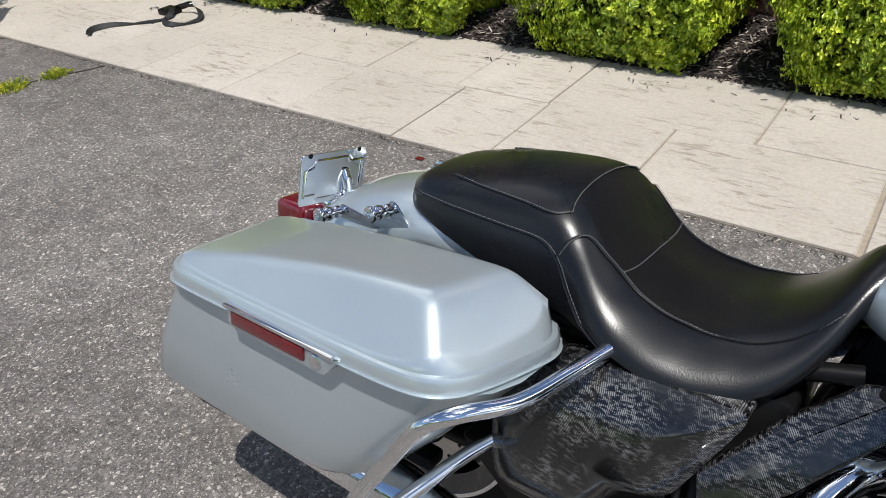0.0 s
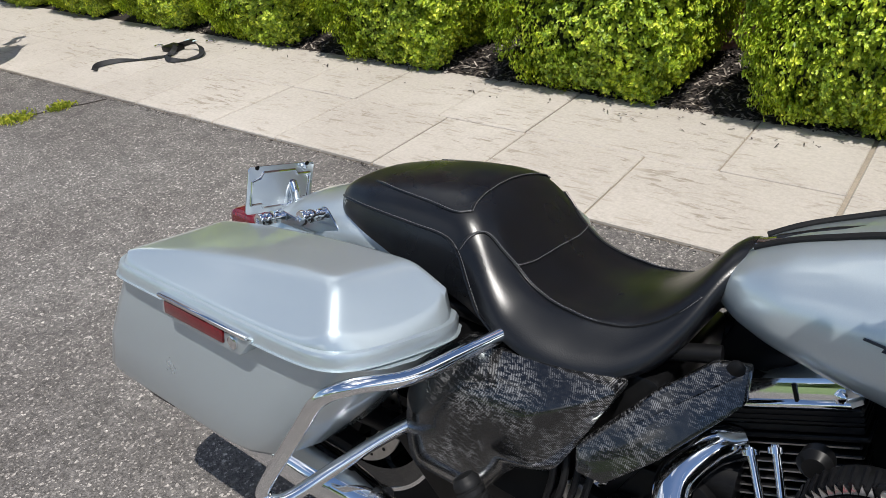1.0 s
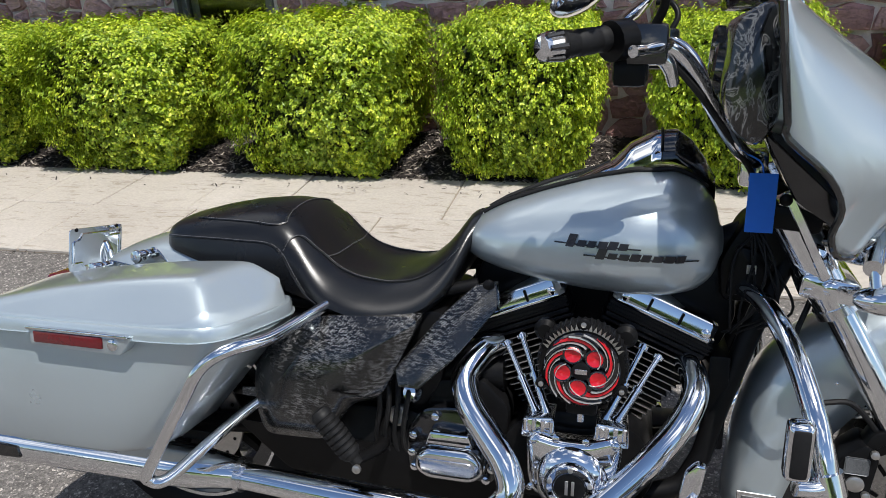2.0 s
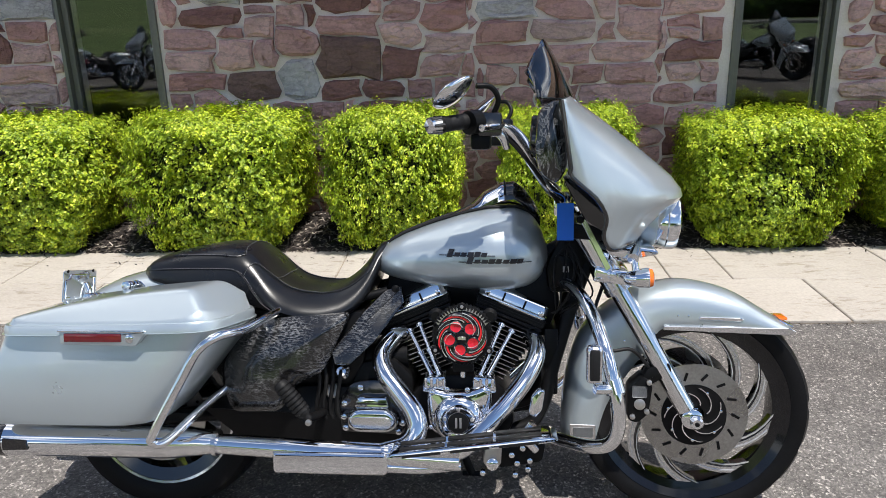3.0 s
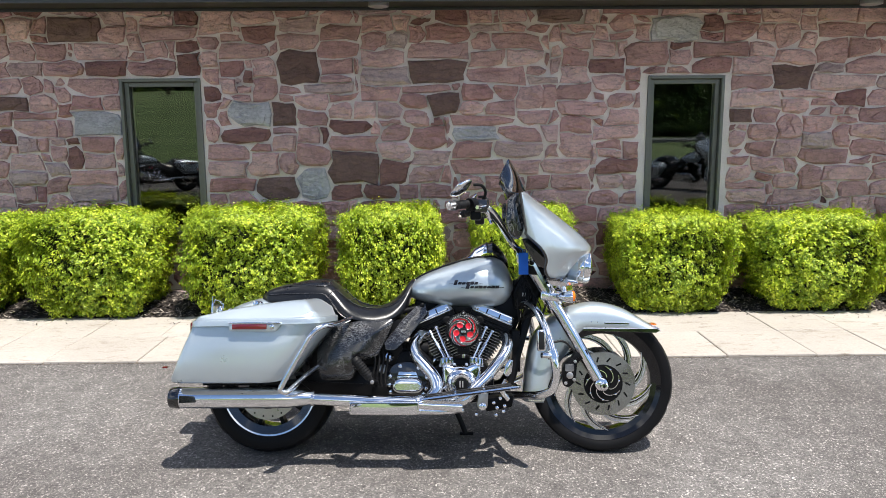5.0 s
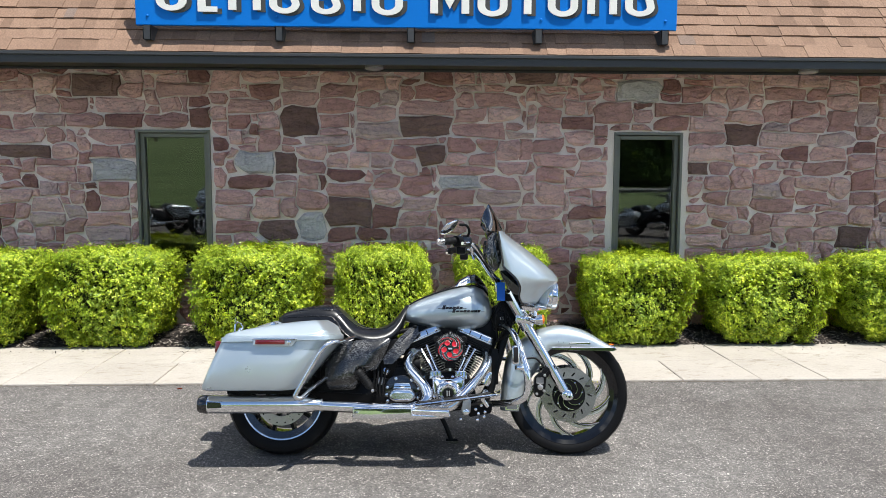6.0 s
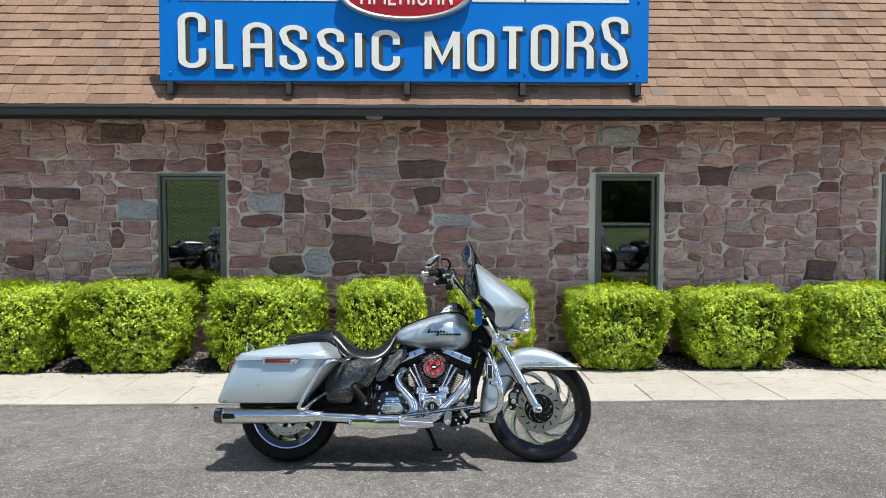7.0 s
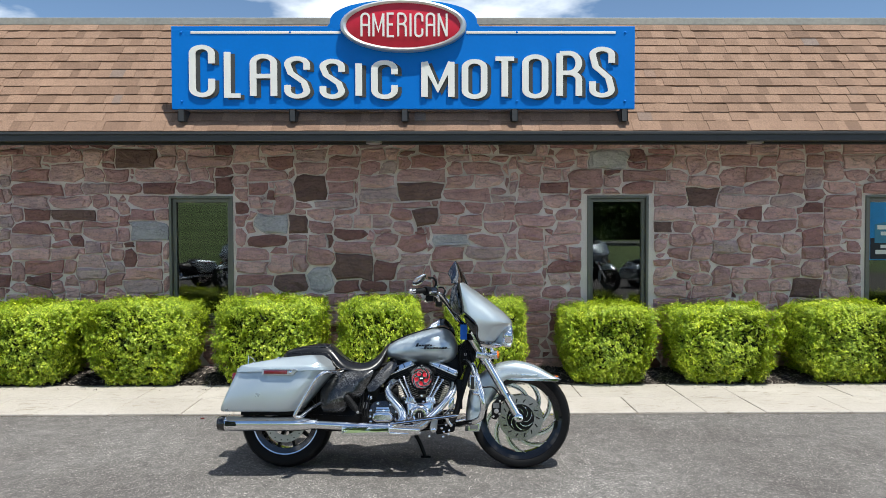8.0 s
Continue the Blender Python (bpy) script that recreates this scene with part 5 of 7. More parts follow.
# --- seat
SX = [-0.035, -0.02, 0.0, 0.08, 0.16, 0.24, 0.29, 0.335, 0.375, 0.42, 0.47, 0.53, 0.59, 0.635, 0.668, 0.688, 0.702, 0.710]
SZT = [0.775, 0.793, 0.807, 0.829, 0.845, 0.854, 0.853, 0.828, 0.785, 0.751, 0.734, 0.729, 0.743, 0.776, 0.818, 0.848, 0.858, 0.850]
SZB = [0.755, 0.750, 0.744, 0.726, 0.708, 0.690, 0.680, 0.671, 0.664, 0.652, 0.642, 0.636, 0.642, 0.662, 0.700, 0.745, 0.795, 0.830]
SWD = [0.055, 0.094, 0.120, 0.146, 0.160, 0.167, 0.169, 0.176, 0.192, 0.206, 0.213, 0.207, 0.190, 0.166, 0.134, 0.108, 0.080, 0.050]
SPROF = [(-0.90, 0.0), (-0.985, 0.05), (-1.0, 0.18), (-0.985, 0.36), (-0.955, 0.54), (-0.90, 0.69), (-0.82, 0.80), (-0.68, 0.89), (-0.48, 0.95), (-0.24, 0.988), (0.0, 1.0)]
SPROF = SPROF + [(-a, b) for a, b in SPROF[-2::-1]]
RPROF = [(-0.84, 0.0), (-0.955, 0.055), (-1.0, 0.15), (-0.985, 0.27), (-0.94, 0.40), (-0.87, 0.525), (-0.78, 0.645), (-0.655, 0.765), (-0.49, 0.88), (-0.26, 0.965), (0.0, 1.0)]
RPROF = RPROF + [(-a, b) for a, b in RPROF[-2::-1]]


def smooth_at(x, xs, ys):
    """Smoothed interpolation, so that the lofts have no kinks."""
    return float(sum(np.interp(x + d, xs, ys) for d in (-0.016, -0.008, 0, 0.008, 0.016)) / 5)


def seat_point(x, u, lift=0.0):
    zt, zb, w = smooth_at(x, SX, SZT), smooth_at(x, SX, SZB), smooth_at(x, SX, SWD)
    t = (u + 1) / 2 * (len(SPROF) - 1)
    i = min(int(t), len(SPROF) - 2)
    f = t - i
    g = max(0.0, min(1.0, (x - 0.30) / 0.13))
    g = g * g * (3 - 2 * g)  # the rider's part is rounder than the pillion
    py = (SPROF[i][0] * (1 - f) + SPROF[i + 1][0] * f) * (1 - g) + (RPROF[i][0] * (1 - f) + RPROF[i + 1][0] * f) * g
    pz = (SPROF[i][1] * (1 - f) + SPROF[i + 1][1] * f) * (1 - g) + (RPROF[i][1] * (1 - f) + RPROF[i + 1][1] * f) * g
    dish = 0.020 * math.exp(-((x - 0.455) / 0.125) ** 2) * max(0.0, 1 - (py / 0.62) ** 4)
    out_ = Vector((0, py, (pz - 0.4))).normalized() * lift
    return Vector((x, py * w, zb + (zt - zb) * pz - dish)) + out_


bm = bmesh.new()
xs_ = [-0.035, -0.031, -0.026, -0.018] + [-0.008 + 0.0100 * k for k in range(71)] + [0.698, 0.704, 0.708, 0.710]
loft(bm, [[seat_point(x, -1 + 2 * k / 40) for k in range(41)] for x in xs_])
seat = bp("seat", bm, MAT_LEATHER, None, "black stitched leather two-up seat")


def seam(points):
    line = smooth_line([(x, u, 0) for x, u in points], 10)
    pts3 = [seat_point(p.x, p.y, 0.0008) for p in line]
    bp("seam", tubed(pts3, 0.0024, 6, 1), MAT_LEATHER, seat)
    bm = bmesh.new()
    for k in range(len(pts3) - 1):
        d = pts3[k + 1] - pts3[k]
        n_ = max(1, int(d.length / 0.0055))
        for q in range(n_):
            a, b = pts3[k] + d * (q / n_) + Vector((0.004, 0, 0.0022)), pts3[k] + d * ((q + 0.62) / n_) + Vector((0.004, 0, 0.0022))
            tube(bm, [a, b], 0.0007, 4)
    bp("stitching", bm, MAT_STITCH, seat, "fine grey stitches")


for s in (-1, 1):
    seam([(0.0, s * 0.62), (0.10, s * 0.60), (0.20, s * 0.585), (0.27, s * 0.575), (0.305, s * 0.62), (0.335, s * 0.72), (0.38, s * 0.84), (0.43, s * 0.93), (0.47, s * 0.985)])
    seam([(0.305, s * 0.60), (0.318, s * 0.47), (0.334, s * 0.36), (0.36, s * 0.31), (0.395, s * 0.275), (0.45, s * 0.27), (0.52, s * 0.285), (0.59, s * 0.32), (0.64, s * 0.37), (0.675, s * 0.43)])
    seam([(0.07, s * 0.30), (0.14, s * 0.36), (0.22, s * 0.39), (0.275, s * 0.40), (0.30, s * 0.34)])
seam([(0.30, -0.34), (0.292, -0.2), (0.29, 0.0), (0.292, 0.2), (0.30, 0.34)])
seam([(0.390, -0.275), (0.396, -0.14), (0.398, 0.0), (0.396, 0.14), (0.390, 0.275)])


# --- side bags
def bag(s):
    ZL = [0.395, 0.402, 0.42, 0.50, 0.585, 0.600, 0.610, 0.630, 0.660]
    rings = []
    for z in ZL:
        inset = {0.395: 0.022, 0.402: 0.008, 0.42: 0.002}.get(z, 0.0)
        xr = -0.366 + 0.108 * (z - 0.41) / 0.26 + inset
        xf = 0.155 + 0.225 * (z - 0.40) / 0.28 - inset
        yo = float(np.interp(z, [0.40, 0.50, 0.56, 0.60, 0.66], [0.430, 0.437, 0.435, 0.430, 0.426])) - inset
        yi = 0.205 + inset
        loop = [(xr + 0.02, yi), (xr, yi + 0.03), (xr, yo - 0.035), (xr + 0.005, yo - 0.018), (xr + 0.018, yo - 0.005), (xr + 0.04, yo), (xr + 0.2, yo), (xf - 0.2, yo),
                (xf - 0.125, yo - 0.001), (xf - 0.080, yo - 0.006), (xf - 0.046, yo - 0.022), (xf - 0.022, yo - 0.050), (xf - 0.006, yo - 0.095), (xf, yi + 0.03), (xf - 0.02, yi)]
        rings.append([(x, s * y, z) for x, y in loop])
    bm = bmesh.new()
    loft(bm, rings)
    b = bp("side_bag", bm, MAT_SILVER, None, "stretched silver hard side bag")
    HX, HT = [-0.28, -0.22, -0.10, 0.05, 0.15, 0.22, 0.40], [0.020, 0.030, 0.053, 0.074, 0.083, 0.087, 0.092]
    base = [(-0.225, 0.212), (-0.250, 0.235), (-0.262, 0.30), (-0.266, 0.385), (-0.259, 0.418), (-0.238, 0.440), (-0.19, 0.450), (0.03, 0.453), (0.16, 0.453), (0.235, 0.450), (0.278, 0.440), (0.308, 0.417), (0.330, 0.378), (0.352, 0.310), (0.363, 0.256), (0.352, 0.220), (0.320, 0.202), (0.15, 0.196), (-0.10, 0.200)]
    fine = smooth_line([(x, y, 0) for x, y in base], 5, closed=True)
    cx, cy = 0.060, 0.325
    rings = []
    def facets(x, y):
        """Height of the lid over its rim: a flat top between sloping facets, with softened ridges."""
        hs = [smooth_at(x, HX, HT), (0.444 - y) * 1.05 + 0.012, ((0.308 - x) * 0.945 + (0.417 - y) * 0.327) * 0.90 + 0.012, (x + 0.258) * 0.9 + 0.010, (y - 0.203) * 2.2 + 0.012]
        return -0.0065 * math.log(sum(math.exp(-h / 0.0065) for h in hs))
    for inset, up_ in ((-0.004, -0.016), (0.0, -0.018), (0.0, 0.002), (0.003, 0.008), (0.009, 0.009)):
        rings.append([(p.x + (cx - p.x) * inset / 0.27, s * (p.y + (cy - p.y) * inset / 0.135), 0.666 + 0.014 * (p.x + 0.25) / 0.60 + up_) for p in fine])
    for k in range(27):
        f = 0.072 + 0.85 * k / 26
        ring = []
        for p in fine:
            x, y = p.x + (cx - p.x) * f, p.y + (cy - p.y) * f
            ring.append((x, s * y, 0.666 + 0.014 * (x + 0.25) / 0.60 + max(0.009, facets(x, y))))
        rings.append(ring)
    bm = bmesh.new()
    loft(bm, rings)
    bp("bag_lid", bm, MAT_SILVER, b, "faceted silver lid with a rolled edge")
    pl = bp("latch_plate", prismed(rounded([(-0.083, 0.668), (0.150, 0.668), (0.118, 0.627), (-0.083, 0.630)], 0.008), s * 0.440 - 0.018, s * 0.440 + 0.018, 0.004), MAT_SILVER, b, "silver latch cover")
    bp("latch_lip", boxed((-0.085, s * 0.456 - 0.008, 0.664), (0.140, s * 0.456 + 0.008, 0.670), 0.002), MAT_CHROME, pl)
    bp("reflector", boxed((-0.070, s * 0.458 - 0.004, 0.638), (0.083, s * 0.458 + 0.004, 0.661), 0.003), MAT_REDLENS, pl, "long red reflector")
    bp("lock", lathed([(0.011, 0), (0.011, 0.004), (0.007, 0.006), (0.0, 0.005)], (0.105, s * 0.457, 0.648), (0, s, 0), 16), MAT_CHROME, pl)
    if s > 0:  # the wall-side bag is mounted a little lower and closer in
        for o in [b] + list(b.children_recursive):
            o.data.transform(Matrix.Translation((-0.015, -0.030, -0.042)))
    return b


for s in (-1, 1):
    bag(s)
    rail = bp("bag_rail", tubed([(0.420, s * 0.195, 0.670), (0.400, s * 0.27, 0.662), (0.370, s * 0.36, 0.650), (0.325, s * 0.425, 0.648), (0.280, s * 0.448, 0.618), (0.235, s * 0.450, 0.545), (0.150, s * 0.450, 0.395), (0.145, s * 0.446, 0.368), (0.170, s * 0.425, 0.362), (0.212, s * 0.34, 0.402), (0.250, s * 0.25, 0.436), (0.305, s * 0.17, 0.475)], 0.0122, 12, 6), MAT_CHROME, None, "chrome guard rail round the bag")
    if s > 0:
        rail.data.transform(Matrix.Translation((-0.035, -0.045, -0.050)))
    bp("muffler", lathed([(0.028, -0.26), (0.034, -0.235), (0.046, -0.145), (0.048, -0.10), (0.048, 0.352), (0.044, 0.356)], (0.0, s * 0.295, 0.312), (-1, 0, 0.0), 36), MAT_CHROME, None, "long polished muffler")
    mt = bp("muffler_tip", lathed([(0.048, 0.350), (0.050, 0.358), (0.047, 0.395), (0.041, 0.402), (0.034, 0.398), (0.032, 0.36), (0.0, 0.355)], (0.0, s * 0.295, 0.312), (-1, 0, 0), 32), MAT_GLOSS, None, "black muffler end cap")
    bm = prismed(rounded([(-0.345, 0.296), (-0.268, 0.299), (-0.275, 0.326), (-0.345, 0.330)], 0.004), s * 0.342 - 0.004, s * 0.342 + 0.0018, 0.001, 1)
    bp("tip_notch", bm, MAT_GLOSS, mt)
    bp("bag_bracket", boxed((-0.26, s * 0.26 - 0.02, 0.365), (0.18, s * 0.26 + 0.02, 0.390), 0.006), MAT_BLACK)
    plate = bp("docking_bracket", prismed(rounded([(-0.172, 0.684), (-0.156, 0.712), (-0.095, 0.703), (-0.050, 0.722), (-0.038, 0.750), (-0.024, 0.748), (0.008, 0.712), (0.008, 0.690), (-0.06, 0.684)], 0.008), s * 0.132 - 0.002, s * 0.132 + 0.002, 0.001, 1), MAT_CHROME, None, "chrome plate bracket with two docking studs")
    for x, z in ((-0.152, 0.699), (-0.031, 0.736)):
        bp("docking_knob", lathed([(0.008, 0.0), (0.008, 0.008), (0.0115, 0.009), (0.0115, 0.017), (0.0075, 0.019), (0.0075, 0.024), (0.0120, 0.026), (0.0135, 0.033), (0.0120, 0.039), (0.0085, 0.041), (0.0085, 0.046), (0.0145, 0.048), (0.0150, 0.053), (0.0135, 0.056), (0.0060, 0.057), (0.0050, 0.054)], (x, s * 0.133, z), (-0.15, s, 0.05), 20), MAT_CHROME, plate, "grooved chrome spool")

# --- tail
half_prof = [(1.0, 0.136), (0.7, 0.136), (0.45, 0.130), (0.25, 0.115), (0.12, 0.090), (0.04, 0.052), (0.0, 0.0)]
prof = [(t, -y) for t, y in half_prof] + [(t, y) for t, y in half_prof[-2::-1]]
ST = [((0.20, 0.755), (0.18, 0.67)), ((0.06, 0.765), (0.05, 0.68)), ((0.0, 0.762), (-0.01, 0.66)), ((-0.066, 0.756), (-0.06, 0.63)), ((-0.175, 0.720), (-0.15, 0.60)), ((-0.265, 0.655), (-0.215, 0.55)), ((-0.322, 0.565), (-0.26, 0.49)), ((-0.350, 0.46), (-0.28, 0.42))]
bm = bmesh.new()
loft(bm, fender_shell(ST, prof), cap=False, closed=False)
solid(bp("rear_fender", bm, MAT_SILVER, None, "silver rear mudguard"), 0.004)
tl = bp("tail_lamp", boxed((-0.392, -0.085, 0.572), (-0.305, 0.065, 0.645), 0.016, 3), MAT_REDLENS, None, "glossy red tail lamp")
bp("lamp_base", boxed((-0.312, -0.048, 0.580), (-0.262, 0.048, 0.660), 0.012), MAT_CHROME, tl)
pm = Matrix.Translation((-0.270, -0.035, 0.708)) @ Matrix.Rotation(radians(-7), 4, "X") @ Matrix.Rotation(radians(3), 4, "Y")
turn_yz = Matrix(((0, 1, 0, 0), (1, 0, 0, 0), (0, 0, 1, 0), (0, 0, 0, 1)))
bm = prismed(rounded([(-0.092, -0.050), (0.092, -0.050), (0.092, 0.055), (-0.092, 0.055)], 0.010), -0.0012, 0.0012, 0.0005, 1)
bmesh.ops.transform(bm, matrix=pm @ turn_yz, verts=bm.verts[:])
bmesh.ops.recalc_face_normals(bm, faces=bm.faces[:])
lp = bp("plate_holder", bm, MAT_CHROME, None, "empty chrome licence plate holder", smooth=False)
for rib in ([(-0.080, -0.030), (-0.080, 0.022), (-0.060, 0.028), (-0.052, 0.040), (0.036, 0.040), (0.044, 0.030), (0.082, 0.030)], [(-0.080, -0.030), (-0.052, -0.030), (-0.044, -0.040), (0.030, -0.040), (0.040, -0.028), (0.080, -0.026), (0.082, 0.030)]):
    bp("pressed_rib", tubed([tuple(pm @ Vector((0.0014, y, z))) for y, z in rib], 0.0032, 8, 1), MAT_CHROME, lp)
bp("plate_arm", tubed([(-0.26, 0, 0.655), (-0.262, 0, 0.69), (-0.272, 0, 0.715)], 0.011, 10, 4), MAT_CHROME, lp)
for y in (-0.07, 0.07):
    for z in (0.052,):
        p = pm @ Vector((0.0016, y, z))
        bp("plate_slot", lathed([(0.005, 0), (0.005, 0.001)], p, pm.to_3x3() @ Vector((1, 0, 0)), 10), MAT_BLACK, lp)

def bulged(pts, y, s, depth, swell):
    """A shell of the outline pts (x, z) that swells outwards in its middle."""
    cx, cz = sum(p[0] for p in pts) / len(pts), sum(p[1] for p in pts) / len(pts)
    rings = [[(x, y - s * depth, z) for x, z in pts]]
    for k in range(9):
        f = 1 - k / 9
        rings.append([(cx + (x - cx) * f, y + s * swell * (1 - f ** 3.2), cz + (z - cz) * f) for x, z in pts])
    bm = bmesh.new()
    loft(bm, rings)
    return bm


def tilted(bm, s, k, z0):
    """Leans a side panel: its lower edge stands further out than its top."""
    for v in bm.verts:
        v.co.y += s * k * (z0 - v.co.z)
    return bm


# --- frame and engine
fr = bp("frame", tubed([(1.30, 0, 0.86), (1.16, 0, 0.80), (0.95, 0, 0.755), (0.70, 0, 0.70)], 0.026, 12, 4), MAT_BLACK, None, "black steel tube frame")
for s in (-1, 1):
    bp("down_tube", tubed([(1.315, s * 0.035, 0.79), (1.268, s * 0.06, 0.67), (1.212, s * 0.085, 0.49), (1.175, s * 0.10, 0.36), (1.10, s * 0.12, 0.30), (0.80, s * 0.14, 0.262), (0.45, s * 0.14, 0.275)], 0.021, 14, 5), MAT_BLACK, fr)
    bp("rear_tube", tubed([(0.72, s * 0.10, 0.71), (0.45, s * 0.14, 0.655), (0.15, s * 0.145, 0.66), (-0.12, s * 0.14, 0.64)], 0.014, 10, 4), MAT_BLACK, fr)
    bp("swing_arm", tubed([(0.45, s * 0.115, 0.36), (0.20, s * 0.125, 0.34), (-0.02, s * 0.125, 0.318)], [0.028, 0.026, 0.022], 10, 3), MAT_BLACK, fr)
    bp("shock", tubed([(0.02, s * 0.135, 0.36), (0.16, s * 0.14, 0.58)], 0.024, 14), MAT_BLACK, fr)
bp("backbone_cover", prismed(rounded([(0.66, 0.56), (1.19, 0.56), (1.235, 0.66), (1.22, 0.78), (1.10, 0.765), (0.72, 0.765)], 0.02), -0.035, 0.06, 0.008), MAT_BLACK, fr, "black cover between tank and engine")
bp("steering_neck", prismed(rounded([(1.20, 0.70), (1.29, 0.70), (1.345, 0.80), (1.30, 0.90), (1.235, 0.87), (1.19, 0.78)], 0.02), -0.055, 0.055, 0.01), MAT_BLACK, fr)
nb = bp("neck_cover", prismed(rounded([(1.205, 0.715), (1.275, 0.735), (1.285, 0.80), (1.22, 0.82)], 0.012), -0.078, -0.055, 0.005), MAT_BLACK, fr)
bp("neck_badge", boxed((1.238, -0.0815, 0.765), (1.256, -0.079, 0.783), 0.001, 1), MAT_STEEL, nb)
bp("belly_cover", prismed(rounded([(0.16, 0.37), (0.30, 0.255), (0.80, 0.235), (0.82, 0.36), (0.60, 0.44), (0.30, 0.44)], 0.02), -0.17, 0.14, 0.01), MAT_BLACK, fr, "black lower frame cover")
bp("battery_box", prismed(rounded([(0.22, 0.36), (0.58, 0.36), (0.66, 0.52), (0.66, 0.66), (0.30, 0.66), (0.22, 0.52)], 0.02), -0.15, 0.15, 0.01), MAT_BLACK, None, "black tray under the seat")
for s in (-1, 1):
    bm = tilted(bulged(rounded([(0.345, 0.640), (0.45, 0.655), (0.625, 0.665), (0.585, 0.575), (0.545, 0.492), (0.478, 0.470), (0.425, 0.385), (0.285, 0.382), (0.266, 0.430), (0.258, 0.520), (0.300, 0.590)], 0.026), s * 0.222, s, 0.045, 0.040), s, 0.10, 0.55)
    bp("side_cover", bm, MAT_CAMO, None, "side cover printed in black and grey camouflage")
    bm = tilted(prismed(rounded([(0.574, 0.556), (0.660, 0.662), (0.722, 0.722), (0.769, 0.732), (0.775, 0.684), (0.690, 0.578), (0.630, 0.522), (0.585, 0.522)], 0.006), s * 0.187 - 0.012, s * 0.187 + 0.012, 0.007, 2), s, 0.42, 0.62)
    hd = bp("heat_deflector", bm, MAT_CAMO, None, "heat deflector printed in black and grey camouflage")
    bp("deflector_bolt", lathed([(0.012, 0), (0.012, 0.006), (0.007, 0.009)], (0.752, s * 0.150, 0.725), (0, s, 0), 12), MAT_BLACK, hd)

eng = bp("crankcase", prismed(rounded([(0.78, 0.27), (1.06, 0.27), (1.10, 0.34), (1.07, 0.44), (0.99, 0.475), (0.87, 0.475), (0.80, 0.43), (0.77, 0.34)], 0.03), -0.16, 0.16, 0.012), MAT_BLACK, None, "black engine crankcase")
cc = bp("cam_cover", prismed(rounded([(0.862, 0.322), (0.985, 0.305), (1.025, 0.35), (1.032, 0.445), (1.012, 0.468), (0.965, 0.448), (0.905, 0.448), (0.865, 0.458), (0.845, 0.44), (0.848, 0.36)], 0.022), -0.235, -0.16, 0.016, 3), MAT_CHROME, eng, "chrome cam cover")
bp("timer_cover", lathed([(0.074, -0.004), (0.070, 0.008), (0.058, 0.018), (0.050, 0.021), (0.048, 0.030), (0.044, 0.034), (0.034, 0.033), (0.031, 0.029), (0.0, 0.029)], (0.937, -0.232, 0.366), (0, -1, 0), 36), MAT_CHROME, cc, "round chrome timer cover")
bp("timer_disc", lathed([(0.030, 0.0), (0.030, 0.002), (0.028, 0.003), (0.0, 0.003)], (0.937, -0.2605, 0.366), (0, -1, 0), 28), MAT_BLACK, cc, "black centre disc")
for x in (0.931, 0.943):
    bp("timer_mark", boxed((x - 0.003, -0.2655, 0.352), (x + 0.003, -0.2640, 0.382), 0.0005, 1), MAT_STEEL, cc)
for k in range(5):
    a = 2 * math.pi * k / 5 + 0.3
    bp("cover_screw", lathed([(0.005, 0), (0.005, 0.004), (0.002, 0.005)], (0.937 + 0.040 * math.cos(a), -0.2655, 0.366 + 0.040 * math.sin(a)), (0, -1, 0), 8), MAT_STEEL, cc)
for x, z in ((0.862, 0.445), (1.018, 0.452), (0.857, 0.345), (1.015, 0.362), (0.975, 0.322), (0.905, 0.455), (0.962, 0.455)):
    bp("cover_bolt", lathed([(0.0075, 0), (0.0075, 0.006), (0.004, 0.008)], (x, -0.236, z), (0, -1, 0), 8), MAT_CHROME, cc)


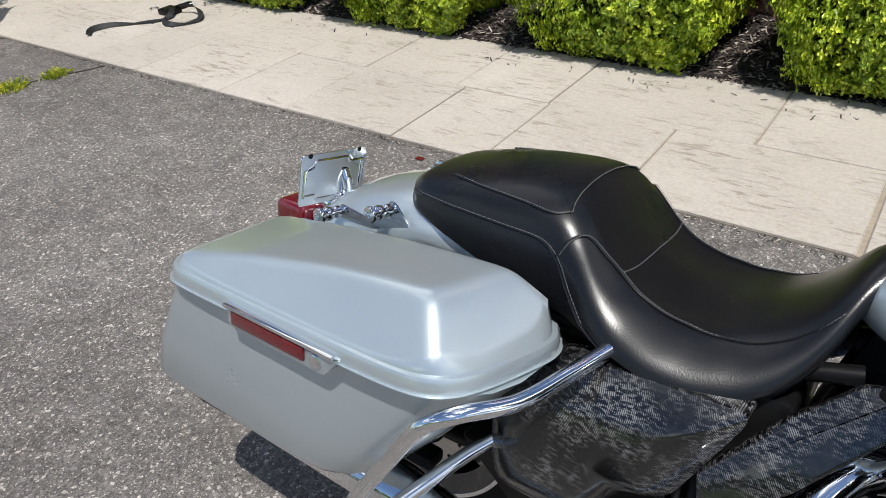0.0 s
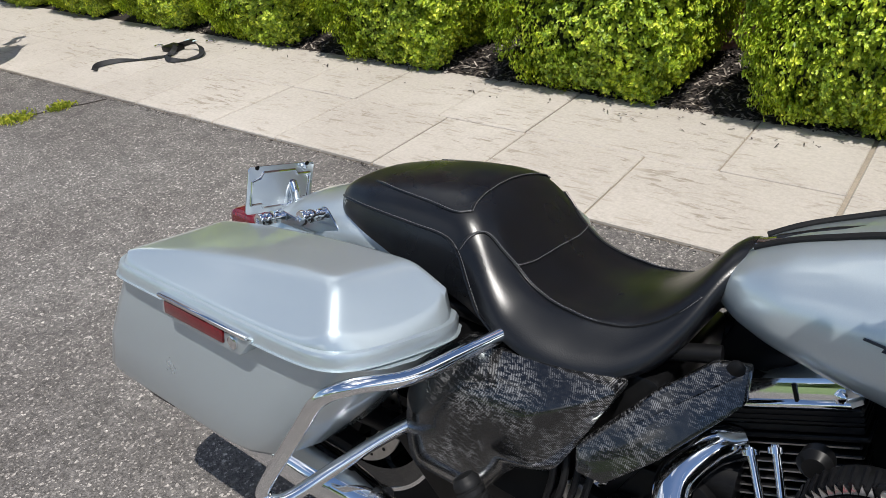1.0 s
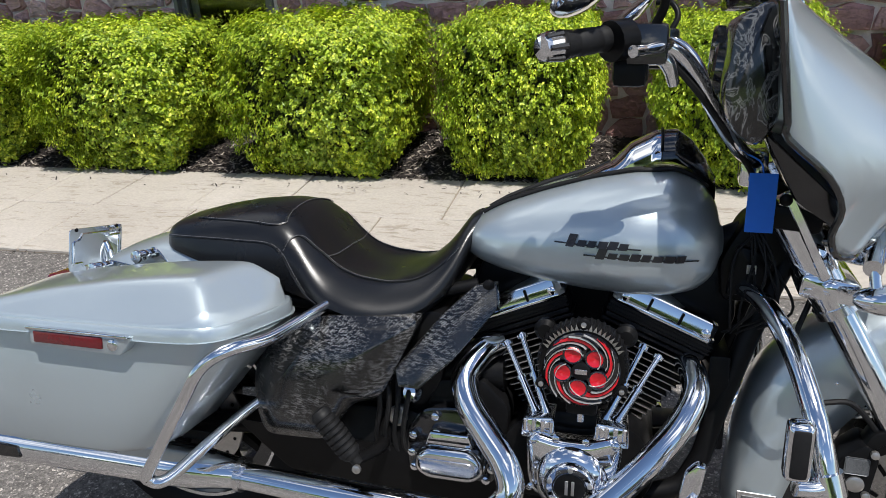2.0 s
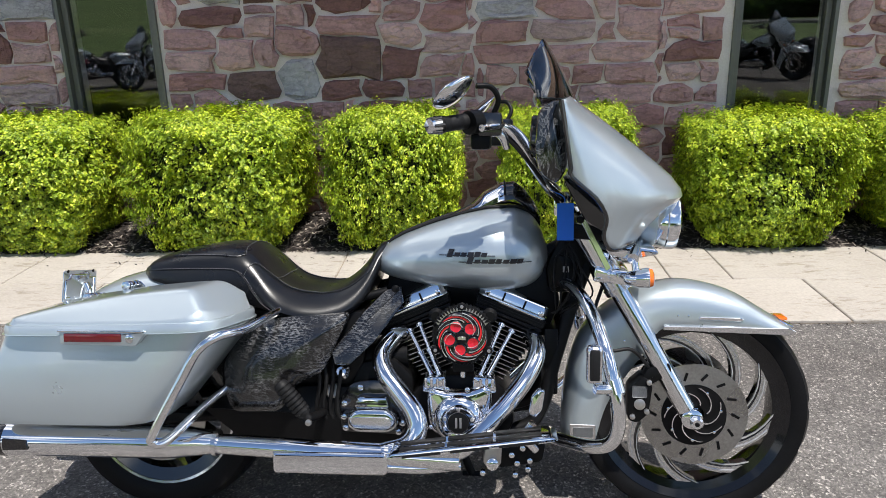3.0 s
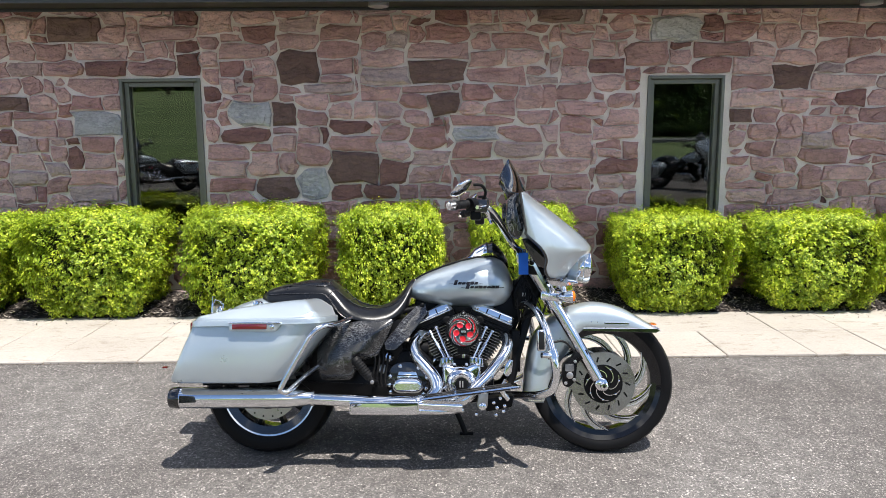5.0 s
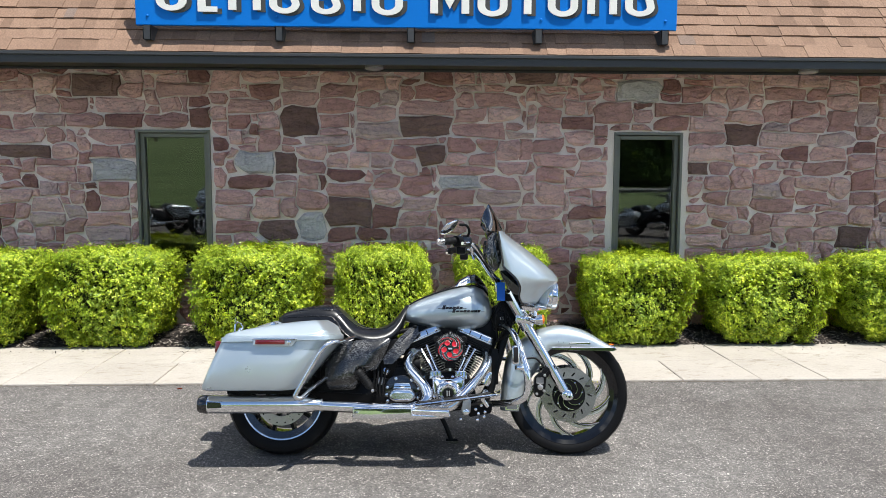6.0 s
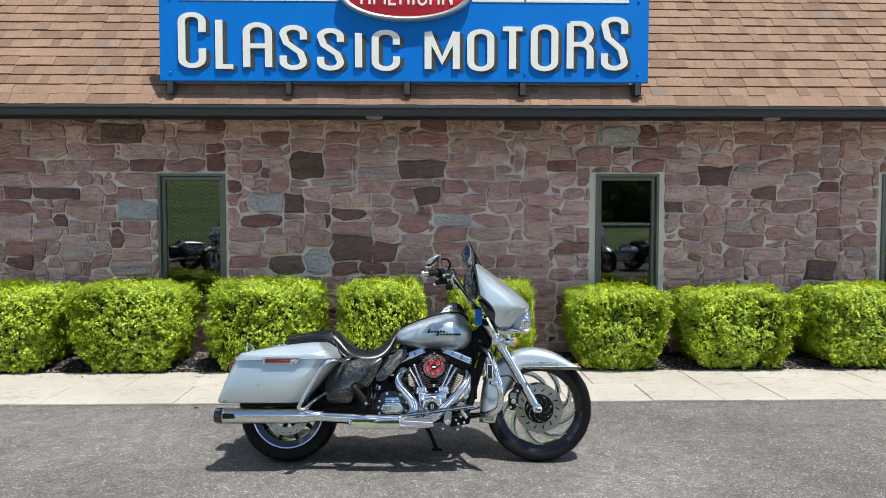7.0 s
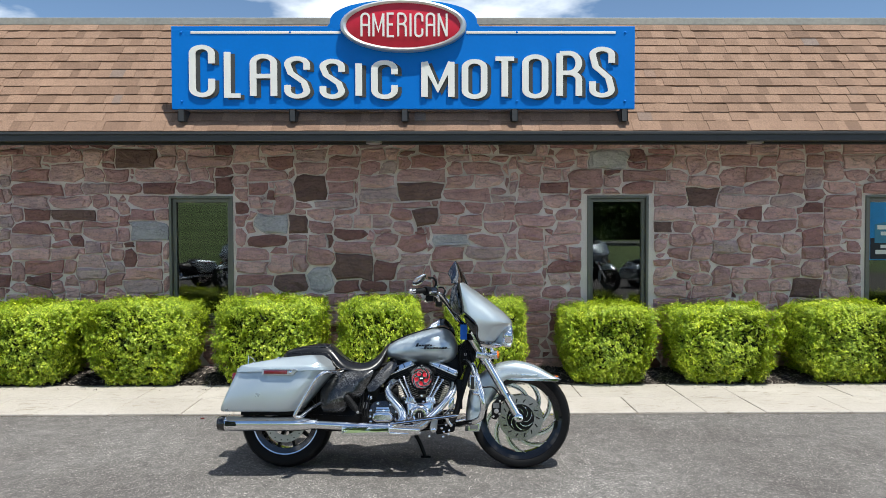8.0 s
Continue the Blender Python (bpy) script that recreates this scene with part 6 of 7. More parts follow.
def cylinder(side):
    """One air-cooled cylinder: barrel, fins, head, rocker box; side -1 rear, 1 front."""
    base, ang = Vector((0.945 + side * 0.055, 0, 0.445)), radians(22.5) * side
    m = Matrix.Translation(base) @ Matrix.Rotation(ang, 4, "Y")

    def put(bm):
        bmesh.ops.transform(bm, matrix=m, verts=bm.verts[:])
        return bm
    barrel = bp("cylinder", put(lathed([(0.052, 0.0), (0.052, 0.20)], (0, 0, 0), (0, 0, 1), 24)), MAT_BLACK, eng)
    for k in range(12):
        h = 0.018 + k * 0.0142
        wd, dp = 0.064 + 0.032 * min(1, k / 9), 0.084 + 0.012 * min(1, k / 9)
        bp("fin", put(boxed((-wd, -dp, h), (wd, dp, h + 0.0050), 0.0018, 1)), MAT_FIN, barrel, smooth=False)
        bp("fin_edge", put(boxed((-wd + 0.003, -dp - 0.0006, h + 0.0014), (wd - 0.003, -dp + 0.0012, h + 0.0036))), MAT_STEEL, barrel, smooth=False)
    bp("cylinder_head", put(boxed((-0.104, -0.100, 0.197), (0.104, 0.100, 0.208), 0.004)), MAT_FIN, eng)
    for h in (0.188,):
        bp("head_fin", put(boxed((-0.108, -0.104, h), (0.108, 0.104, h + 0.007), 0.002, 1)), MAT_FIN, eng, smooth=False)
    bm = bmesh.new()
    c = 0.012
    loft(bm, [[(-a + c, -b, h), (a - c, -b, h), (a, -b + c, h), (a, b - c, h), (a - c, b, h), (-a + c, b, h), (-a, b - c, h), (-a, -b + c, h)] for a, b, h in ((0.106, 0.104, 0.2345), (0.107, 0.105, 0.237), (0.106, 0.104, 0.243), (0.103, 0.101, 0.246), (0.102, 0.099, 0.268), (0.099, 0.096, 0.274), (0.088, 0.080, 0.280), (0.078, 0.066, 0.282))])
    rk = bp("rocker_box", put(bm), MAT_CHROME, eng, "chrome rocker box with a stepped lid")
    bp("rocker_base", put(boxed((-0.106, -0.104, 0.2095), (0.106, 0.104, 0.234), 0.003, 1)), MAT_FIN, rk, "black ribbed base", smooth=False)
    for h in (0.214, 0.222, 0.2295):
        bp("base_rib", put(boxed((-0.108, -0.106, h), (0.108, 0.106, h + 0.003))), MAT_FIN, rk, smooth=False)
    for x in (-0.035, 0.03):
        bp("rocker_rib", put(boxed((x - 0.0028, -0.1035, 0.240), (x + 0.0028, -0.097, 0.269), 0.0012, 1)), MAT_BLACK, rk, smooth=False)
    for x in (-0.06, 0.06):
        bp("rocker_bolt", put(lathed([(0.008, 0), (0.008, 0.010), (0.004, 0.012)], (x * 1.4, -0.099, 0.252), (0, -1, 0.1), 10)), MAT_CHROME, rk)
    for j in (0, 1):
        foot = Vector((0.938 + side * (0.056 + 0.023 * j), -0.190, 0.482))
        top = Vector((0.938 + side * (0.122 + 0.030 * j), -0.126, 0.622 - 0.020 * j))
        rod = bp("pushrod_tube", tubed([foot, foot.lerp(top, 0.48)], 0.0088, 12), MAT_CHROME, eng, "chrome pushrod tube")
        bp("pushrod_upper", tubed([foot.lerp(top, 0.46), top], 0.0062, 12), MAT_CHROME, rod)
        for f in (0.0, 0.45, 0.93):
            bp("pushrod_collar", tubed([foot.lerp(top, f), foot.lerp(top, f + 0.05)], 0.0115, 12), MAT_CHROME, rod)
    tap = bp("tappet_block", prismed(rounded([(0.938 + side * 0.034, 0.440), (0.938 + side * 0.105, 0.440), (0.938 + side * 0.100, 0.482), (0.938 + side * 0.040, 0.488)], 0.006), -0.222, -0.15, 0.005), MAT_CHROME, eng, "chrome tappet block")
    for j in range(4):
        x = 0.938 + side * (0.044 + 0.017 * j)
        bp("tappet_rib", boxed((x - 0.0045, -0.2255, 0.456), (x + 0.0045, -0.220, 0.482), 0.002, 1), MAT_CHROME, tap, smooth=False)
    return barrel


cylinder(-1)
cylinder(1)
ac = bp("air_cleaner", lathed([(0.060, 0.0), (0.078, 0.006), (0.083, 0.022), (0.083, 0.050), (0.078, 0.058), (0.0, 0.060)], (0.944, -0.165, 0.626), (0, -1, 0), 40), MAT_BLACK, None, "round black air cleaner with a red turbine face")
ac.location = (0.004, -0.02, -0.016)
for k in range(44):
    a = 2 * math.pi * k / 44
    q = Vector((math.cos(a), 0, math.sin(a)))
    bp("pleat", tubed([Vector((0.944, -0.188, 0.626)) + q * 0.083, Vector((0.944, -0.222, 0.626)) + q * 0.081], 0.0035, 5), MAT_FIN, ac)
AC = (0.944, 0, 0.626)
face = bp("turbine_face", lathed([(0.069, 0.0), (0.070, 0.008), (0.067, 0.013), (0.040, 0.010), (0.0, 0.010)], (0.944, -0.226, 0.626), (0, -1, 0), 48), MAT_GLOSS, ac, "red and black turbine cover")
for k in range(5):
    a = radians(46 + 72 * k)
    bp("turbine_blade", blade(AC, 0.040, 0.068, a + 0.10, 82, 0.014, 0.016, -0.2445, -0.238), MAT_REDMETAL, face)
    bp("turbine_edge", blade(AC, 0.044, 0.069, a + 0.62, 78, 0.0026, 0.0034, -0.2485, -0.240), MAT_EDGE, face)
    bp("turbine_edge", blade(AC, 0.030, 0.068, a - 0.55, 96, 0.0022, 0.0030, -0.2480, -0.240), MAT_EDGE, face)
    dx, dz = 0.0345 * math.cos(a), 0.0345 * math.sin(a)
    bp("turbine_ring", lathed([(0.0150, 0.0), (0.0185, 0.0), (0.0185, 0.0065), (0.0172, 0.0075), (0.0150, 0.0060), (0.0150, 0.0)], (0.944 + dx, -0.240, 0.626 + dz), (0, -1, 0), 20, False), MAT_GLOSS, face)
    bp("turbine_dish", lathed([(0.0150, 0.0), (0.0150, 0.0062), (0.0120, 0.0050), (0.0, 0.0018)], (0.944 + dx, -0.240, 0.626 + dz), (0, -1, 0), 18), MAT_REDMETAL, face)
bp("turbine_centre", lathed([(0.017, 0.0), (0.017, 0.008), (0.013, 0.010), (0.0, 0.010)], (0.944, -0.240, 0.626), (0, -1, 0), 20), MAT_BLACK, face)
bp("centre_bar", boxed((0.933, -0.2518, 0.621), (0.955, -0.2502, 0.631), 0.0006, 1), MAT_ALU, face, "pale bar in place of a maker's mark")
for k in range(20):
    a = radians(28 + 124 * k / 19)
    q = Vector((math.cos(a), 0, math.sin(a)))
    c = Vector((0.944, -0.224, 0.626)) + q * 0.0775
    t_ = Vector((-q.z, 0, q.x)) * 0.0035
    bm = bmesh.new()
    loft(bm, [[c - t_ - q * 0.006, c + t_ - q * 0.006, c + q * 0.006], [p + Vector((0, -0.002, 0)) for p in (c - t_ - q * 0.006, c + t_ - q * 0.006, c + q * 0.006)]])
    bp("filter_tooth", bm, MAT_STEEL, ac, smooth=False)
for a in (90, 208, 332):
    q = Vector((math.cos(radians(a)), 0, math.sin(radians(a))))
    ear = bp("clamp_ear", lathed([(0.011, 0.0), (0.011, 0.006), (0.008, 0.008)], Vector((0.944, -0.222, 0.626)) + q * 0.084, (0, -1, 0), 14), MAT_BLACK, ac)
    bp("ear_bolt", lathed([(0.005, 0.0), (0.005, 0.004), (0.0025, 0.005)], Vector((0.944, -0.230, 0.626)) + q * 0.084, (0, -1, 0), 8), MAT_STEEL, ear)
bp("breather", boxed((0.915, -0.20, 0.515), (0.975, -0.15, 0.545), 0.008), MAT_BLACK, ac)
bp("breather_bolt", tubed([(0.944, -0.19, 0.50), (0.944, -0.19, 0.53)], 0.008, 10), MAT_CHROME, ac)
for x in (0.868, 1.020):
    bp("intake_bolt", lathed([(0.020, 0), (0.022, 0.02), (0.014, 0.03)], (x, -0.15, 0.672), (0, -1, 0), 16), MAT_BLACK, ac)

# exhaust
ex = bp("exhaust_pipe", tubed([(0.94, -0.29, 0.272), (0.74, -0.292, 0.282), (0.45, -0.295, 0.298), (0.24, -0.295, 0.308)], [0.033, 0.031, 0.029, 0.028], 20, 3), MAT_CHROME, None, "polished exhaust pipe with heat shields")
bp("rear_header", tubed([(0.765, -0.095, 0.585), (0.735, -0.130, 0.575), (0.711, -0.175, 0.537), (0.728, -0.212, 0.492), (0.768, -0.238, 0.448), (0.810, -0.262, 0.400), (0.824, -0.278, 0.350), (0.795, -0.288, 0.308), (0.73, -0.292, 0.288)], 0.0285, 18, 6), MAT_CHROME, ex)
bp("front_header", tubed([(1.115, -0.035, 0.590), (1.148, -0.095, 0.575), (1.160, -0.150, 0.541), (1.130, -0.197, 0.484), (1.065, -0.238, 0.408), (1.000, -0.266, 0.343), (0.950, -0.280, 0.300), (0.88, -0.288, 0.279), (0.82, -0.29, 0.273)], 0.0265, 18, 6), MAT_CHROME, ex)
bp("heat_shield", prismed(rounded([(0.424, 0.246), (0.432, 0.238), (0.738, 0.236), (0.746, 0.245), (0.745, 0.300), (0.424, 0.300)], 0.008), -0.332, -0.300, 0.010, 3), MAT_CHROME, ex)
bp("lower_pipe", tubed([(0.72, -0.30, 0.255), (0.84, -0.298, 0.250), (0.945, -0.29, 0.253)], [0.020, 0.018, 0.012], 14, 4), MAT_CHROME, ex)
bp("pipe_clamp", tubed([(0.262, -0.295, 0.310), (0.250, -0.295, 0.3105)], 0.037, 20), MAT_ALU, ex)
bp("pipe_clamp", tubed([(0.742, -0.292, 0.281), (0.732, -0.292, 0.2825)], 0.0375, 20), MAT_ALU, ex)

# transmission, levers, floorboards
tr = bp("gearbox", prismed(rounded([(0.54, 0.30), (0.79, 0.29), (0.80, 0.46), (0.74, 0.52), (0.60, 0.50), (0.54, 0.42)], 0.02), -0.145, 0.145, 0.01), MAT_BLACK, None, "black gearbox with a chrome side cover")
gc = bp("gearbox_cover", prismed(rounded([(0.612, 0.334), (0.640, 0.316), (0.735, 0.316), (0.760, 0.335), (0.757, 0.367), (0.735, 0.388), (0.640, 0.388), (0.615, 0.372)], 0.014), -0.225, -0.145, 0.014, 3), MAT_CHROME, tr)
bp("cover_step", prismed(rounded([(0.632, 0.386), (0.736, 0.386), (0.726, 0.418), (0.642, 0.418)], 0.006), -0.208, -0.145, 0.006), MAT_CHROME, tr)
bp("cover_ridge", boxed((0.640, -0.2105, 0.398), (0.728, -0.2075, 0.402), 0.001, 1), MAT_BLACK, tr, smooth=False)
bp("case_half", prismed(rounded([(0.585, 0.300), (0.775, 0.292), (0.790, 0.40), (0.755, 0.445), (0.69, 0.462), (0.62, 0.452), (0.578, 0.40)], 0.02), -0.172, -0.146, 0.008), MAT_GLOSS, tr, "gloss black side half")
bp("starter_motor", tubed([(0.60, -0.09, 0.505), (0.78, -0.09, 0.515)], 0.040, 20), MAT_BLACK, tr, "black starter motor")
bp("cover_inset", prismed(rounded([(0.632, 0.334), (0.738, 0.334), (0.745, 0.350), (0.735, 0.366), (0.634, 0.366), (0.626, 0.350)], 0.008), -0.2275, -0.2245, 0.001, 1), MAT_ALU, gc)
for x, z in ((0.600, 0.392), (0.597, 0.352), (0.602, 0.318), (0.770, 0.335), (0.775, 0.385), (0.758, 0.308), (0.648, 0.440), (0.735, 0.432)):
    bp("case_bolt", lathed([(0.009, 0), (0.009, 0.012), (0.005, 0.014)], (x, -0.173, z), (0, -1, 0), 8), MAT_CHROME, tr)
bp("oil_filler", lathed([(0.022, 0.0), (0.022, 0.030), (0.018, 0.034), (0.016, 0.030), (0.0, 0.030)], (0.563, -0.145, 0.421), (0, -1, 0.2), 20), MAT_STEEL, tr, "ribbed oil filler cap")
bp("filler_neck", tubed([(0.563, -0.13, 0.34), (0.563, -0.14, 0.415)], 0.020, 14), MAT_BLACK, tr)
bp("chrome_switch", lathed([(0.022, 0.0), (0.024, 0.02), (0.014, 0.034), (0.0, 0.036)], (0.592, -0.15, 0.478), (0, -1, 0.3), 10), MAT_CHROME, tr, "", False)
for k in range(4):
    bp("hose", tubed([(0.50 + 0.03 * k, -0.16, 0.56 - 0.02 * k), (0.53 + 0.02 * k, -0.19, 0.47), (0.515 + 0.02 * k, -0.17, 0.36), (0.56 + 0.02 * k, -0.15, 0.30)], 0.006, 7, 5), MAT_RUBBER, tr)
for s in (-1, 1):
    fb = bp("floorboard", prismed(rounded([(0.755, 0.314), (0.775, 0.309), (1.19, 0.363), (1.205, 0.372), (1.185, 0.379), (0.765, 0.325)], 0.005), s * 0.345 - 0.046, s * 0.345 + 0.046, 0.005), MAT_CHROME, None, "slim chrome rider floorboard with long rubber inserts")
    for k in range(3):
        p = Vector((0.845 + 0.128 * k, 0, 0.3365 + 0.0171 * k))
        for dy in (-0.022, 0.022):
            bm = boxed((-0.061, -0.010, -0.002), (0.061, 0.010, 0.0025), 0.0015, 1)
            bmesh.ops.transform(bm, matrix=Matrix.Translation((p.x, s * 0.345 + dy, p.z)) @ Matrix.Rotation(radians(-7.4), 4, "Y"), verts=bm.verts[:])
            bp("rubber_insert", bm, MAT_RUBBER, fb)
    for k in range(3):
        p = Vector((0.845 + 0.128 * k, 0, 0.3245 + 0.0167 * k))
        bm = prismed(rounded([(-0.052, -0.0035), (0.052, -0.0035), (0.052, 0.0035), (-0.052, 0.0035)], 0.0034), s * 0.391 - 0.002, s * 0.391 + 0.002)
        bmesh.ops.transform(bm, matrix=Matrix.Translation((p.x, 0, p.z)) @ Matrix.Rotation(radians(-7.4), 4, "Y"), verts=bm.verts[:])
        bp("side_slot", bm, MAT_RUBBER, fb, smooth=False)
    bp("board_mount", prismed(rounded([(1.02, 0.35), (1.06, 0.35), (1.055, 0.27), (1.03, 0.255), (1.005, 0.275)], 0.012), s * 0.30 - 0.02, s * 0.30 + 0.02, 0.004), MAT_STEEL, fb)
    bp("mount_pivot", lathed([(0.017, 0), (0.017, 0.008), (0.010, 0.012)], (1.032, s * 0.322, 0.276), (0, s, 0), 16), MAT_CHROME, fb)
    for x, z in ((1.085, 0.285), (1.10, 0.262), (1.135, 0.27), (1.13, 0.245), (1.095, 0.228), (1.005, 0.232), (1.115, 0.305)):
        bp("mount_bolt", lathed([(0.008, 0), (0.008, 0.016), (0.004, 0.018)], (x, s * 0.27, z), (0, s, 0), 8), MAT_CHROME, fb)
    bp("board_arm", prismed(rounded([(1.05, 0.24), (1.17, 0.262), (1.18, 0.315), (1.04, 0.30)], 0.012), s * 0.22 - 0.05, s * 0.22 + 0.05, 0.005), MAT_BLACK, fb)
    gd_ = bp("engine_guard", tubed([(1.235, s * 0.06, 0.735), (1.265, s * 0.14, 0.728), (1.295, s * 0.26, 0.690), (1.322, s * 0.36, 0.610), (1.345, s * 0.395, 0.510), (1.356, s * 0.395, 0.430), (1.342, s * 0.375, 0.362), (1.295, s * 0.32, 0.328), (1.225, s * 0.22, 0.308), (1.165, s * 0.14, 0.298)], 0.0185, 16, 5), MAT_CHROME, None, "chrome engine guard")
    pg = bp("highway_peg", boxed((1.268, s * 0.422 - 0.018, 0.535), (1.308, s * 0.422 + 0.018, 0.632), 0.014, 3), MAT_CHROME, gd_, "chrome highway peg with a black pad")
    bp("peg_pad", boxed((1.274, s * 0.433 - 0.010, 0.543), (1.302, s * 0.433 + 0.010, 0.625), 0.008, 2), MAT_RUBBER, pg)
    bp("peg_clamp", tubed([(1.348, s * 0.395, 0.500), (1.338, s * 0.388, 0.535)], 0.026, 16), MAT_CHROME, gd_)
    bp("peg_arm", tubed([(1.29, s * 0.42, 0.518), (1.32, s * 0.41, 0.515), (1.345, s * 0.395, 0.515)], 0.013, 12, 4), MAT_CHROME, gd_)
    ribs = [(0.008, 0.0), (0.016, 0.002), (0.0195, 0.008)]
    for k in range(8):
        h0 = 0.010 + 0.0125 * k
        ribs += [(0.0215 + 0.0025 * math.sin(0.4 * k), h0 + 0.001), (0.0215 + 0.0025 * math.sin(0.4 * k), h0 + 0.0085), (0.0195, h0 + 0.0095), (0.0195, h0 + 0.0115)]
    ribs += [(0.018, 0.114), (0.012, 0.119), (0.010, 0.134)]
    pp = bp("passenger_peg", lathed(ribs, (0.447, s * 0.322, 0.496), (0.62, 0.0, -0.78), 20), MAT_RUBBER, None, "folded ribbed black rubber passenger footpeg")
    bp("peg_bolt", lathed([(0.009, 0.0), (0.009, 0.006), (0.005, 0.008)], (0.532, s * 0.334, 0.388), (0, s, 0), 12), MAT_STEEL, pp)
    bp("peg_hinge", tubed([(0.515, s * 0.30, 0.385), (0.535, s * 0.22, 0.37), (0.53, s * 0.16, 0.36)], 0.013, 10, 4), MAT_BLACK, pp)
bp("brake_pedal", prismed(rounded([(1.128, 0.420), (1.138, 0.470), (1.156, 0.490), (1.172, 0.486), (1.164, 0.430), (1.145, 0.408)], 0.008), -0.335, -0.315, 0.005), MAT_CHROME, None, "chrome brake pedal")
bp("pedal_arm", tubed([(1.14, -0.32, 0.39), (1.12, -0.30, 0.345), (1.15, -0.28, 0.30)], 0.012, 10, 4), MAT_CHROME)
bp("shift_lever", tubed([(1.08, 0.27, 0.33), (1.16, 0.30, 0.40), (1.20, 0.34, 0.42)], 0.010, 10, 4), MAT_CHROME)
bp("primary_cover", prismed(rounded([(0.50, 0.30), (0.66, 0.25), (0.98, 0.26), (1.06, 0.34), (1.03, 0.44), (0.92, 0.48), (0.60, 0.46), (0.50, 0.40)], 0.05), 0.15, 0.24, 0.02, 3), MAT_CHROME, None, "chrome primary cover")
bp("oil_cooler", boxed((1.185, -0.10, 0.40), (1.225, 0.10, 0.60), 0.006), MAT_BLACK)
bp("kick_stand", tubed([(0.86, 0.10, 0.262), (0.92, 0.105, 0.16), (0.96, 0.110, 0.062)], 0.014, 10, 4), MAT_BLACK, None, "side stand let down")
bp("stand_foot", tubed([(0.93, 0.112, 0.058), (1.00, 0.112, 0.058)], 0.0085, 8), MAT_BLACK)
wrng = random.Random(12)
for k in range(7):
    x0, x1, y1 = 1.235 + wrng.uniform(0, 0.05), 1.24 + wrng.uniform(-0.03, 0.06), -0.085 - wrng.uniform(0, 0.03)
    bp("wiring", tubed([(x0, -0.07, 0.86), (x1, y1, 0.79 + wrng.uniform(-0.02, 0.02)), (x1 + wrng.uniform(-0.02, 0.03), y1, 0.70), (1.225 + wrng.uniform(-0.02, 0.02), -0.07, 0.64)], 0.0028, 6, 5), MAT_RUBBER, fr)
bp("brake_hose", tubed([(1.36, -0.10, 0.74), (1.33, -0.15, 0.64), (1.37, -0.165, 0.56), (1.44, -0.15, 0.555), (1.50, -0.135, 0.49)], 0.0055, 8, 6), MAT_RUBBER, None, steer=True)
bp("horn", lathed([(0.0, 0.0), (0.04, 0.004), (0.046, 0.02), (0.03, 0.03), (0.0, 0.032)], (0.86, 0.16, 0.60), (0, 1, 0), 20), MAT_CHROME)

# ---- behind the camera: lawn bank, road, trees, parked motorcycles ----
def bank(x, d):
    """Height of the grass d metres beyond the lot: a bank on one side that flattens out towards the other."""
    side = max(0.0, min(1.0, (4.0 - x) / 10.0))
    return (0.25 + 6.9 * side) * (1 - math.exp(-d / 38))


verts, faces = [], []
nx, ny = 60, 40
for i in range(nx + 1):
    for j in range(ny + 1):
        x, y = -70 + 140 * i / nx, -15.0 - 75 * (j / ny) ** 1.4
        d = -15.0 - y
        z = -0.03 + 0.10 * min(1, d / 0.6) + bank(x, d) + 0.15 * noise.noise((x * 0.15, y * 0.15, 0)) * min(1, d / 4)
        verts.append((x, y, z))
for i in range(nx):
    for j in range(ny):
        a = i * (ny + 1) + j
        faces.append((a, a + 1, a + ny + 2, a + ny + 1))
lawn = new("lawn", raw_mesh("lawn", verts, faces, MAT_GRASS, True))
tagged(lawn, "mown grass bank rising beyond the parking lot", "lawn", "", "structure")
MAT_WIRE = worn("weathered_wire", (0.30, 0.31, 0.31), 0.6, 0.4)
MAT_TREELEAF = leaf_mat("tree_leaf", [(0.0, (0.06, 0.11, 0.045)), (0.5, (0.11, 0.18, 0.07)), (1.0, (0.18, 0.26, 0.09))])


def tree_meshes(seed):
    r = random.Random(seed)
    bm = bmesh.new()
    tube(bm, [(0, 0, -0.5), (0.1, 0, 2.0), (0.05, 0.1, 4.5), (0.0, 0.0, 8.0)], [0.38, 0.28, 0.2, 0.06], 10, 3)
    tips = []
    for k in range(14):
        a, z = k * 2.4, 0.9 + 0.5 * k
        ln = 3.6 - 0.14 * k
        p = Vector((math.cos(a) * ln, math.sin(a) * ln, z + 1.3))
        tube(bm, [(0.05, 0, z), (p.x * 0.5, p.y * 0.5, z + 0.9), tuple(p)], [0.12, 0.08, 0.03], 6, 3)
        tips += [p, p * 0.6 + Vector((0, 0, (z + 1.0) * 0.4))]
    vs, fs = [], []
    for p in tips:
        for _ in range(300):
            q = p + Vector((r.gauss(0, 0.75), r.gauss(0, 0.75), r.gauss(0, 0.55)))
            nrm = Vector((r.uniform(-1, 1), r.uniform(-1, 1), r.uniform(-0.3, 1))).normalized()
            t = nrm.orthogonal().normalized() * r.uniform(0.16, 0.32)
            b = nrm.cross(t).normalized() * r.uniform(0.10, 0.20)
            k = len(vs)
            vs += [q - t, q + b, q + t, q - b]
            fs += [(k, k + 1, k + 2), (k, k + 2, k + 3)]
    return mesh_of("trunk", bm, MAT_BARK), raw_mesh("crown", vs, fs, MAT_TREELEAF)


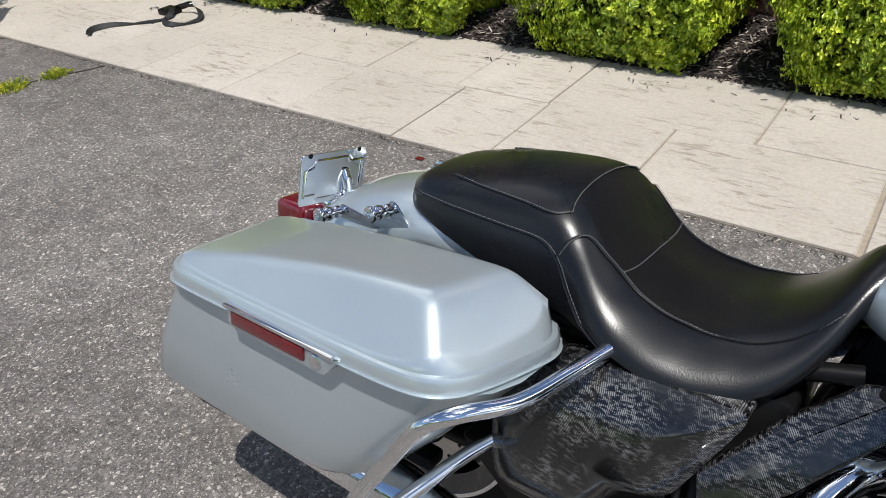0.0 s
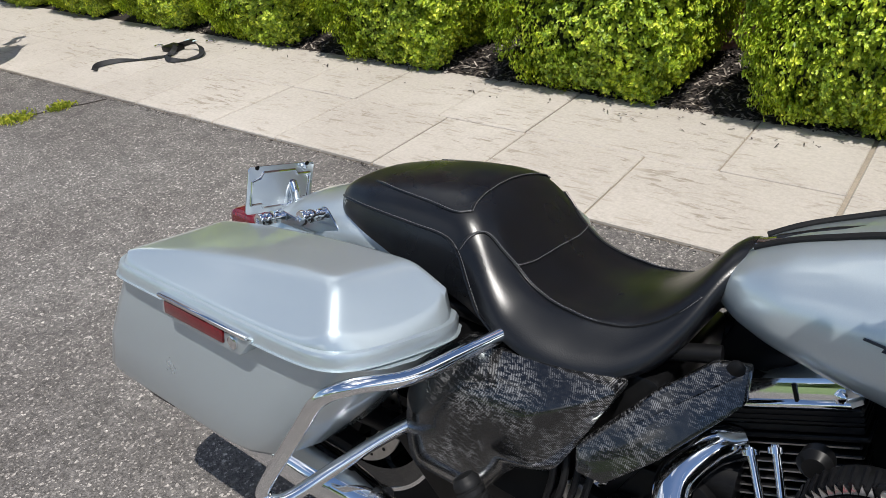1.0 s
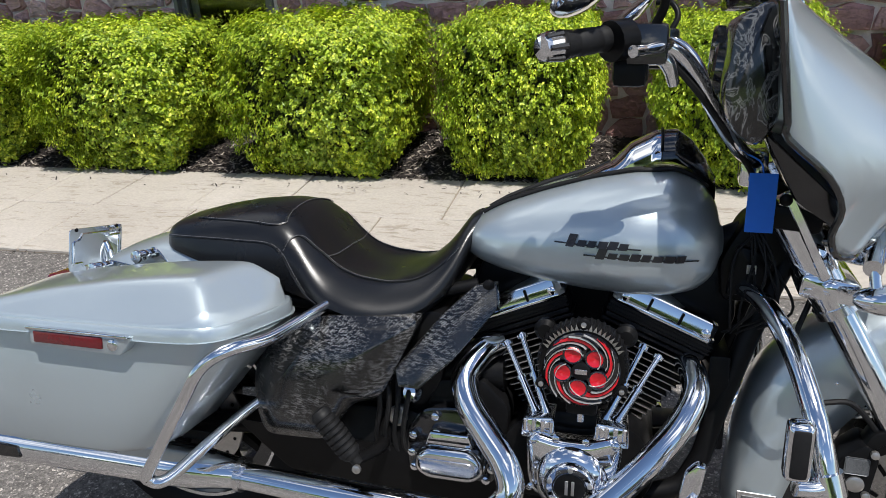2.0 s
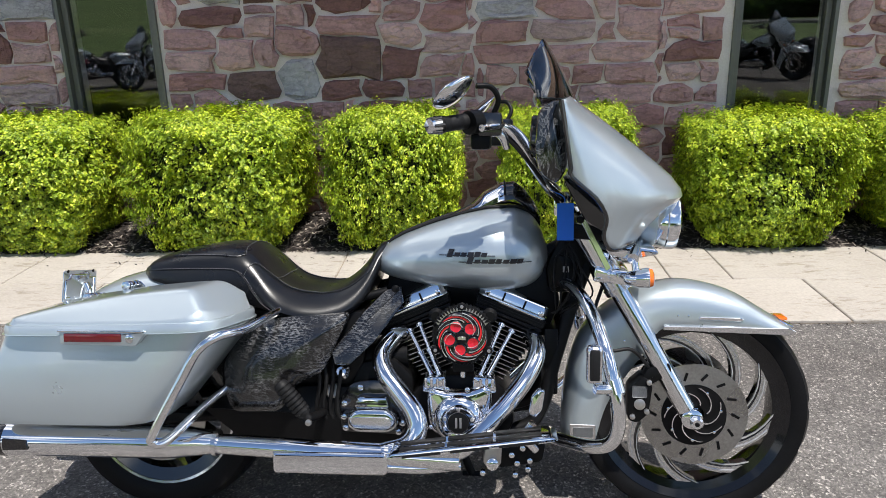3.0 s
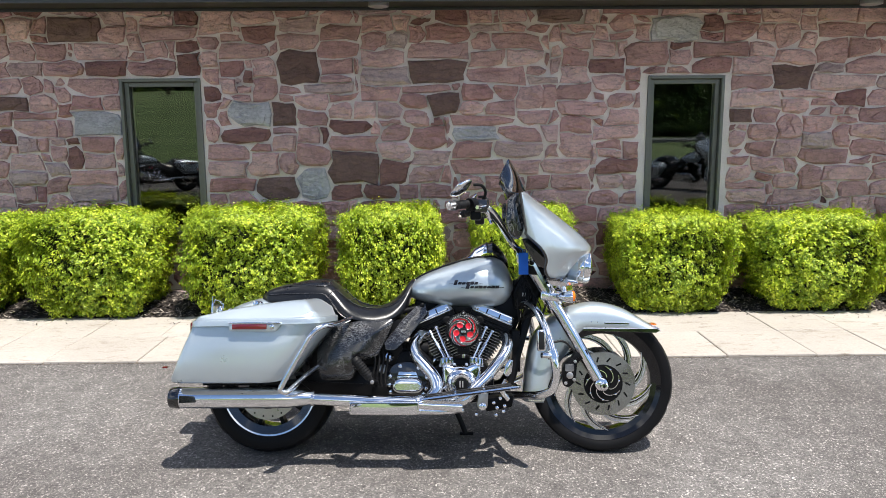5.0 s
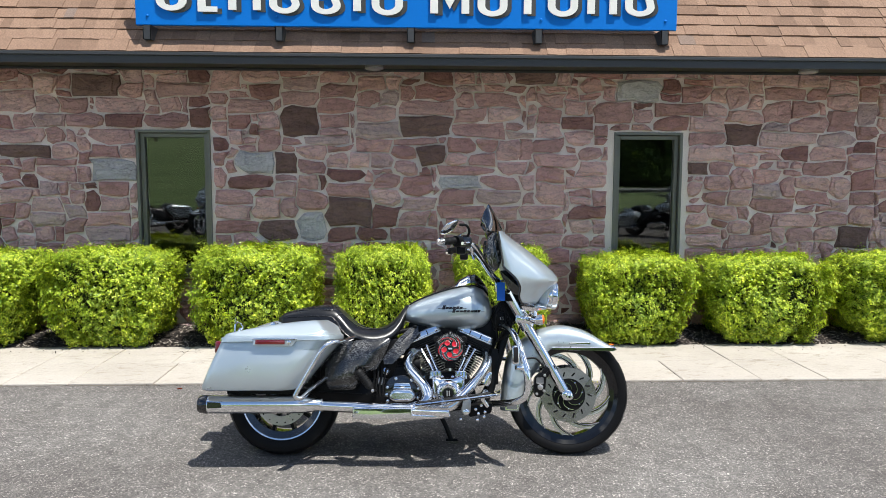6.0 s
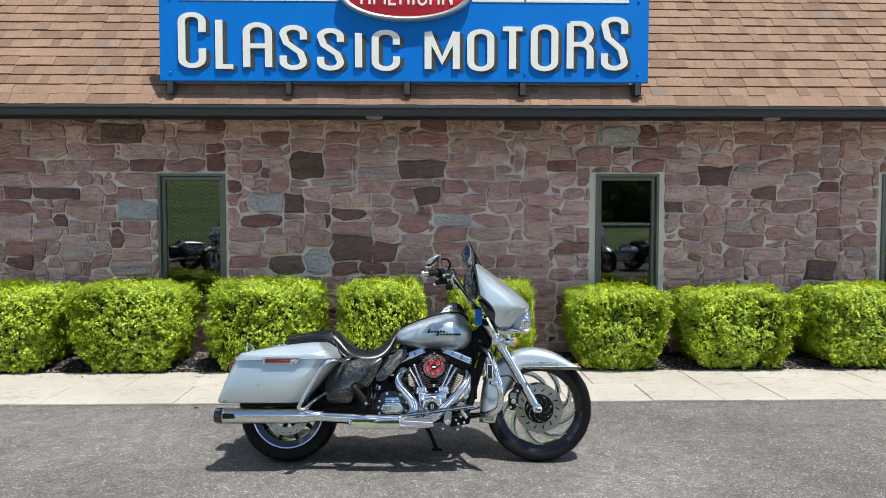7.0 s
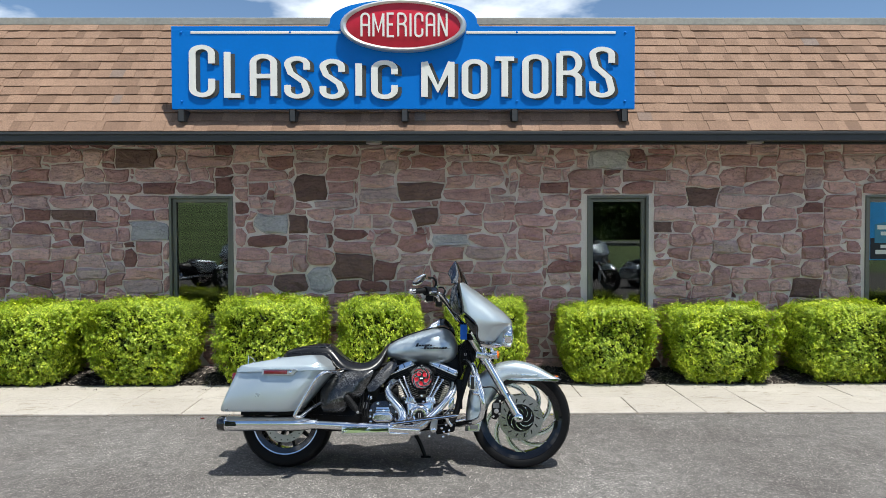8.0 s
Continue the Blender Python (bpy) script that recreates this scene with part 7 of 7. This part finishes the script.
trunk_me, crown_me = tree_meshes(8)
for k, (x, y, sc) in enumerate(((-36, -72, 1.2), (-26, -75, 1.0), (-17, -72, 1.2), (-8, -76, 1.1), (2, -84, 1.4), (10, -86, 1.6), (18, -84, 1.5), (26, -87, 1.7), (34, -84, 1.5), (42, -86, 1.6), (50, -84, 1.5), (6, -92, 1.8), (14, -93, 1.7), (22, -94, 1.9), (30, -93, 1.8), (38, -95, 1.8), (-12, -84, 1.4), (-31, -85, 1.4))):
    t = thing("tree", "leafy green tree beyond the grass", "tree", pose(x, y, bank(x, -15.0 - y) - 0.1 - 1.9 * sc, 0, 0, k * 70) @ Matrix.Scale(sc, 4), "trees beyond the grass")
    for nm, me in (("trunk", trunk_me), ("crown", crown_me)):
        o = new(nm, me)
        o.parent = t
bm = bmesh.new()
loft(bm, [[(x, -50.0 - 0.05 * x, bank(x, 35) + 0.30), (x, -58.0 - 0.05 * x, bank(x, 43) + 0.30), (x, -58.0 - 0.05 * x, bank(x, 43) - 0.3), (x, -50.0 - 0.05 * x, bank(x, 35) - 0.3)] for x in range(4, 69, 4)])
structure("road", bm, worn("pale_road", (0.20, 0.20, 0.20), 0.9), "pale grey road crossing the far grass", "road")
for x in (-19.0, 30.0):
    pole = thing("utility_pole", "wooden utility pole carrying wires beside the road", "pole", pose(x, -46, bank(x, 31) - 0.2), "utility poles")
    part("post", tubed([(0, 0, 0), (0, 0, 9.5)], [0.16, 0.11], 10, 1), MAT_BARK, pole)
    part("crossarm", boxed((-0.06, -1.0, 8.6), (0.06, 1.0, 8.75), 0.01), MAT_BARK, pole)
wires = thing("overhead_wires", "dark overhead wires hanging between the poles", "wires", pose(0, 0, 0))
for y, z in ((-45.1, 8.7), (-46.9, 8.7), (-46.0, 6.4)):
    za, zb = z + bank(-19.0, 31), z + bank(30.0, 31)
    part("wire", tubed([(-19, y, za), (-7, y, za * 0.75 + zb * 0.25 - 1.0), (5.5, y, (za + zb) / 2 - 1.4), (18, y, za * 0.25 + zb * 0.75 - 1.0), (30, y, zb)], 0.025, 5, 6), MAT_WIRE, wires)
for x, y, turn in ((-6.08, 1.02, 0), (-7.6, -8.9, 128), (-5.6, -8.6, 140), (-3.7, -8.9, 128), (4.9, -8.6, 62), (6.7, -8.4, 48), (8.6, -8.8, 58)):
    other = copy_thing(bike, pose(x, y, 0, 0, 0, turn) @ pose(0, 0, 0, -11))
    if y < 0:
        tagged(other, "touring motorcycle parked in a row across the lot", "motorcycle", "parked motorcycles")
    else:
        tagged(other, "touring motorcycle parked farther along the footpath", "motorcycle", "parked motorcycles")


# ---- strap on the footpath ----
def ribbon(pts, width, thick=0.0022):
    line = smooth_line(pts, 6)
    rings = []
    for i, p in enumerate(line):
        d = (line[min(i + 1, len(line) - 1)] - line[max(i - 1, 0)]).normalized()
        side = Vector((-d.y, d.x, 0)).normalized()
        tilt = 0.55 * math.sin(i * 0.21) + 0.35
        w = side * math.cos(tilt) * width / 2 + Vector((0, 0, math.sin(abs(tilt)) * width / 2))
        up_ = Vector((0, 0, thick))
        lift = Vector((0, 0, math.sin(abs(tilt)) * width / 2))
        rings.append([p - w + lift, p + w + lift, p + w + lift + up_, p - w + lift + up_])
    bm = bmesh.new()
    loft(bm, rings)
    return bm


MAT_WEB = worn("black_webbing", (0.012, 0.012, 0.014), 0.6, vary=0.3, fine=300, coarse=20, bumps=0.4)
strap = thing("tie_down_strap", "black webbing tie-down strap with a metal ratchet lying loose", "strap", pose(0, 0, 0.0))
part("webbing", ribbon([(-3.87, 1.79, 0.024), (-3.93, 1.86, 0.024), (-3.90, 1.98, 0.024), (-3.80, 2.08, 0.024), (-3.70, 2.17, 0.026), (-3.66, 2.26, 0.034), (-3.70, 2.33, 0.05)], 0.036), MAT_WEB, strap)
part("webbing", ribbon([(-3.66, 2.22, 0.03), (-3.60, 2.17, 0.024), (-3.52, 2.155, 0.024), (-3.45, 2.22, 0.026), (-3.42, 2.31, 0.032), (-3.50, 2.39, 0.05), (-3.62, 2.41, 0.06), (-3.72, 2.37, 0.05)], 0.036), MAT_WEB, strap)
bm = boxed((-3.82, 2.29, 0.022), (-3.70, 2.40, 0.060), 0.010)
box(bm, (-3.80, 2.38, 0.022), (-3.76, 2.54, 0.050), 0.006)
part("ratchet", bm, MAT_BLACK, strap, "black ratchet body")
for x, y in ((-3.90, 2.36), (-3.62, 2.60)):
    part("hook", tubed([(x, y, 0.03), (x - 0.05, y + 0.02, 0.03), (x - 0.075, y - 0.01, 0.03), (x - 0.05, y - 0.035, 0.03)], 0.006, 8, 5), MAT_ALU, strap, "bright wire hook")
part("label_tab", boxed((-3.84, 2.50, 0.040), (-3.74, 2.54, 0.043), 0.001, 1), worn("pale_label", (0.45, 0.55, 0.58), 0.7), strap, "pale sewn label")


# ---- weeds in the crack ----
def weed_patch(cx, cy, lx, ly, count, seed):
    r = random.Random(seed)
    vs, fs = [], []
    for _ in range(count):
        x, y = cx + r.gauss(0, lx), cy + r.gauss(0, ly)
        a, ln, rise = r.uniform(0, 6.3), r.uniform(0.012, 0.032), r.uniform(0.008, 0.03)
        d, w = Vector((math.cos(a), math.sin(a), 0)), Vector((-math.sin(a), math.cos(a), 0)) * r.uniform(0.003, 0.006)
        p = Vector((x, y, 0.002))
        m_, e = p + d * ln * 0.6 + Vector((0, 0, rise)), p + d * ln + Vector((0, 0, rise * 0.8))
        k = len(vs)
        vs += [p, m_ - w, e, m_ + w]
        fs += [(k, k + 1, k + 2), (k, k + 2, k + 3)]
    return raw_mesh("weeds", vs, fs, MAT_WEED)


MAT_WEED = leaf_mat("weed_leaf", [(0.0, (0.20, 0.27, 0.03)), (0.5, (0.36, 0.42, 0.05)), (1.0, (0.55, 0.55, 0.12))])
for cx, cy, lx, ly, count in ((-3.62, 0.82, 0.015, 0.03, 36), (-3.53, 1.06, 0.042, 0.05, 300), (-3.46, 1.30, 0.036, 0.035, 230), (1.98, 1.53, 0.05, 0.008, 60), (1.90, 1.53, 0.02, 0.006, 30)):
    tagged(new("weeds", weed_patch(cx, cy, lx, ly, count, int(cx * 100) + 900)), "yellow-green weeds growing in a crack of the asphalt", "weeds", "weeds in the crack", "stuff")
bm = bmesh.new()
crack = [(-3.66, 0.70), (-3.55, 0.93), (-3.53, 1.12), (-3.47, 1.28), (-3.38, 1.42), (-3.33, 1.535)]
stroke(bm, crack, 0.012, 0.001, 0.003)
bmesh.ops.transform(bm, matrix=Matrix(((1, 0, 0, 0), (0, 0, 1, 0), (0, 1, 0, 0), (0, 0, 0, 1))), verts=bm.verts[:])
structure("asphalt_crack", bm, MAT_MULCH, "dark open crack in the asphalt with soil in it", "crack")
tagged(part("litter", boxed((-1.02, 1.44, 0.001), (-0.985, 1.462, 0.008), 0.003), MAT_REDLENS), "small red scrap of plastic on the asphalt", "litter")

# ---- pavement slabs ----
KERB_Y, MID_Y = 1.545, 2.15
structure("pavement", boxed((-14, KERB_Y + 0.004, -0.05), (14, BED_Y0 - 0.002, 0.010)), worn("joint_concrete", (0.30, 0.255, 0.20), 0.95, vary=0.25, bumps=0.4), "pale stamped concrete footpath along the planting bed", "pavement")
pavement = bpy.data.objects["pavement"]
FRONT = [-9.0, -8.2, -7.5, -6.6, -5.9, -5.05, -4.4, -3.55, -3.05, -2.36, -1.87, -1.23, -0.77, -0.177, 0.625, 1.42, 2.10, 2.83, 3.45, 3.98, 4.75, 5.5, 6.1, 6.9, 7.6, 8.4]
BACK = [-9.0, -8.0, -7.2, -6.6, -5.6, -5.05, -4.0, -3.3, -2.36, -1.87, -1.29, -0.78, 0.14, 0.625, 1.1, 2.10, 2.45, 3.45, 3.98, 5.1, 5.5, 6.4, 6.9, 7.9, 8.4]


def slab(x0, x1, y0, y1, j):
    g = 0.0035 if abs(x0 - 0.625) > 0.01 else 0.009
    g2 = 0.0035 if abs(x1 - 0.625) > 0.01 else 0.009
    bm = boxed((x0 + g, y0 + 0.0035, 0.0), (x1 - g2, y1 - 0.0035, 0.020 + 0.0012 * math.sin(j * 2.7)), 0.005, 1)
    part("slab", bm, MAT_PAVE, pavement, "", False)


for xs_, y0, y1 in ((FRONT, KERB_Y, MID_Y), (BACK, MID_Y, BED_Y0)):
    for j, (a, b_) in enumerate(zip(xs_, xs_[1:])):
        if y0 == KERB_Y and a == -0.77:
            slab(a, b_, y0, 1.82, j)
            slab(a, b_, 1.82, y1, j + 1)
        else:
            slab(a, b_, y0, y1, j)

# ---- wall stones ----
CELL = 0.076
GX0, GX1 = -5.4, 8.3
ncx, ncz = int((GX1 - GX0) / CELL), int(2.66 / CELL)
free = np.ones((ncx, ncz), bool)
for a, b_ in WINDOWS:
    for i in range(ncx):
        for k in range(ncz):
            cx, cz = GX0 + (i + 0.5) * CELL, (k + 0.5) * CELL
            if a - 0.03 < cx < b_ + 0.03 and WIN_LO - 0.06 < cz < WIN_HI + 0.02:
                free[i, k] = False
# striking dark (1) and blue-grey (2) stones: x, z, width, height, kind
STRIKING = [(-0.68, 1.60, 0.22, 0.20, 1), (0.76, 1.66, 0.33, 0.26, 1), (3.98, 1.89, 0.36, 0.23, 1), (0.58, 1.94, 0.52, 0.21, 1), (-0.18, 1.06, 0.44, 0.27, 1),
            (3.54, 1.62, 0.26, 0.19, 1), (-0.84, 0.88, 0.35, 0.20, 1), (-2.69, 2.32, 0.42, 0.20, 1), (-3.42, 1.77, 0.51, 0.19, 1), (1.06, 2.16, 0.46, 0.15, 1),
            (1.75, 2.48, 0.46, 0.15, 1), (0.23, 1.02, 0.40, 0.13, 1), (5.16, 0.80, 0.39, 0.20, 1), (-0.60, 2.0, 0.36, 0.30, 1),
            (-1.06, 1.59, 0.41, 0.21, 2), (-2.54, 1.54, 0.47, 0.21, 2), (-0.48, 0.94, 0.30, 0.27, 2), (0.96, 1.42, 0.47, 0.15, 2), (2.81, 2.35, 0.44, 0.23, 2)]
srng = random.Random(77)
cells = []
for x, z, w, h, kind in STRIKING:
    i, k, w, h = round((x - GX0) / CELL), round(z / CELL), max(1, round(w / CELL)), max(1, round(h / CELL))
    if k + h <= ncz and free[i:i + w, k:k + h].all():
        free[i:i + w, k:k + h] = False
        cells.append((i, k, w, h, kind))
for k in range(ncz):
    for i in range(ncx):
        if not free[i, k]:
            continue
        h = srng.choices((1, 2, 3), (0.20, 0.66, 0.14))[0]
        w = srng.choices((2, 3, 4, 5, 6, 7, 8), (0.05, 0.12, 0.18, 0.22, 0.21, 0.14, 0.08))[0] if h < 3 else srng.choices((2, 3, 4, 5), (0.1, 0.25, 0.35, 0.3))[0]
        if h == 1:
            w = srng.choices((1, 2, 3, 4, 5), (0.16, 0.24, 0.28, 0.2, 0.12))[0]
        w = min(w, ncx - i)
        h = min(h, ncz - k)
        run = 0
        while run < w and free[i + run, k]:
            run += 1
        w = run
        while h > 1 and not free[i:i + w, k:k + h].all():
            h -= 1
        free[i:i + w, k:k + h] = False
        cells.append((i, k, w, h, 0))


def grid_point(i, k):
    x, z = GX0 + i * CELL, k * CELL
    dx = 0.062 * noise.noise((x * 7.3, z * 7.3, 1.0))
    dz = 0.042 * noise.noise((x * 5.1, z * 8.7, 7.0))
    for a, b_ in WINDOWS:
        if a - 0.1 < x < b_ + 0.1 and WIN_LO - 0.1 < z < WIN_HI + 0.1:
            dx, dz = dx * 0.2, dz * 0.2
    return x + dx, z + dz


def stone_shape(i, k, w, h):
    """Outline of a stone, its corners cut, and its raised uneven face."""
    def side(p, q, steps):
        n_ = max(1, min(3, steps))
        return [(p[0] + (q[0] - p[0]) * s / n_, p[1] + (q[1] - p[1]) * s / n_) for s in range(n_)]
    grid = side((i, k), (i + w, k), w) + side((i + w, k), (i + w, k + h), h) + side((i + w, k + h), (i, k + h), w) + side((i, k + h), (i, k), h)
    corner = {(i, k), (i + w, k), (i + w, k + h), (i, k + h)}
    cx, cz = GX0 + (i + w / 2) * CELL, (k + h / 2) * CELL
    ring = []
    for g in grid:
        x, z = grid_point(*g)
        if g in corner:
            cut = srng.choice((0.0, 0.03, 0.08, 0.16, 0.38)) * CELL
            x += cut * (1 if x < cx else -1)
            z += cut * 0.8 * (1 if z < cz else -1)
        x += srng.uniform(-0.006, 0.006)
        z += srng.uniform(-0.005, 0.005)
        d = Vector((cx - x, cz - z))
        d.normalize()
        ring.append((x + (1 if x < cx else -1) * 0.0082 * abs(d.x) ** 0.3, z + (1 if z < cz else -1) * 0.0076 * abs(d.y) ** 0.3))
    rise = srng.uniform(0.022, 0.052)
    vs, n_ = [], len(ring)
    for x, z in ring:
        vs.append((x, WALL_Y + 0.004, z))
    for x, z in ring:
        vs.append((x + (cx - x) * 0.02, WALL_Y - rise * 0.72, z + (cz - z) * 0.03))
    sx, sz = w * CELL, h * CELL
    for x, z in ring:
        t = min(0.3, 0.022 / max(0.03, min(sx, sz) / 2))
        vs.append((x + (cx - x) * t, WALL_Y - rise - srng.uniform(-0.004, 0.008), z + (cz - z) * t))
    for x, z in ring:
        vs.append((x + (cx - x) * srng.uniform(0.38, 0.62), WALL_Y - rise - srng.uniform(-0.010, 0.016), z + (cz - z) * srng.uniform(0.38, 0.62)))
    vs.append((cx + srng.uniform(-0.2, 0.2) * sx, WALL_Y - rise - srng.uniform(0.0, 0.012), cz + srng.uniform(-0.2, 0.2) * sz))
    fs = []
    for r0 in (0, n_, 2 * n_):
        for j in range(n_):
            fs.append((r0 + j, r0 + (j + 1) % n_, r0 + n_ + (j + 1) % n_, r0 + n_ + j))
    for j in range(n_):
        fs.append((3 * n_ + j, 3 * n_ + (j + 1) % n_, 4 * n_))
    # cleft face: a raised flake with one broken edge running along or across the stone
    for _ in range(srng.choice((0, 1, 1, 2)) if w * h > 4 else srng.choice((0, 0, 1))):
        flip, cross, cutoff, n2 = srng.random() < 0.5, srng.random() < 0.28, srng.uniform(0.25, 0.8), srng.choice((4, 5, 6))
        edge = [(t / n2, min(0.9, max(0.08, cutoff + srng.uniform(-0.20, 0.20)))) for t in range(n2 + 1)]
        uv = edge + [(srng.uniform(0.90, 1.0), 0.90), (srng.uniform(0.78, 0.92), 0.99), (0.5, srng.uniform(0.95, 1.02)), (srng.uniform(0.08, 0.22), 0.99), (srng.uniform(0.0, 0.10), 0.90)]
        lift, b0 = rise + srng.uniform(0.008, 0.020), len(vs)
        for depth, shrink in ((-rise + 0.004, 0.82), (-lift, 0.78)):
            for u, v_ in uv:
                v2 = 1 - v_ if flip else v_
                u, v2 = (v2, u) if cross else (u, v2)
                (ax, az), (bx, bz), (cx2, cz2), (dx2, dz2) = grid_point(i, k), grid_point(i + w, k), grid_point(i, k + h), grid_point(i + w, k + h)
                x = (ax * (1 - u) + bx * u) * (1 - v2) + (cx2 * (1 - u) + dx2 * u) * v2
                z = (az * (1 - u) + bz * u) * (1 - v2) + (cz2 * (1 - u) + dz2 * u) * v2
                vs.append((cx + (x - cx) * shrink, WALL_Y + depth, cz + (z - cz) * shrink))
        m_ = len(uv)
        fs += [(b0 + j, b0 + (j + 1) % m_, b0 + m_ + (j + 1) % m_, b0 + m_ + j) for j in range(m_)]
        fs += [tuple(range(b0 + m_, b0 + 2 * m_)), (0, 1, b0)]
    return vs, fs


near, far_v, far_f = 0, [], []
order = sorted(cells, key=lambda c: abs(GX0 + c[0] * CELL - 0.7) + (1.5 if c[1] * CELL < 0.75 else 0))
for c in order:
    vs, fs = stone_shape(*c[:4])
    if near < 300 or c[4]:
        o = new("stone", raw_mesh("stone", vs, fs, (MAT_STONE, MAT_STONE_DARK, MAT_STONE_GREY)[c[4]]))
        o.parent = wall_front
        near += 1
    else:
        b0 = len(far_v)
        far_v += vs
        far_f += [tuple(v + b0 for v in f) for f in fs]
rest = new("stones", raw_mesh("stones", far_v, far_f, MAT_STONE))
rest.parent = wall_front
tagged(rest, "further field stones of the wall", "", "", "stuff")

# ---- roof shingles ----
up = Vector((0, math.cos(SLOPE), math.sin(SLOPE)))
out = Vector((0, -math.sin(SLOPE), math.cos(SLOPE)))


def tab_mesh(width):
    x1, y1, t = width - 0.0012, ROW + 0.04, 0.016
    vs = []
    for x, y, z in ((0, 0, 0), (x1, 0, 0), (x1, y1, 0), (0, y1, 0), (0, 0, t), (x1, 0, t), (x1, y1, 0.001), (0, y1, 0.001)):
        p = Vector((x, 0, 0)) + up * y + out * z
        vs.append(tuple(p))
    return raw_mesh("shingle", vs, [(0, 1, 2, 3), (4, 5, 6, 7), (0, 1, 5, 4), (1, 2, 6, 5), (2, 3, 7, 6), (3, 0, 4, 7)], MAT_SHINGLE)


WIDTHS = (0.09, 0.12, 0.15, 0.18, 0.22)
TABS = [tab_mesh(w) for w in WIDTHS]
trng = random.Random(9)
tabs = []
for row in range(ROWS_UP):
    x = RX0 + trng.uniform(-0.2, 0)
    while x < RX1 - 0.2:
        q = trng.choices(range(5), (0.15, 0.25, 0.25, 0.2, 0.15))[0]
        lift = 0.004 if trng.random() < 0.5 else 0.0085
        p = Vector((x, EAVE_Y - 0.012 * (row == 0), EAVE_Z)) + up * (row * ROW - (0.012 if row == 0 else trng.uniform(0, 0.004))) + out * lift
        tabs.append((abs(x + 2.2) if x < 0.7 else abs(x - 4.4), q, p))
        x += WIDTHS[q]
tabs.sort(key=lambda s: s[0])
far_v, far_f = [], []
for j, (_, q, p) in enumerate(tabs):
    if j < 300:
        o = new("shingle", TABS[q])
        o.parent = roof
        o.location = p
    else:
        b0 = len(far_v)
        far_v += [tuple(v.co + p) for v in TABS[q].vertices]
        far_f += [tuple(v + b0 for v in f.vertices) for f in TABS[q].polygons]
rest = new("shingles", raw_mesh("shingles", far_v, far_f, MAT_SHINGLE))
rest.parent = roof
tagged(rest, "further brown shingles of the roof front", "", "", "stuff")
